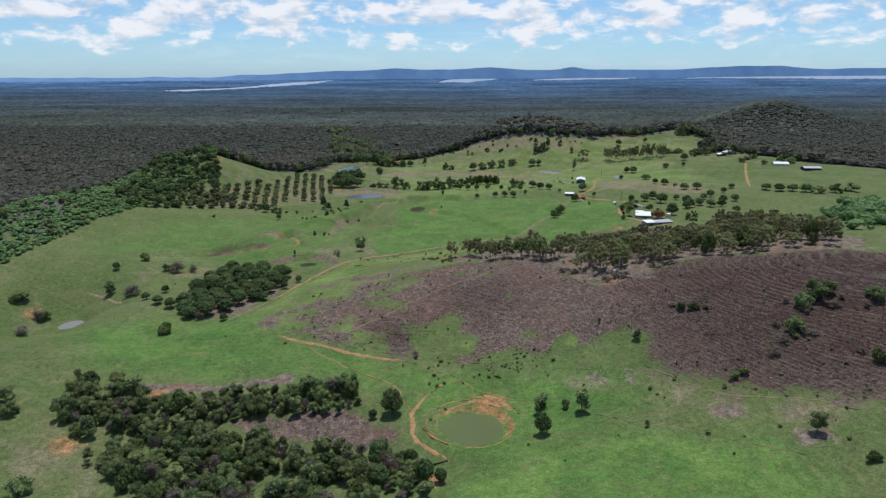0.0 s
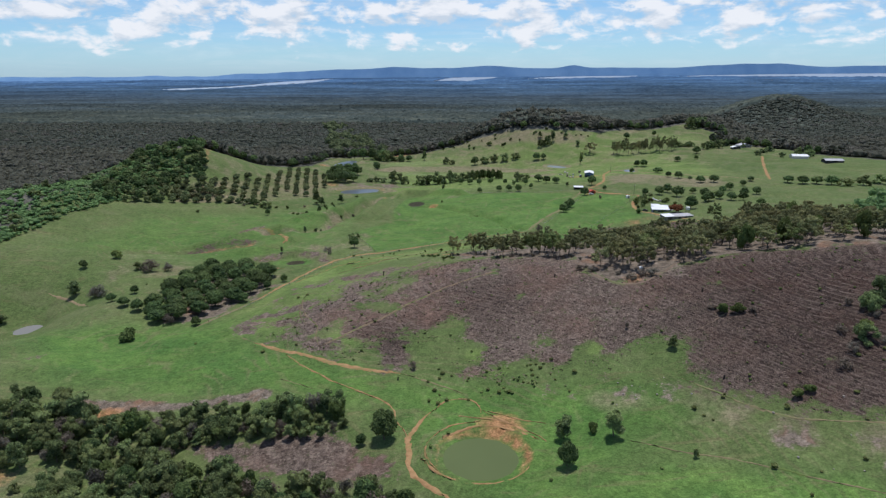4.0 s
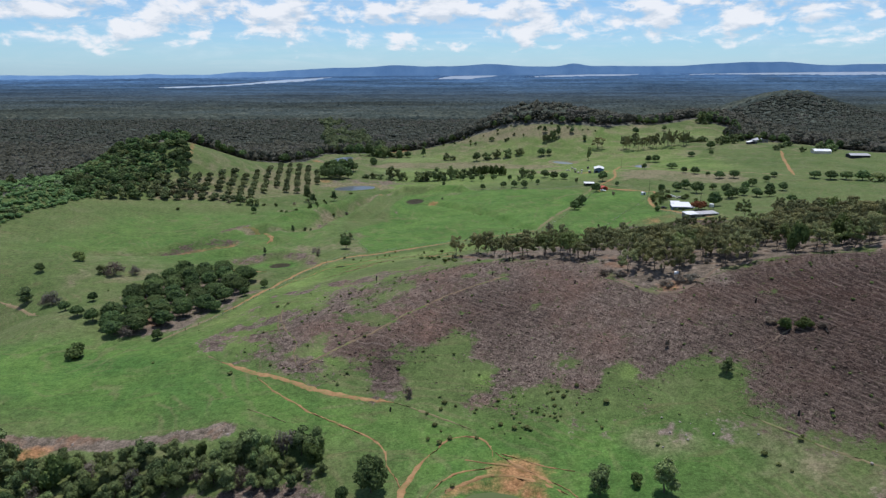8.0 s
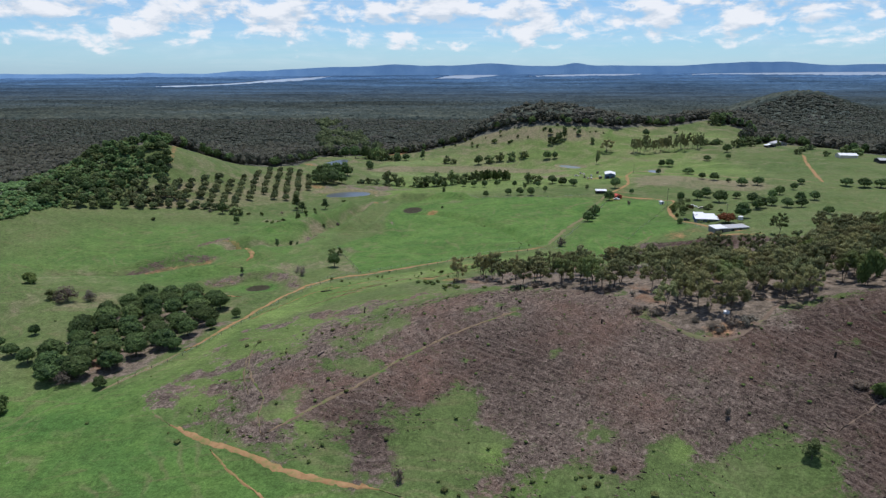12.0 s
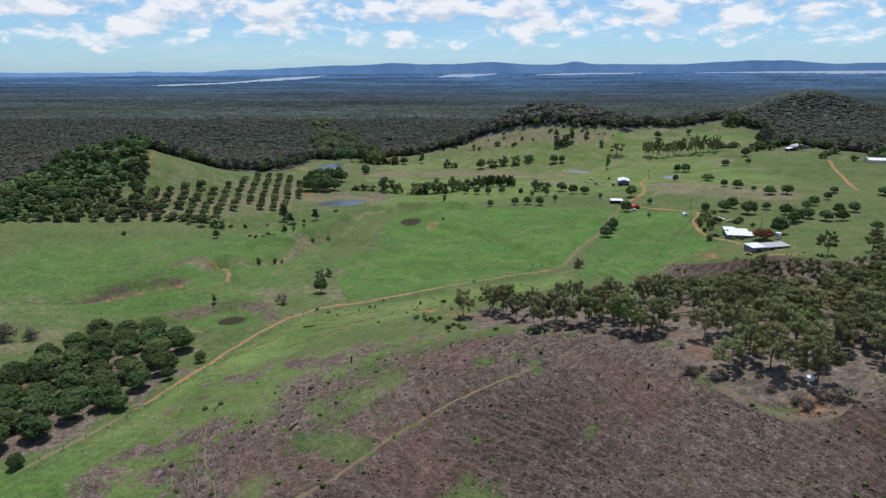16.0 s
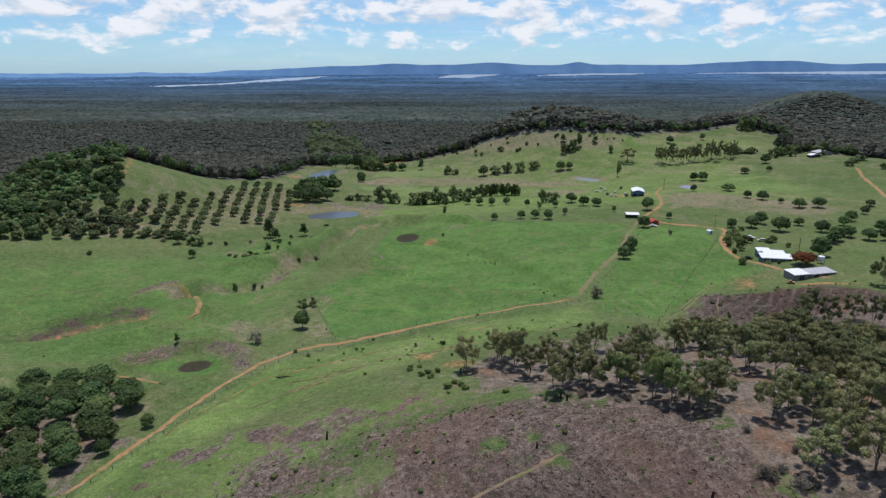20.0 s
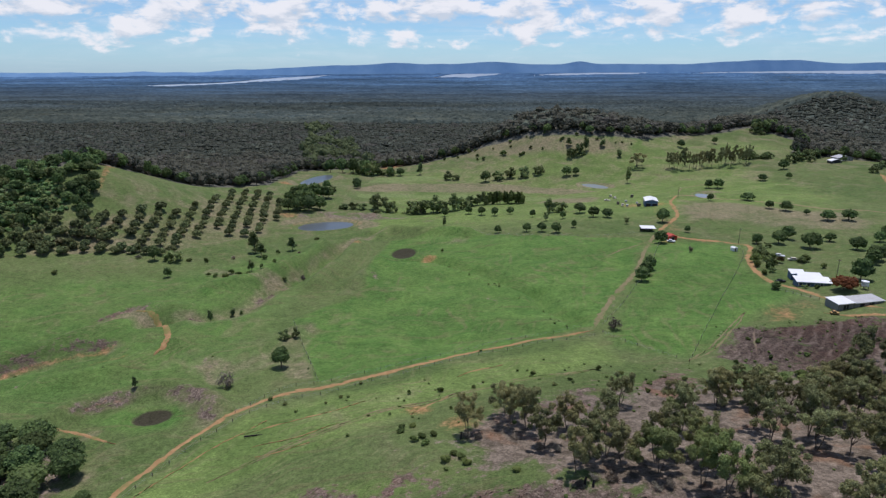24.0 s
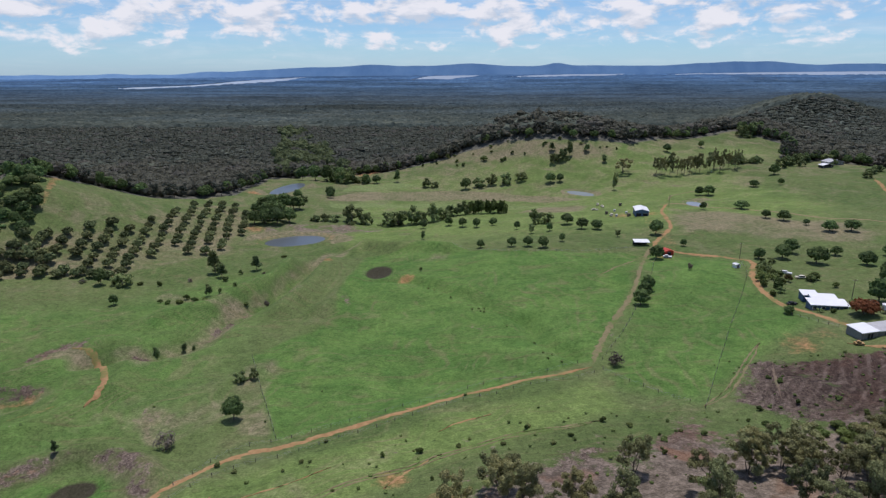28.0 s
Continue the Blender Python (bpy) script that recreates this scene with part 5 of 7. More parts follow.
for k in range(24):
    plant("gum", 216 + 3.4 * k + rng.uniform(-2.5, 2.5), 830 + rng.uniform(-6, 12), rng.uniform(6.0, 8.6), rng.uniform(14, 21), rng, "tall slender gum tree in a hillside grove", "hillside grove of gums")
for k in range(9):
    plant("thicket", 296 + 3.4 * k + rng.uniform(-1, 1), 851 + rng.uniform(-3, 4), rng.uniform(6, 9), rng.uniform(5, 9), rng, "low leafy tree at the end of a hillside grove", "hillside grove of gums")
for x, y, w, h in [(331, 824, 12, 11), (340, 831, 12, 12), (349, 837, 12, 11), (357, 842, 12, 12), (366, 843, 11, 11), (347, 822, 9, 7), (384, 842, 11, 10), (372, 812, 7, 6), (364, 757, 9, 7), (376, 770, 12, 6), (388, 778, 12, 6), (413, 739, 13, 11), (404, 745, 12, 10), (380, 735, 8, 6)]:
    plant("thicket", x, y, w, h, rng, "grey-green tree beside the hilltop houses", "trees round the hilltop houses")

# mango grove below the stubble hill
for x, y in fill(GROVE, 8.9, rng, 0.16, 0.5):
    if float(line_gap(MAIN, np.array(x), np.array(y))) < 8.0:
        continue
    plant("mango", x, y, rng.uniform(9.0, 11.2), rng.uniform(6.2, 8.4), rng, "dense dark green fruit tree in a close grove", "fruit grove")
for x, y, w, h in [(-168, 330, 6, 4.5), (-157, 321, 6.5, 5), (-148, 316, 7, 6), (-139, 311, 7.5, 6.5), (-131, 309, 7.5, 6.8), (-162, 342, 5, 4.5), (-140, 333, 7, 6.5), (-139, 348, 7, 7), (-93, 345, 5, 4.6), (-88, 360, 4.5, 4.5), (-113, 299, 5, 4.2), (-100, 327, 6, 5), (-142, 360, 5, 5)]:
    plant("mango", x, y, w, h, rng, "small round fruit tree at the edge of a grove", "fruit grove")
plant("grey", -126, 303, 9, 6, rng, "brownish bushy tree at the edge of a grove")
plant("grey", -181, 342, 9, 8, rng)

# orchard on the slope
row_way, row_side = (math.cos(radians(101)), math.sin(radians(101))), (math.sin(radians(101)), -math.cos(radians(101)))
for i in range(-9, 12):
    for j in range(-22, 24):
        x = -175 + i * 9.3 * row_side[0] + j * 10.6 * row_way[0] + rng.uniform(-0.7, 0.7)
        y = 640 + i * 9.3 * row_side[1] + j * 10.6 * row_way[1] + rng.uniform(-0.9, 0.9)
        if float(inside(ORCHARD, np.array(x), np.array(y))) > 0 and rng.rand() < (0.95 if x < -160 or y > 660 else 0.5):
            k = rng.uniform(0.85, 1.15) * (1.18 if x < -190 else 1.0)
            plant("orchard", x, y, 6.6 * k, 5.0 * k, rng, group="rows of the hillside orchard")

for k in range(12):
    x, y = -256 + 7.9 * k, 538 + 4.0 * k + 12 * (1 - abs(k - 6) / 6)
    plant("orchard", x, y, rng.uniform(6, 7.5), rng.uniform(4.6, 5.6), rng, "low spreading dark fruit tree along the orchard foot", "rows of the hillside orchard")
for x, y in fill([(-262, 545), (-236, 560), (-215, 578), (-200, 590), (-214, 618), (-232, 604), (-250, 585), (-268, 562)], 8.8, rng, 0.3):
    plant("orchard", x, y, rng.uniform(6, 8), rng.uniform(4.4, 6.0), rng, "low spreading dark fruit tree in a crowded row", "rows of the hillside orchard")
for x, y, w, h in [(-83, 902, 15, 17), (-92, 910, 14, 15), (-75, 906, 13, 12), (-66, 906, 12, 9), (-100, 925, 14, 12), (-58, 899, 8, 7)]:
    plant("thicket", x, y, w, h, rng, "big grey-green tree at the head of the airstrip")
for x, y, w, h in [(-122, 752, 15, 14), (-113, 757, 15, 15), (-107, 764, 13, 12), (-128, 750, 12, 11), (-117, 747, 12, 10), (-124, 708, 11, 10), (-117, 711, 13, 12), (-109, 713, 14, 13), (-102, 722, 13, 12), (-118, 722, 13, 14), (-110, 727, 14, 15), (-116, 735, 12, 13), (-103, 768, 11, 10), (-112, 807, 9, 8), (-105, 795, 8, 7), (-128, 915, 14, 16), (-116, 919, 15, 17), (-102, 912, 15, 18), (-86, 904, 15, 17), (-75, 907, 13, 14), (-60, 900, 11, 10), (-88, 838, 11, 9), (-86, 826, 9, 8), (-126, 765, 9, 8), (-132, 742, 9, 7)]:
    plant("mango" if rng.rand() < 0.7 else "thicket", x, y, w, h, rng, "large leafy dark tree beside the dams")
# creek thicket
for poly, gap in (([(-147, 209), (-147, 230), (-131, 227), (-113, 218), (-95, 222), (-76, 220), (-58, 223), (-38, 222), (-27, 212), (-36, 204), (-51, 206), (-71, 207), (-87, 199), (-100, 194), (-111, 197), (-128, 193)], 4.3),
                  ([(-116, 187), (-102, 197), (-84, 199), (-65, 189), (-48, 187), (-32, 181), (-14, 174), (-4, 165), (-4, 150), (-29, 148), (-64, 150), (-90, 158), (-104, 170)], 4.4)):
    for x, y in fill(poly, gap, rng, 0.45):
        if min(math.hypot(x + 52, y - 163) / 7, math.hypot(x + 30, y - 158) / 4) < 1:
            continue
        k = rng.uniform(0.45, 1.15)
        kind = rng.choice(["thicket", "tall", "mango", "bush", "grey"], p=[0.50, 0.21, 0.05, 0.10, 0.14])
        plant(kind, x, y, 7.2 * k, 7.6 * k * rng.uniform(0.85, 1.25), rng, "leafy tree in a dense creek-side thicket" if kind != "grey" else "grey half-bare tree in a creek-side thicket", "creek thicket")
for x, y, w, h in [(-133, 231, 7, 8), (-140, 222, 6, 5), (-167, 214, 8, 7), (-160, 205, 8, 6), (-163, 196, 6, 5), (-130, 165, 9, 7), (-136, 158, 8, 7), (-121, 186, 4, 3), (-118, 180, 3, 2.4)]:
    plant("thicket", x, y, w, h, rng)

# gum grove on the knoll
GUMS = [(6.0, 375.6), (17.6, 380.4), (21.2, 376.0), (24.3, 365.4), (28.6, 349.4), (31.6, 353.6), (36.9, 356.6), (39.0, 351.1), (46.0, 348.0), (51.7, 357.3), (52.3, 341.2), (56.0, 338.2), (58.5, 333.4), (62.4, 333.0), (66.5, 338.4),
        (75.9, 367.5), (83.1, 354.1), (87.5, 349.6), (61.1, 376.3), (73.5, 324.5), (79.0, 328.0), (70.8, 303.1), (80.2, 320.4), (81.1, 313.0), (94.5, 329.0), (91.5, 320.9), (89.5, 342.5), (96.8, 342.6)]
GUMS_BACK = [(31.6, 374.6), (49.8, 390.6), (39.7, 368.2), (46.9, 352.4), (58.0, 366.8), (57.2, 353.0), (75.6, 386.9), (76.0, 359.7), (91.0, 378.2), (85.8, 361.6), (84.0, 388.0), (101.7, 383.6), (99.2, 371.4), (16.9, 387.0), (57.3, 348.6),
             (76.5, 307.1), (80.3, 300.6), (81.6, 295.0), (86.2, 290.8), (100.2, 305.5), (105.6, 296.8), (109.6, 306.0), (114.5, 299.6), (91.0, 300.5), (92.5, 311.0), (136.9, 418.4), (135.7, 404.4), (148.0, 409.7), (149.0, 400.8)]
OPEN_STRIP = [(92, 408), (104, 402), (113, 393), (121, 386), (132, 380), (150, 396), (185, 408), (196, 440), (150, 470), (100, 440)]
LANE_GAP = [(98.5, 399), (87.4, 372), (79, 350), (70.5, 333), (68, 318), (65.5, 306)]
for x, y in GUMS + GUMS_BACK:
    plant("gum", x, y, rng.uniform(7.6, 10.2), rng.uniform(10.4, 13.4), rng, group="gum grove on the knoll")
taken = GUMS + GUMS_BACK
for x, y in [(65.3, 303.3), (67.6, 299.6), (76.3, 291.9), (78.4, 286.2), (79.5, 283.5), (80.5, 285), (77.5, 285), (28, 345), (31, 346), (36, 346), (40, 346.5), (44, 342), (47, 341), (52, 335), (54.5, 333), (58, 328.5), (60.5, 330), (63, 329), (5, 373), (8, 372), (24, 365), (27, 363), (17, 371), (66, 320), (70, 309), (90, 300), (100, 300)]:
    plant("grey", x + rng.uniform(-1, 1), y + rng.uniform(-1, 1), rng.uniform(2.5, 4.5), rng.uniform(1.2, 2.4), rng, "dark low scrub at the edge of a gum grove", "scrub under the gums")
for x, y in fill([(74, 313), (98, 312), (116, 305), (154, 296), (205, 300), (225, 400), (223, 436), (182, 455), (150, 420), (126, 402), (108, 398), (98, 350), (76, 326)], 8.2, rng, 0.42):
    if min(math.hypot(x - a, y - b) for a, b in taken) > 5.2 and inside(OPEN_STRIP, np.array(x), np.array(y)) < 0 and float(line_gap(LANE_GAP, np.array(x), np.array(y))) > 5.5 and rng.rand() < 0.92:
        plant("gum" if rng.rand() < 0.9 else "bush", x, y, rng.uniform(7.8, 10.6), rng.uniform(9.6, 13.0), rng, group="gum grove on the knoll")
for x, y, w, h in [(88, 283.5, 6.5, 4.2), (84, 285, 5, 3.6), (62, 303, 5, 3), (66, 299, 5, 3.2)]:
    plant("grey", x, y, w, h, rng, "dark scrubby bush under gum trees")

# scrub on the slope, woodland behind it: uncounted growth, joined
def clump_field(name, label, pts, size, material, seed, detail=26, kind="forest", tall=1.0):
    r = np.random.RandomState(seed)
    n = len(pts)
    p = np.array(pts, float)
    z = ground_z(p[:, 0], p[:, 1])
    s = size * r.uniform(0.5, 1.45, n)
    h = s * r.uniform(0.75, 1.15, n) * tall
    k = len(ICO_V)
    cv = ICO_V[None] * (1 + 0.22 * r.randn(n, k, 1)) * np.stack([s, s, h * 0.62], -1)[:, None] + np.stack([p[:, 0], p[:, 1], z + h * 0.75], -1)[:, None]
    cf = ICO_F[None] + (np.arange(n) * k)[:, None, None]
    vs, fs = [cv.reshape(-1, 3)], [cf.reshape(-1, 3)]
    if detail:
        d = r.randn(n, detail, 3)
        d[..., 2] = np.abs(d[..., 2]) * 0.9 - 0.15
        d /= np.linalg.norm(d, axis=2)[..., None]
        c = d * np.stack([s, s, h * 0.66], -1)[:, None] * r.uniform(0.8, 1.15, (n, detail, 1)) + np.stack([p[:, 0], p[:, 1], z + h * 0.75], -1)[:, None]
        a = np.cross(d + 0.7 * r.randn(n, detail, 3), r.randn(n, detail, 3))
        a /= np.linalg.norm(a, axis=2)[..., None] + 1e-9
        b = np.cross(d, a)
        q = (0.34 * s)[:, None, None] * r.uniform(0.6, 1.3, (n, detail, 1))
        t = np.stack([c - a * q - b * q * 0.6, c + a * q - b * q * 0.5, c + b * q], 2).reshape(-1, 3)
        vs.append(t)
        fs.append(np.arange(len(t)).reshape(-1, 3) + n * k)
    me = raw_mesh(name, np.concatenate(vs), np.concatenate(fs), material)
    return tagged(new(name, me), label, kind, kind="stuff")


def scatter(x0, x1, y0, y1, gap, r, keep):
    gx, gy = np.arange(x0, x1, gap), np.arange(y0, y1, gap)
    x, y = np.meshgrid(gx, gy)
    x, y = (x + r.uniform(-0.45, 0.45, x.shape) * gap).ravel(), (y + r.uniform(-0.45, 0.45, y.shape) * gap).ravel()
    k = keep(x, y)
    return np.column_stack([x[k], y[k]])


def dry_land(x, y):
    ok = np.ones(x.shape, bool)
    for shore in LAKES:
        ok &= inside(shore, x, y) < -14
    return ok


def in_view(x, y, pad=60):
    return np.abs(x) < 0.735 * y + pad


SCRUB = [(-285, 300), (-280, 345), (-276, 385), (-272, 430), (-266, 500), (-262, 540), (-250, 585), (-238, 612), (-246, 650), (-270, 690), (-300, 700), (-345, 600), (-360, 430), (-335, 300)]
BARE_TOP = [(-262, 640), (-240, 620), (-215, 640), (-205, 690), (-225, 712), (-250, 705)]
r1 = np.random.RandomState(3)
clump_field("slope_scrub", "dense low green scrub covering a hillside", scatter(-380, -225, 320, 720, 3.0, r1, lambda x, y: (inside(SCRUB, x, y) > 0) & (inside(BARE_TOP, x, y) < 0) & (r1.rand(len(x)) < 0.8 + 0.6 * lattice_noise(x, y, 16.0))), 1.6, M_SCRUB, 31, 18, "scrub")
for x, y in fill(SCRUB, 32, rng, 0.45):
    plant("thicket", x, y, rng.uniform(6, 10), rng.uniform(5, 8), rng, "dark leafy tree standing in hillside scrub", "trees in the scrub")
HILLTREES = [(-268, 516), (-242, 548), (-246, 590), (-232, 616), (-236, 640), (-246, 664), (-256, 690), (-300, 700), (-305, 600), (-300, 560)]
for x, y in fill(HILLTREES, 10.4, rng, 0.45):
    plant("mango" if rng.rand() < 0.55 else "thicket", x, y, rng.uniform(7, 12), rng.uniform(6, 9.5), rng, "leafy dark tree on the scrubby hillside", "hillside trees")
for x, y in [(-233, 636), (-231, 624), (-238, 646), (-245, 655), (-229, 613), (-237, 629), (-251, 663), (-242, 637), (-256, 672)]:
    plant("mango", x, y, rng.uniform(8, 11), rng.uniform(6.5, 9), rng, "leafy dark tree on the scrubby hillside", "hillside trees")
r2 = np.random.RandomState(5)
edge = lambda x, y: inside(FARM, x, y)
near_wood = scatter(-900, 900, 430, 1250, 5.9, r2, lambda x, y: in_view(x, y) & (edge(x, y) < -9) & ((edge(x, y) > -75) | (y + 45 * lattice_noise(x, y, 12.0) < 1030)) & (inside(SCRUB, x, y) < 0) & ((x < -250) | (y > 560)) & (y > 300))
clump_field("woodland", "dense dark olive eucalypt woodland on low hills", near_wood, 4.0, M_RIDGE, 41, 16, tall=1.1)
for x, y in scatter(-320, 450, 500, 1000, 8.0, r2, lambda x, y: (edge(x, y) < -1) & (edge(x, y) > -13) & (inside(SCRUB, x, y) < 0) & ((x < -160) | (y > 730))):
    if rng.rand() < 0.4:
        plant("mango", x, y, rng.uniform(8, 12), rng.uniform(8, 12), rng, "broad dark green tree at the woodland edge", "woodland edge trees")
    else:
        plant("forest", x, y, rng.uniform(7, 10), rng.uniform(10, 14), rng, group="woodland edge trees")


def crown_bumps(x, y, cell, r):
    """Height between 0 and 1 of a closed canopy of rounded crowns, one in each cell of a shaken grid."""
    n = 211
    px, py, ph = r.rand(n, n), r.rand(n, n), r.uniform(0.55, 1.0, (n, n))
    i0, j0 = np.floor(x / cell).astype(int), np.floor(y / cell).astype(int)
    top = np.zeros(x.shape)
    for di in (-1, 0, 1):
        for dj in (-1, 0, 1):
            i, j = i0 + di, j0 + dj
            cx, cy = (i + px[i % n, j % n]) * cell, (j + py[i % n, j % n]) * cell
            d2 = ((x - cx) ** 2 + (y - cy) ** 2) / (0.75 * cell) ** 2
            top = np.maximum(top, ph[i % n, j % n] * np.sqrt(np.clip(1 - d2, 0, 1)))
    return top


def canopy_sheet(name, label, y0, y1, gap, high, material, seed, keep, cell):
    """The closed roof of a far forest: a rough sheet of rounded crowns."""
    r = np.random.RandomState(seed)
    half = 0.735 * y1 + 120
    gx, gy = np.arange(-half, half, gap), np.arange(y0, y1 + gap, gap * 1.15)
    x, y = np.meshgrid(gx, gy)
    x, y = x + r.uniform(-0.4, 0.4, x.shape) * gap, y + r.uniform(-0.4, 0.4, x.shape) * gap
    z = ground_z(x, y) + high * (0.1 + 0.55 * crown_bumps(x, y, cell, r) + 0.28 * crown_bumps(x + 0.37 * y, y - 0.21 * x, cell * 1.9, r) + 0.14 * r.rand(*x.shape)) + 0.15 * high * np.sin(x * 0.013 + 3 * np.sin(y * 0.004)) * np.sin(y * 0.011)
    z[~keep(x, y)] -= high * 1.6
    z = z - high * 1.3 * np.clip(1 - (y - y0) / 16.0, 0, 1)
    ny_, nx_ = x.shape
    k = np.arange(ny_ * nx_).reshape(ny_, nx_)
    q = np.stack([k[:-1, :-1], k[:-1, 1:], k[1:, 1:], k[1:, :-1]], -1).reshape(-1, 4)
    cx, cy = x.ravel()[q].mean(1), y.ravel()[q].mean(1)
    q = q[in_view(cx, cy, 110)]
    used = np.unique(q)
    new_id = np.zeros(ny_ * nx_, int)
    new_id[used] = np.arange(len(used))
    v = np.stack([x, y, z], -1).reshape(-1, 3)[used]
    return tagged(new(name, raw_mesh(name, v, new_id[q], material)), label, "forest", kind="stuff")


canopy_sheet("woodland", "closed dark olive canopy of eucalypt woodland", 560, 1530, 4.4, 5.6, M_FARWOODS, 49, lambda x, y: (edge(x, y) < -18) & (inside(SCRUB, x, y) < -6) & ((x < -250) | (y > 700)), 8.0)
GULLY = [(-161, 943), (-89, 912), (-86, 991), (-138, 1164), (-190, 1324), (-238, 1533), (-326, 1642), (-218, 1252), (-204, 1112)]
far_wood = scatter(-1250, 1250, 960, 1560, 6.2, r2, lambda x, y: in_view(x, y) & (edge(x, y) <= -75) & (y + 45 * lattice_noise(x, y, 12.0) >= 1030))
clump_field("woodland", "dark olive eucalypt forest behind the ridge", far_wood, 4.6, M_RIDGE, 43, 8, tall=0.85)
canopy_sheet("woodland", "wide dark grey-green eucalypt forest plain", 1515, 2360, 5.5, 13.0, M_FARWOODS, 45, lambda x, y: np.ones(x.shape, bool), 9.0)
canopy_sheet("woodland", "distant forest plain around lakes, painted haze blue", 2350, 4880, 17.0, 10.0, M_FARWOODS, 47, dry_land, 30.0)
green_gully = scatter(-345, -80, 905, 1500, 6.5, r2, lambda x, y: (inside(GULLY, x, y) > 0) & (edge(x, y) < 4) & (r2.rand(len(x)) < 0.42 + 0.7 * lattice_noise(x, y, 30.0)))
clump_field("gully_trees", "brighter green trees along a forest gully", green_gully, 4.2, M_GULLY, 53, 26, tall=1.75)
hill_scrub = scatter(228, 372, 350, 530, 6.0, r2, lambda x, y: (inside([(228, 352), (255, 352), (272, 436), (330, 505), (365, 520), (372, 470), (300, 400), (280, 345)], x, y) > 0) & (r2.rand(len(x)) < 0.85))
clump_field("slope_scrub", "bright green scrub behind the gum grove", hill_scrub, 3.4, M_SCRUB, 61, 20, "scrub")
weeds = np.concatenate([scatter(-80, 230, 175, 345, 5.0, r2, lambda x, y: (inside(STUBBLE, x, y) > 0) & (r2.rand(len(x)) < 0.16)),
                        scatter(-160, 130, 150, 460, 9.0, r2, lambda x, y: r2.rand(len(x)) < 0.05),
                        scatter(-30, 105, 380, 425, 3.4, r2, lambda x, y: r2.rand(len(x)) < 0.17),
                        scatter(-15, 60, 462, 585, 1.5, r2, lambda x, y: (line_gap([(-12, 579), (-1, 572), (7, 552), (21, 532), (30.3, 520.1), (36.7, 506.4), (42.4, 492.4), (47.6, 467.9)], x, y) < 3.0) & (r2.rand(len(x)) < 0.05)),
                        scatter(100, 185, 415, 455, 3.6, r2, lambda x, y: r2.rand(len(x)) < 0.35),
                        scatter(14, 34, 224, 236, 2.4, r2, lambda x, y: r2.rand(len(x)) < 0.3)])
clump_field("weeds", "scattered low green weeds and shrublets on the slopes", weeds, 0.45, M_BUSH, 59, 14, "weeds")

specks = np.concatenate([scatter(-5, 50, 222, 242, 3.6, r2, lambda x, y: r2.rand(len(x)) < 0.24), scatter(78, 140, 160, 215, 5.0, r2, lambda x, y: r2.rand(len(x)) < 0.16),
                         scatter(-75, -25, 262, 330, 5.0, r2, lambda x, y: r2.rand(len(x)) < 0.16), scatter(-60, 90, 395, 425, 4.5, r2, lambda x, y: r2.rand(len(x)) < 0.12)])
clump_field("weeds", "dark thistles and yellow-green tussocks dotted over the grass", specks, 0.62, M_SPECK, 67, 14, "weeds")


def debris_field(name, label, count, material, seed, longest, high, keep):
    """Low broken heaps of straw and clods, lying along the plough rows."""
    r = np.random.RandomState(seed)
    x, y = r.uniform(-90, 232, count * 6), r.uniform(178, 352, count * 6)
    ok = (inside(STUBBLE, x, y) > 1.0) & keep(np.sin(rolling(x, y) * 13.0 + 2.0 * lattice_noise(x, y, 14.0)) + 0.5 * r.randn(len(x)))
    for px, py, pr in GREEN_GAPS:
        ok &= np.hypot(x - px, y - py) > pr
    x, y = x[ok][:count], y[ok][:count]
    n = len(x)
    e = 0.6
    gx_, gy_ = rolling(x + e, y) - rolling(x - e, y), rolling(x, y + e) - rolling(x, y - e)
    turn = np.arctan2(gy_, gx_) + np.pi / 2 + 0.5 * r.randn(n)
    a, b = longest * r.uniform(0.25, 1.0, n) ** 1.5, longest * r.uniform(0.08, 0.24, n)
    c, q = np.cos(turn), np.sin(turn)
    pts = []
    for u, v, h in ((-1, 0.2, -0.1), (0.1, -1, -0.1), (1, -0.1, -0.1), (-0.2, 1, -0.1), (0.1, 0.1, 1.0)):
        px, py = x + (u * a * c - v * b * q) * r.uniform(0.7, 1.2, n), y + (u * a * q + v * b * c) * r.uniform(0.7, 1.2, n)
        pts.append(np.column_stack([px, py, ground_z(px, py) + h * high * r.uniform(0.5, 1.2, n)]))
    v = np.stack(pts, 1).reshape(-1, 3)
    f = np.array([(0, 1, 4), (1, 2, 4), (2, 3, 4), (3, 0, 4)])[None] + (5 * np.arange(n))[:, None, None]
    return tagged(new(name, raw_mesh(name, v, f.reshape(-1, 3), material)), label, "stubble", kind="stuff")


stones = np.concatenate([scatter(50, 80, 210, 224, 1.5, r2, lambda x, y: r2.rand(len(x)) < 0.12 * np.exp(-((x - 61) / 9) ** 2)), scatter(-128, -60, 226, 233, 1.8, r2, lambda x, y: r2.rand(len(x)) < 0.12), scatter(88, 130, 168, 200, 2.6, r2, lambda x, y: r2.rand(len(x)) < 0.06)])
clump_field("field_stones", "pale grey stones lying in thin grass", stones, 0.26, M_ROCK, 83, 0, "stones")
debris_field("stubble_straw", "pale broken straw strewn along ploughed stubble", 9000, M_STRAW, 73, 1.1, 0.12, lambda w: w > 0.35)
debris_field("soil_clods", "dark charred clods and stubs on ploughed ground", 6000, M_CLOD, 79, 0.8, 0.3, lambda w: w < -0.1)

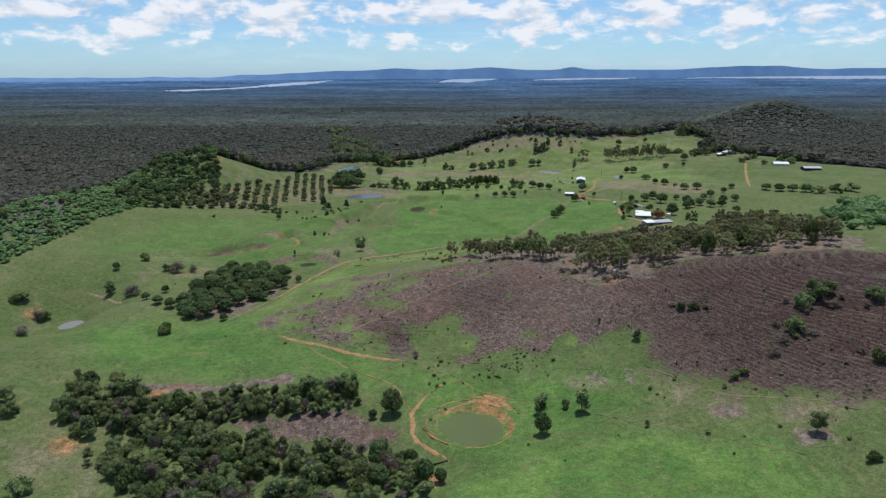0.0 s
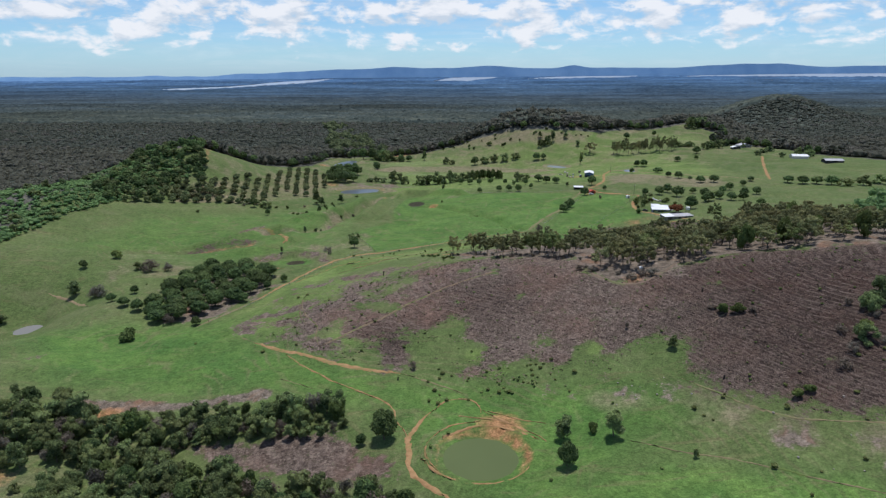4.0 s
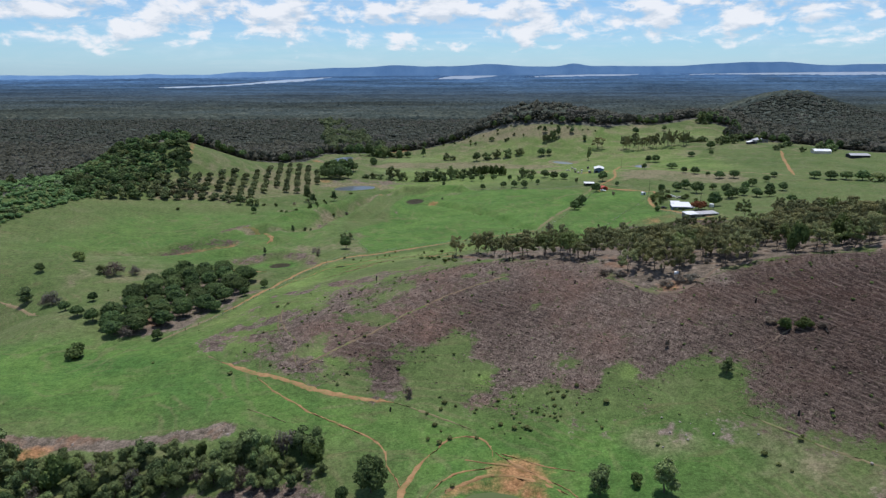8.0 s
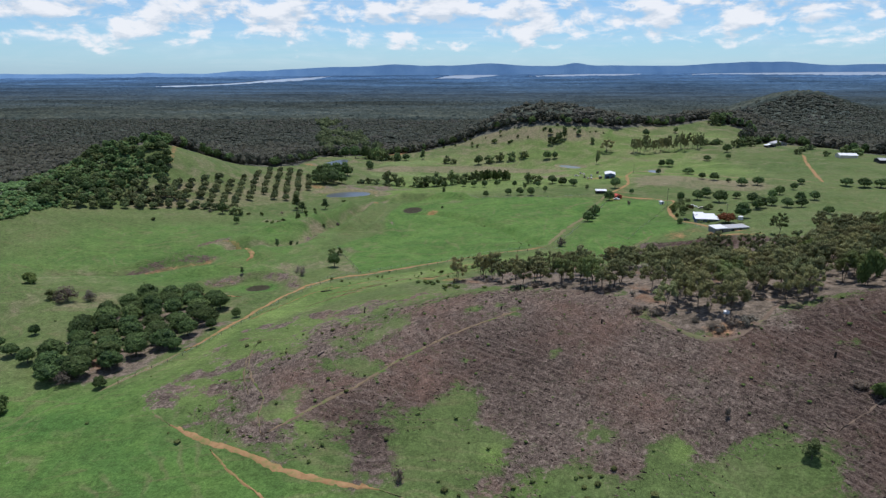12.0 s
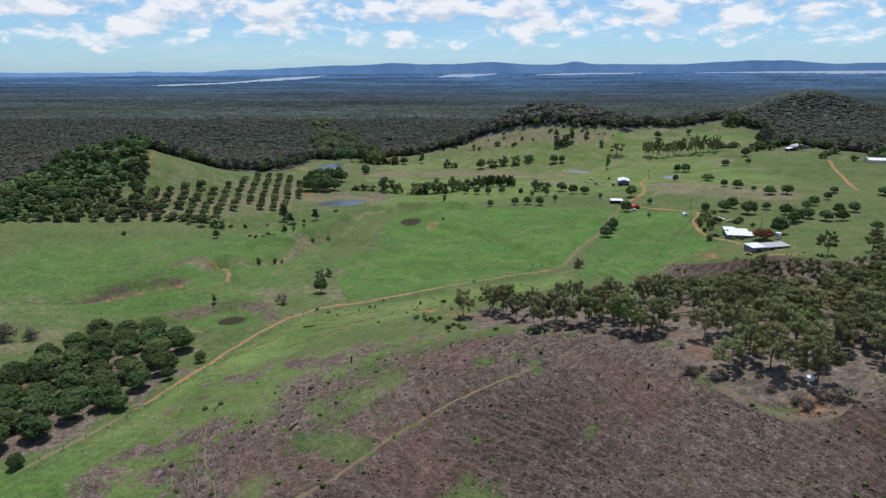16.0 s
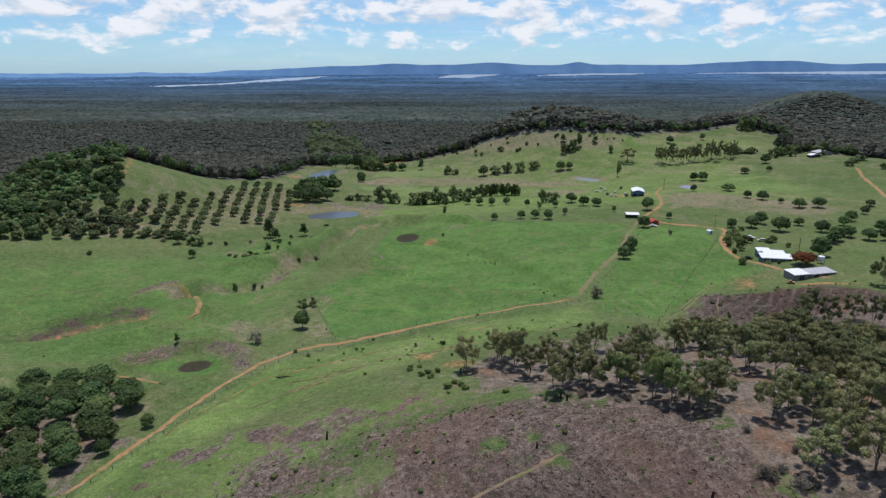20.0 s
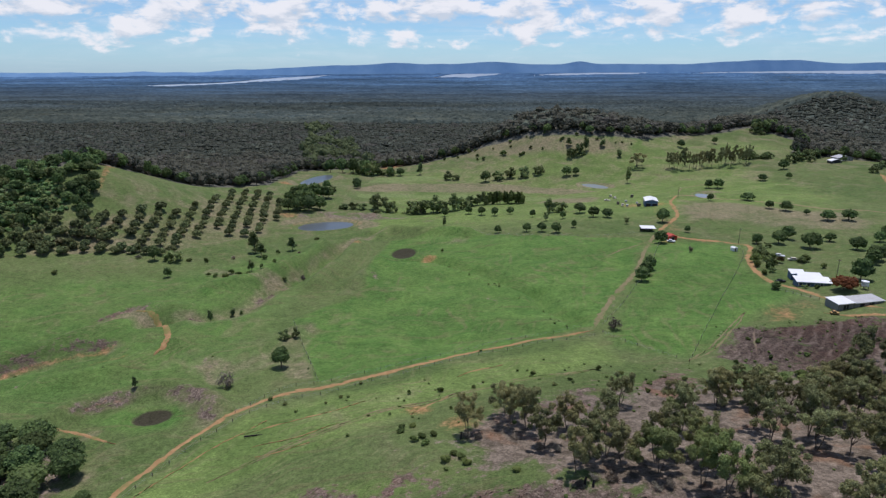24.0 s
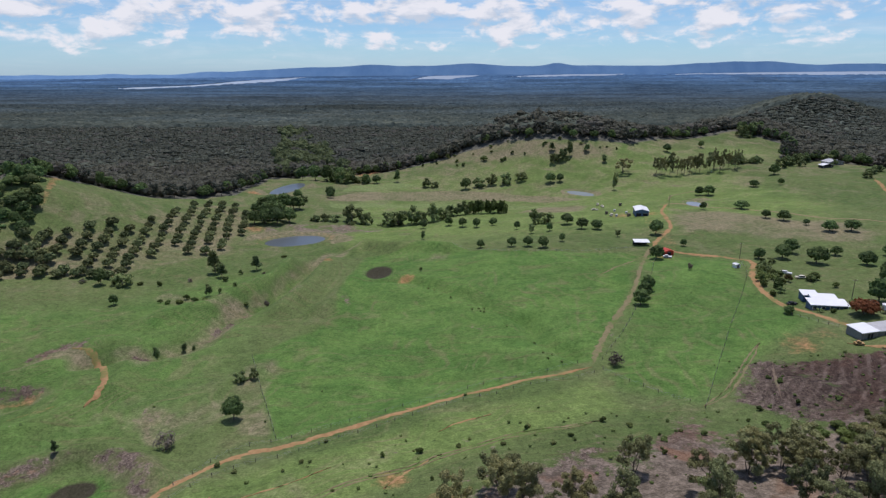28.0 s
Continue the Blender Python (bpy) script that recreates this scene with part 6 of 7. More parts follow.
rs = np.random.RandomState(71)
for x, y in scatter(-20, 112, 384, 424, 9.0, rs, lambda x, y: rs.rand(len(x)) < 0.26).tolist() + scatter(100, 180, 412, 452, 11.0, rs, lambda x, y: rs.rand(len(x)) < 0.4).tolist():
    plant("bush", x, y, rs.uniform(1.4, 3.0), rs.uniform(0.9, 2.0), rs, "small green shrub on the bare slope", "shrubs on the bare slope")
for x, y in scatter(0, 200, 890, 960, 15.0, rs, lambda x, y: (inside(RIDGE_SLOPE, x, y) > -4) & (rs.rand(len(x)) < 0.6)).tolist():
    plant("bush", x, y, rs.uniform(2.5, 6), rs.uniform(1.8, 5), rs, "dark shrub on the dry ridge slope", "shrubs on the ridge slope")
for x, y in [(-112, 545), (-106, 548), (-100, 552), (-128, 549), (-118, 556), (-95, 560), (-88, 552), (-126, 583), (-108, 585), (-120, 606), (-104, 600), (-90, 596), (-84, 622), (-178, 574), (-164, 579), (-140, 577), (-150, 578)]:
    plant("bush" if rs.rand() < 0.7 else "grey", x, y, rs.uniform(2.5, 5), rs.uniform(1.6, 3.6), rs, "low dark shrub along the orchard gully", "shrubs along the orchard gully")
for x, y in [(139, 236), (154, 229), (160, 234), (126, 211), (137, 212), (142, 226), (128, 221), (120, 205), (165, 226), (99, 250), (110, 242), (146, 199)]:
    plant("grey", x, y, rs.uniform(4, 7), rs.uniform(2.2, 4), rs, "grey burnt scrub on the stubble slope", "burnt scrub on the stubble")
for x, y in [(92, 392), (104, 387), (113, 394), (121, 401), (129, 409), (98, 379), (84, 383), (76, 388)]:
    plant("gum", x, y, rs.uniform(9, 12), rs.uniform(9.5, 12), rs, group="gum grove on the knoll")
for x, y in [(108, 401), (112, 403), (116, 405), (104, 405), (111, 408)]:
    plant("bush", x, y, rs.uniform(4, 6), rs.uniform(2.5, 4), rs, "bright green leafy bush below the gum grove", "bushes below the gum grove")
# ---- buildings ----
def part(name, bm, material, parent, label=""):
    me = bpy.data.meshes.new(name)
    bm.to_mesh(me)
    bm.free()
    me.materials.append(material)
    ob = new(name, me)
    ob.parent = parent
    return tagged(ob, label)


def box(x0, x1, y0, y1, z0, z1, bm=None, bevel=0.0):
    bm = bm or bmesh.new()
    made = bmesh.ops.create_cube(bm, size=1.0, matrix=Matrix.LocRotScale(((x0 + x1) / 2, (y0 + y1) / 2, (z0 + z1) / 2), None, (x1 - x0, y1 - y0, z1 - z0)))
    if bevel:
        es = list({e for v in made["verts"] for e in v.link_edges})
        bmesh.ops.bevel(bm, geom=es, offset=bevel, segments=2, affect="EDGES")
    return bm


def tube(r, z0, z1, x=0.0, y=0.0, n=16, r2=None, bm=None):
    bm = bm or bmesh.new()
    bmesh.ops.create_cone(bm, cap_ends=True, segments=n, radius1=r, radius2=r if r2 is None else r2, depth=z1 - z0, matrix=Matrix.Translation((x, y, (z0 + z1) / 2)))
    return bm


def slab(points, thick):
    """A sloping ribbed roof sheet: four corners, the ribs running from the first side to the third, thickness downwards."""
    bm = bmesh.new()
    a, b, c, d = (Vector(p) for p in points)
    n = max(2, int((b - a).length / 0.9))
    near_row, far_row = [], []
    for i in range(n):
        for f, h in ((0.0, 0.0), (0.38, 0.0), (0.46, 0.06), (0.54, 0.06), (0.62, 0.0)):
            u = (i + f) / n
            near_row.append(bm.verts.new(a.lerp(b, u) + Vector((0, 0, h))))
            far_row.append(bm.verts.new(d.lerp(c, u) + Vector((0, 0, h))))
    near_row.append(bm.verts.new(b))
    far_row.append(bm.verts.new(c))
    for i in range(len(near_row) - 1):
        bm.faces.new((near_row[i], near_row[i + 1], far_row[i + 1], far_row[i]))
    drop = Vector((0, 0, thick))
    la, lb, lc, ld = (bm.verts.new(p - drop) for p in (a, b, c, d))
    bm.faces.new((la, ld, lc, lb))
    bm.faces.new([*near_row[::-1], la, lb][::1])
    bm.faces.new([*far_row, lc, ld])
    bm.faces.new((near_row[0], far_row[0], ld, la))
    bm.faces.new((near_row[-1], lb, lc, far_row[-1]))
    bmesh.ops.recalc_face_normals(bm, faces=bm.faces[:])
    return bm


def thing(name, label, cat, x, y, turn=0.0, z=None, group=""):
    ob = new(name)
    ob.matrix_basis = pose(x, y, (gz(x, y) if z is None else z), 0, 0, turn)
    return tagged(ob, label, cat, group)


def footing(x, y, w, d):
    return min(gz(x + sx * w / 2, y + sy * d / 2) for sx in (-1, 1) for sy in (-1, 1))


def window(parent, x, y, z, w, h, axis="y", face=-1):
    """A window on a wall whose outside faces -y (or +-x)."""
    dx, dy = (w / 2, 0.05) if axis == "y" else (0.05, w / 2)
    win = part("window", box(x - dx, x + dx, y - dy, y + dy, z, z + h), M_GLASS, parent)
    for s in (-1, 1):
        if axis == "y":
            part("frame", box(x + s * w / 2 - 0.05, x + s * w / 2 + 0.05, y - 0.09, y + 0.09, z - 0.05, z + h + 0.05), M_CREAM, win)
        else:
            part("frame", box(x - 0.09, x + 0.09, y + s * w / 2 - 0.05, y + s * w / 2 + 0.05, z - 0.05, z + h + 0.05), M_CREAM, win)
    part("sill", box(x - dx - 0.08, x + dx + 0.08, y - dy - 0.06, y + dy + 0.06, z - 0.1, z), M_CREAM, win)


def gable_building(name, label, x, y, turn, w, d, h, pitch, wall_mat, roof_mat, over=0.4, doors=(), windows=(), cat="building"):
    """Gable roof with its ridge along local y; front towards -y."""
    base = footing(x, y, w, d)
    ob = thing(name, label, cat, x, y, turn, base)
    rise = w / 2 * math.tan(radians(pitch))
    t = 0.15
    part("wall", box(-w / 2, -w / 2 + t, -d / 2, d / 2, -0.4, h), wall_mat, ob)
    part("wall", box(w / 2 - t, w / 2, -d / 2, d / 2, -0.4, h), wall_mat, ob)
    for s in (-1, 1):
        bm = bmesh.new()
        ya, yb = (s * d / 2, s * (d / 2 - t))
        prof = [(-w / 2 + t, -0.4), (w / 2 - t, -0.4), (w / 2 - t, h), (0, h + rise - 0.06), (-w / 2 + t, h)]
        f0 = [bm.verts.new((px, ya, pz)) for px, pz in prof]
        f1 = [bm.verts.new((px, yb, pz)) for px, pz in prof]
        bm.faces.new(f0)
        bm.faces.new(f1[::-1])
        for i in range(5):
            bm.faces.new((f0[i], f1[i], f1[(i + 1) % 5], f0[(i + 1) % 5]))
        bmesh.ops.recalc_face_normals(bm, faces=bm.faces[:])
        part("end_wall", bm, wall_mat, ob)
    for s in (-1, 1):
        e = s * (w / 2 + over)
        ze = h - over * math.tan(radians(pitch))
        part("roof", slab([(e, -d / 2 - over, ze + 0.1), (e, d / 2 + over, ze + 0.1), (0, d / 2 + over, h + rise + 0.1), (0, -d / 2 - over, h + rise + 0.1)], 0.1), roof_mat, ob)
        part("gutter", box(e - 0.08, e + 0.08, -d / 2 - over, d / 2 + over, ze - 0.1, ze + 0.02), M_STEEL, ob)
    part("ridge_cap", box(-0.18, 0.18, -d / 2 - over, d / 2 + over, h + rise + 0.05, h + rise + 0.2), roof_mat, ob)
    for dx, dw, dh in doors:
        dr = part("door", box(dx - dw / 2, dx + dw / 2, -d / 2 - 0.06, -d / 2 + 0.02, 0, dh), M_DARK, ob)
        part("door_frame", box(dx - dw / 2 - 0.1, dx + dw / 2 + 0.1, -d / 2 - 0.05, -d / 2 + 0.03, dh, dh + 0.12), M_STEEL, dr)
    for wx, wz, ww, wh in windows:
        window(ob, wx, -d / 2 - 0.02, wz, ww, wh)
    return ob


def skillion(parent, x0, x1, y0, y1, h0, h1, wall_mat, roof_mat, over=0.5, name="wing"):
    """A block with a single-pitch roof: height h0 at y0, h1 at y1; walls, roof, fascia."""
    t = 0.15
    part("wall", box(x0, x1, y0, y0 + t, -0.5, h0), wall_mat, parent)
    part("wall", box(x0, x1, y1 - t, y1, -0.5, h1), wall_mat, parent)
    for xa in (x0, x1 - t):
        bm = bmesh.new()
        lo = [bm.verts.new((xx, yy, zz)) for xx in (xa, xa + t) for yy, zz in ((y0 + t, -0.5), (y1 - t, -0.5), (y1 - t, h1), (y0 + t, h0))]
        bm.faces.new(lo[:4])
        bm.faces.new(lo[4:][::-1])
        for i in range(4):
            j = (i + 1) % 4
            bm.faces.new((lo[i], lo[4 + i], lo[4 + j], lo[j]))
        bmesh.ops.recalc_face_normals(bm, faces=bm.faces[:])
        part("side_wall", bm, wall_mat, parent)
    sl = (h1 - h0) / (y1 - y0)
    part("roof", slab([(x0 - over, y0 - over, h0 - sl * over + 0.14), (x1 + over, y0 - over, h0 - sl * over + 0.14), (x1 + over, y1 + over, h1 + sl * over + 0.14), (x0 - over, y1 + over, h1 + sl * over + 0.14)], 0.12), roof_mat, parent)
    part("fascia", box(x0 - over, x1 + over, y0 - over - 0.06, y0 - over, h0 - sl * over - 0.12, h0 - sl * over + 0.12), M_WHITE, parent)


def farmhouse(x, y, turn):
    ob = thing("farmhouse", "blue-walled farmhouse with white skillion roofs", "house", x, y, turn, footing(x, y, 14, 14) + 0.2)
    skillion(ob, -7, 7, -6, -0.8, 2.9, 3.6, M_BLUE, M_WHITE, 0.6)
    skillion(ob, -4.6, 5.4, -0.5, 4.2, 3.4, 4.1, M_BLUE, M_WHITE, 0.3)
    skillion(ob, -6, 0, 5.0, 9.4, 3.0, 3.7, M_BLUE, M_WHITE, 0.3)
    for wx in (-5.6, -2.4, 3.4, 6.0):
        window(ob, wx, -6.02, 1.0, 1.5, 1.1)
    door = part("door", box(0.1, 1.1, -6.08, -5.98, 0, 2.1), M_DARK, ob)
    part("handle", box(0.9, 0.98, -6.16, -6.08, 1.0, 1.1), M_STEEL, door)
    for px in (-6.8, -3.4, 0, 3.4, 6.8):
        part("verandah_post", box(px - 0.06, px + 0.06, -6.75, -6.63, -0.4, 2.65), M_WHITE, ob)
    return ob


def long_shed(x, y, turn):
    ob = thing("long_shed", "long low grey steel shed with pale roof", "shed", x, y, turn, footing(x, y, 22, 6.5))
    skillion(ob, -11, -3.2, -3.2, 3.2, 2.9, 3.5, M_GREYWALL, M_WHITE, 0.25)
    skillion(ob, -2.9, 11.5, -3.2, 3.2, 2.7, 3.1, M_GREYWALL, M_ROOFGREY, 0.25)
    for px in np.arange(-10, 11, 3.0):
        part("bay_post", box(px - 0.08, px + 0.08, -3.32, -3.2, -0.3, 2.6), M_STEEL, ob)
    for px in (-7.0, 1.0, 5.5):
        part("door", box(px - 1.2, px + 1.2, -3.28, -3.18, 0, 2.3), M_DARK, ob)
    return ob


def open_shelter(name, label, x, y, turn, w, d, h, roof_mat):
    ob = thing(name, label, "shelter", x, y, turn, footing(x, y, w, d))
    for px in (-w / 2 + 0.1, 0, w / 2 - 0.1):
        for py in (-d / 2 + 0.1, d / 2 - 0.1):
            part("post", box(px - 0.07, px + 0.07, py - 0.07, py + 0.07, -0.4, h), M_TIMBER, ob)
    # dark panel at the back stands in for the shade under the roof
    part("shade_panel", box(-w / 2, w / 2, d / 2 - 0.04, d / 2 + 0.04, -0.3, h), M_DARK, ob)
    part("roof", slab([(-w / 2 - 0.4, -d / 2 - 0.4, h + 0.12), (w / 2 + 0.4, -d / 2 - 0.4, h + 0.12), (w / 2 + 0.4, d / 2 + 0.4, h + 0.6), (-w / 2 - 0.4, d / 2 + 0.4, h + 0.6)], 0.1), roof_mat, ob)
    return ob


def vehicle(name, label, x, y, turn, paint, length=4.6):
    ob = thing(name, label, "vehicle", x, y, turn)
    part("body", box(-0.88, 0.88, -length / 2, length / 2, 0.45, 1.0, bevel=0.12), paint, ob)
    part("cab", box(-0.78, 0.78, -length * 0.12, length * 0.28, 1.0, 1.65, bevel=0.18), paint, ob)
    part("windscreen", box(-0.7, 0.7, length * 0.27, length * 0.3, 1.08, 1.5), M_GLASS, ob)
    for s in (-1, 1):
        part("side_window", box(s * 0.79 - 0.02, s * 0.79 + 0.02, -length * 0.08, length * 0.22, 1.1, 1.5), M_GLASS, ob)
        for py in (-length * 0.3, length * 0.3):
            bm = bmesh.new()
            bmesh.ops.create_cone(bm, cap_ends=True, segments=14, radius1=0.36, radius2=0.36, depth=0.24, matrix=pose(s * 0.8, py, 0.36, 0, 90, 0))
            w = part("wheel", bm, M_RUBBER, ob)
            bm = bmesh.new()
            bmesh.ops.create_cone(bm, cap_ends=True, segments=12, radius1=0.2, radius2=0.18, depth=0.06, matrix=pose(s * 0.93, py, 0.36, 0, 90, 0))
            part("rim", bm, M_STEEL, w)
    return ob


def tank(name, label, x, y, r, h, mat, stand=0.0):
    ob = thing(name, label, "water tank", x, y)
    if stand:
        for sx in (-1, 1):
            for sy in (-1, 1):
                part("leg", box(sx * r * 0.7 - 0.08, sx * r * 0.7 + 0.08, sy * r * 0.7 - 0.08, sy * r * 0.7 + 0.08, -0.3, stand), M_TIMBER, ob)
        part("platform", box(-r, r, -r, r, stand, stand + 0.12), M_TIMBER, ob)
    z = stand + (0.12 if stand else -0.1)
    part("shell", tube(r, z, z + h, n=24), mat, ob)
    part("lid", tube(r * 1.03, z + h, z + h + 0.35, n=24, r2=0.2), mat, ob)
    return ob


def power_pole(x, y, h=9.0, turn=0.0):
    ob = thing("power_pole", "dark timber power pole with a crossarm", "pole", x, y, turn)
    part("pole", tube(0.16, -0.5, h, n=10, r2=0.11), M_TIMBER, ob)
    arm = part("crossarm", box(-1.0, 1.0, -0.06, 0.06, h - 0.8, h - 0.66), M_TIMBER, ob)
    for px in (-0.85, 0.0, 0.85):
        part("insulator", tube(0.06, h - 0.66, h - 0.46, px, 0, 8), M_WHITE, arm)
    return ob


farmhouse(166.5, 501.5, -10)
long_shed(166.8, 470.0, 13)
gable_building("machine_shed", "blue steel machine shed with a white roof", 153.5, 688, -12, 8.8, 14.5, 5.0, 14, M_BLUE, M_WHITE, 0.4, [(-2.2, 3.2, 3.2), (2.2, 3.2, 3.2)], cat="shed")
open_shelter("field_shelter", "open timber shelter with a pale roof", 124.5, 603, -5, 8.0, 5.0, 2.6, M_WHITE)
gable_building("red_shed", "small shed with a bright red roof", 132.5, 585, 10, 5.5, 5.0, 2.4, 18, M_RED, M_RED, 0.3, [(0, 2.2, 2.0)], cat="shed")
gable_building("pump_house", "tiny white pump house in the paddock", 157, 556.5, 15, 2.6, 2.4, 1.9, 15, M_WHITE, M_WHITE, 0.25, [(0, 0.8, 1.7)], cat="shed")
vehicle("utility_truck", "white utility truck parked by the red shed", 131, 579.5, 70, M_WHITE)
vehicle("trailer_van", "white caravan parked in the garden", 175, 544, 60, M_WHITE, 5.5)
vehicle("trailer_van", "cream van parked behind the farmhouse", 178, 535, 75, M_CREAM, 6.5)
vehicle("parked_car", "dark car parked beside the farmhouse", 155.5, 505, 100, M_DARK)
vehicle("tractor_trailer", "ochre farm trailer beside the long shed", 153, 460, 80, M_OCHRE, 3.2)
tank("water_tank", "pale water tank on a timber stand", 180.5, 485, 1.5, 2.0, M_WHITE, 1.6)
for x, y in [(181, 505), (181, 707), (167, 573)]:
    power_pole(x, y)
gable_building("hill_house", "low farmhouse among trees at the forest edge", 379, 826, 5, 15, 10, 2.8, 15, M_GREYWALL, M_ROOFGREY, 0.5, [(0, 1.2, 2.0)], [(-4, 0.9, 1.6, 1.1), (4, 0.9, 1.6, 1.1)], "house")
gable_building("hill_house", "long white-roofed farm building on the hilltop", 360, 806, 5, 10, 6, 2.6, 15, M_DARK, M_WHITE, 0.5, [(0, 1.2, 2.0)], [(-4, 0.9, 1.6, 1.1), (4, 0.9, 1.6, 1.1)], "house")
gable_building("hill_house", "white-roofed house on the far paddock rise", 393, 724, 80, 11, 16, 3.0, 15, M_CREAM, M_WHITE, 0.5, [(0, 1.2, 2.0)], [(-3, 0.9, 1.6, 1.1), (3, 0.9, 1.6, 1.1)], "house")
gable_building("hill_house", "dark house with a grey roof on the rise", 411, 692, 85, 10, 18, 3.0, 15, M_DARK, M_ROOFGREY, 0.5, [(0, 1.2, 2.0)], [(-3, 0.9, 1.6, 1.1), (3, 0.9, 1.6, 1.1)], "house")
# yard clutter by the machine shed
rj = np.random.RandomState(8)
for x, y, k in [(139, 746, 0), (133, 701, 1), (134.5, 694, 0), (137, 690, 2), (153, 733, 1), (144, 685, 1), (146, 696, 2), (140, 736, 0), (141, 708, 2), (130, 722, 0)]:
    if k == 0:
        vehicle("old_truck", "old pale truck rusting in the farm yard", x, y, rj.uniform(0, 180), M_CREAM, 5.0)
    elif k == 1:
        ob = thing("crate_stack", "weathered timber crates stacked in the yard", "crates", x, y, rj.uniform(0, 90))
        for i in range(3):
            part("crate", box(-1.0 + 0.1 * i, 1.0 + 0.1 * i, -0.8, 0.8, -0.1 + 0.75 * i, 0.62 + 0.75 * i), M_TIMBER, ob)
    else:
        tank("steel_drum", "grey steel drum standing in the yard", x, y, 0.9, 1.4, M_ROOFGREY)
# garden round the farmhouse
for x, y, w, h in [(176, 571, 5, 4), (170, 553, 6, 5), (157, 533, 6, 5), (165, 539, 6, 4.5), (160, 524, 6, 4.5), (153.5, 516, 4, 3), (162, 543, 5, 4), (178, 562, 4, 3.5), (147.6, 494, 4.6, 4), (179, 530, 5, 4.5), (164, 528, 4, 3), (168, 547, 5, 4), (172, 560, 4, 4), (160, 538, 5, 4), (155, 527, 5, 4), (158, 518, 4, 3), (163, 533, 5, 4.5), (170, 540, 4, 3.5), (166, 551, 4, 4), (181.3, 531.8, 6, 4), (160, 493, 3, 2), (164, 491, 3, 2.2), (184, 520, 4, 3)]:
    plant("bush" if rng.rand() < 0.5 else "thicket", x, y, w, h, rng, "rounded garden shrub beside the farmhouse", "farmhouse garden shrubs")
plant("flame", 172, 485, 13.0, 6.3, rng)
plant("flame", 168, 530, 4.5, 3.6, rng, "small red-flowered garden tree")

tank("water_tank", "low white water tank among the gum trees", 86.1, 293.5, 0.9, 0.8, M_WHITE)

for x, y in [(-5, 370), (-12, 379), (-9, 383), (-8, 372), (2, 363), (5, 358), (16, 353), (0, 360), (-3, 375), (4, 361), (-6, 374)]:
    plant("bush", x, y, rng.uniform(2.0, 3.6), rng.uniform(1.0, 1.9), rng, "fresh green bush at the head of the stubble", "green bushes on the hill crest")
for x, y, w, h in [(-231, 315, 10, 7), (-233, 334, 9, 7), (-184, 342, 8, 6)]:
    plant("grey", x, y, w, h, rng)

# fallen logs and stumps
def log(x, y, length, turn, name="fallen_log", label="charred fallen log lying on the stubble"):
    ob = thing(name, label, "log", x, y, turn)
    v, f = limb((-length / 2, 0, 0.18), (length / 2, 0, 0.3), 0.28, 0.14, 8, (0, 0.15, 0))
    a = new("stem", raw_mesh("stem", v, f, M_DEADWOOD, True))
    a.parent = ob
    v, f = limb((length * 0.1, 0, 0.2), (length * 0.3, 0.9, 0.7), 0.12, 0.04, 6)
    a = new("branch", raw_mesh("branch", v, f, M_DEADWOOD, True))
    a.parent = ob


def stump(x, y, h):
    ob = thing("tree_stump", "charred standing tree stump on the hill", "stump", x, y)
    v, f = limb((0, 0, -0.2), (0.15, 0.1, h), 0.32, 0.2, 8)
    a = new("stem", raw_mesh("stem", v, f, M_DEADWOOD, True))
    a.parent = ob
    v, f = limb((0.1, 0.05, h * 0.6), (0.6, 0.2, h * 0.9), 0.1, 0.05, 6)
    a = new("branch", raw_mesh("branch", v, f, M_DEADWOOD, True))
    a.parent = ob


for x, y, h in [(-30.5, 336.3, 2.2), (29.5, 345, 1.8), (31, 344, 1.5), (4, 372, 2.0), (-16, 236.5, 1.2), (50, 300, 1.4), (20, 322, 1.2), (100, 262, 1.4), (88, 212, 1.3)]:
    stump(x, y, h)
for x, y, l, tn in [(1, 170, 7, 20), (-55, 388, 5, 10), (-40, 300, 3, 60), (110, 240, 3, 70)]:
    log(x, y, l, tn)

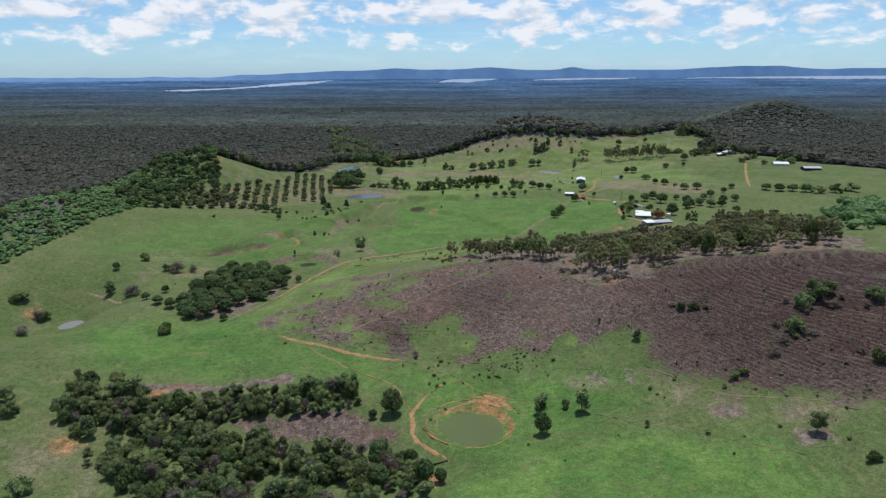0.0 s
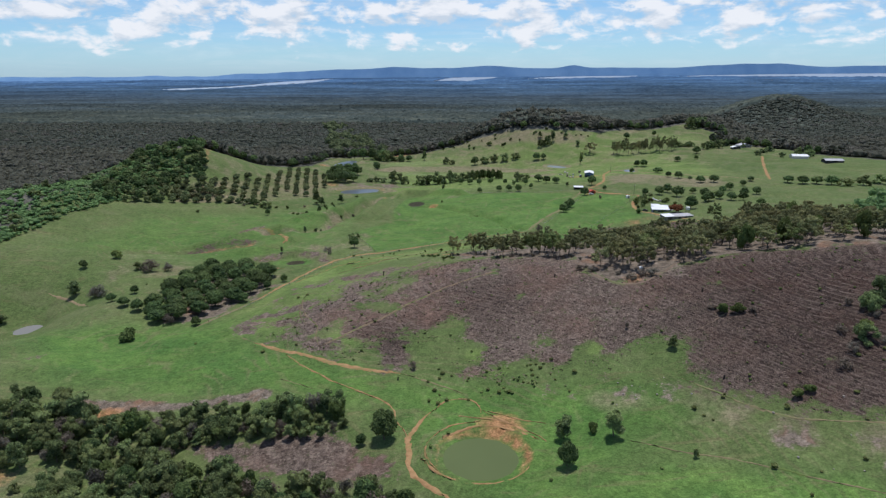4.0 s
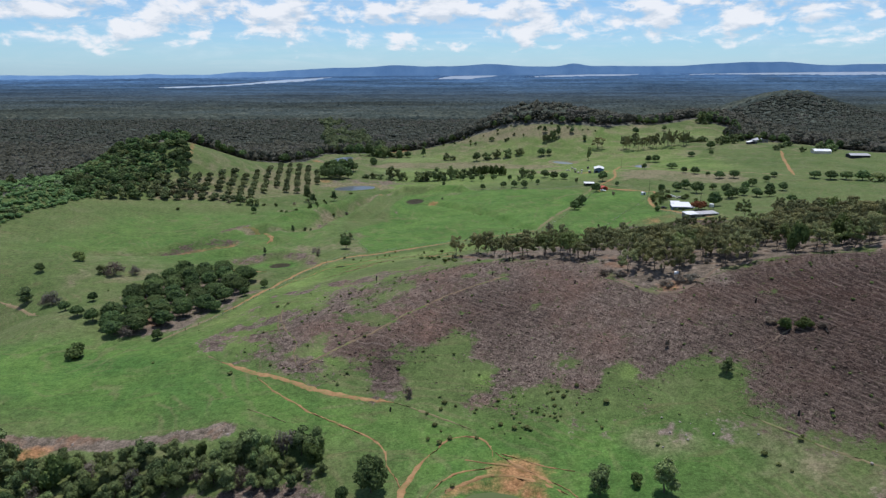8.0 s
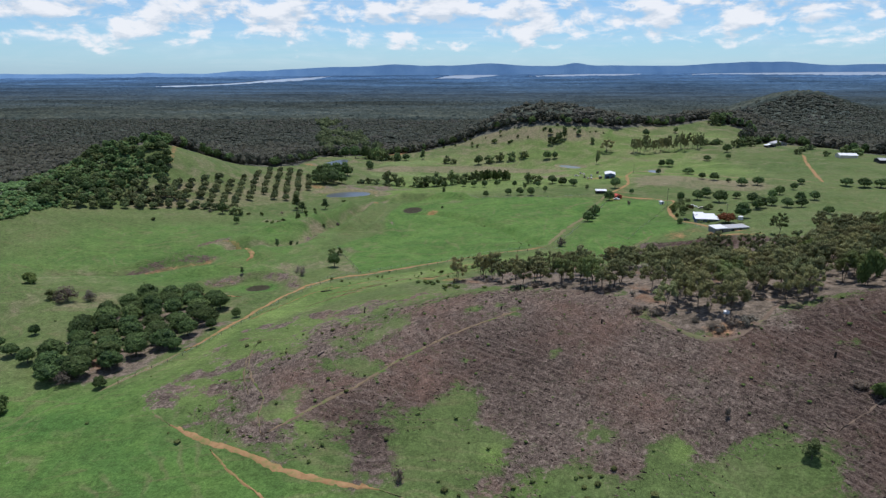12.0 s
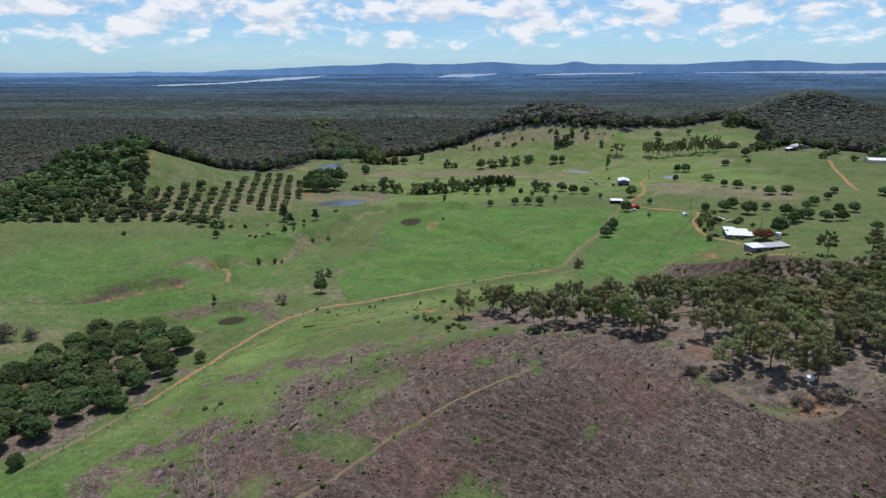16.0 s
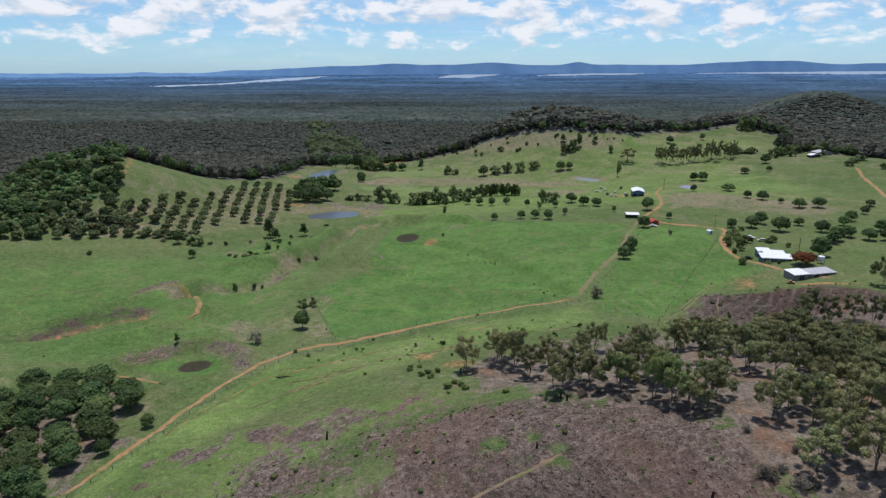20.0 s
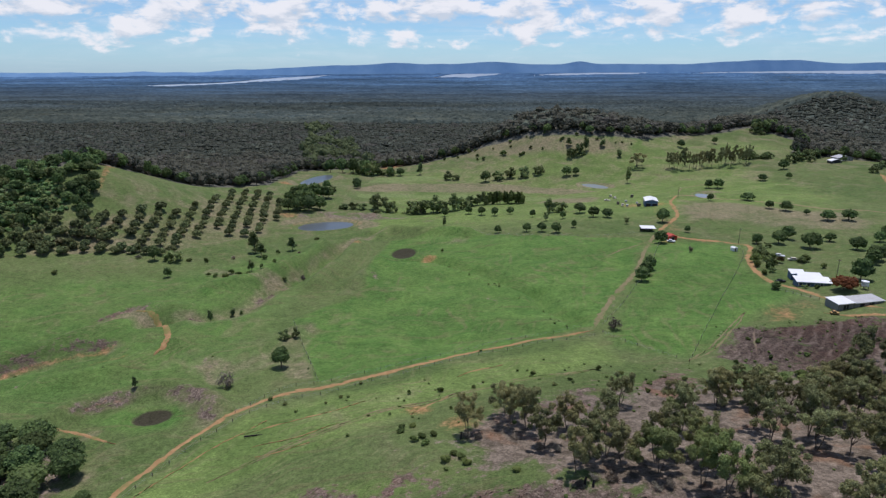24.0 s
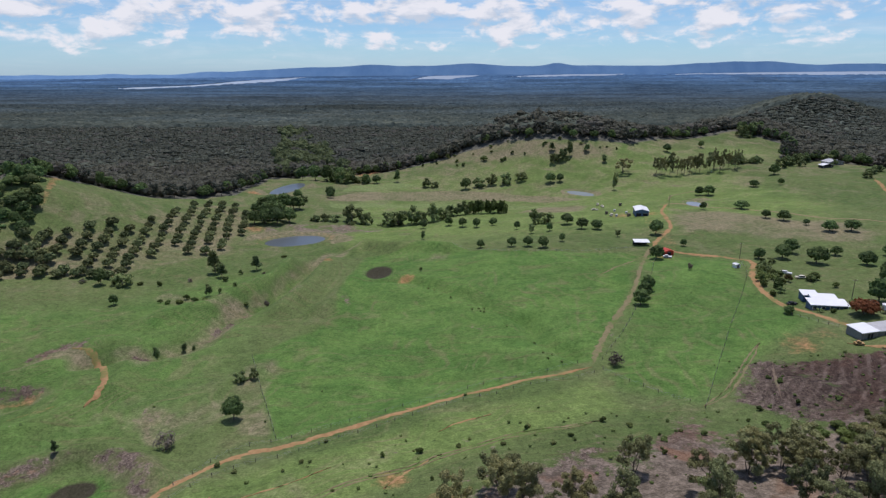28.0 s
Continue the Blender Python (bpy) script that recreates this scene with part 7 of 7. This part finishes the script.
# ---- fences ----
def fence(points, gap, label="timber post and wire paddock fence"):
    line = smooth_line(points, 1.0) if len(points) > 2 else np.array([np.linspace(a, b, 200) for a, b in zip(*points)]).T
    run = np.concatenate([[0], np.cumsum(np.hypot(*np.diff(line, axis=0).T))])
    s = np.arange(0, run[-1], gap)
    px, py = np.interp(s, run, line[:, 0]), np.interp(s, run, line[:, 1])
    pz = ground_z(px, py)
    ob = thing("fence", label, "fence", float(px[0]), float(py[0]))
    o = np.array(ob.matrix_basis.translation)
    post = None
    for x, y, z in zip(px, py, pz):
        if post is None:
            post = bpy.data.meshes.new("post")
            bm = tube(0.09, -0.3, 1.3, n=6)
            bm.to_mesh(post)
            bm.free()
            post.materials.append(M_TIMBER)
        p = new("post", post)
        p.parent = ob
        p.location = (x - o[0], y - o[1], z - o[2])
    for h in (0.45, 0.8, 1.15):
        axis = np.column_stack([px - o[0], py - o[1], pz + h - o[2]])
        ring = np.array([(0.0, 0.012), (0.010, -0.006), (-0.010, -0.006)])
        side = np.gradient(axis, axis=0)[:, [1, 0]] * (1, -1)
        side /= np.linalg.norm(side, axis=1)[:, None] + 1e-9
        v = np.concatenate([axis + np.column_stack([side * q, np.full(len(axis), r)]) for q, r in ring])
        m = len(axis)
        i = np.arange(m - 1)
        f = np.concatenate([np.column_stack([k * m + i, k * m + i + 1, (k + 1) % 3 * m + i + 1, (k + 1) % 3 * m + i]) for k in range(3)])
        w = new("wire", raw_mesh("wire", v, f, M_STEEL))
        w.parent = ob
    return ob


fence([(-68, 489), (-44, 426)], 5.5)
fence([(84, 427), (114, 476), (155, 542), (164, 566)], 5.5)
fence([(62, 458), (84, 427)], 5.5)
fence([(64, 466), (78, 488), (92, 512), (108, 542), (122, 574), (132, 592)], 5.5)
fence([(-108, 301), (-92, 326), (-83, 345), (-76, 373), (-66, 397), (-51, 413), (-39, 417), (-24, 425), (0, 437), (20, 446), (40, 451), (62, 457)], 6)
fence([(-66, 405), (-55, 421), (-42, 426), (-26, 433), (-2, 445), (18, 454), (40, 460), (56, 465)], 6)
fence([(146, 494), (150, 484), (158, 474)], 3.5)
fence([(4, 644), (49, 611), (90, 600), (121, 596)], 6)
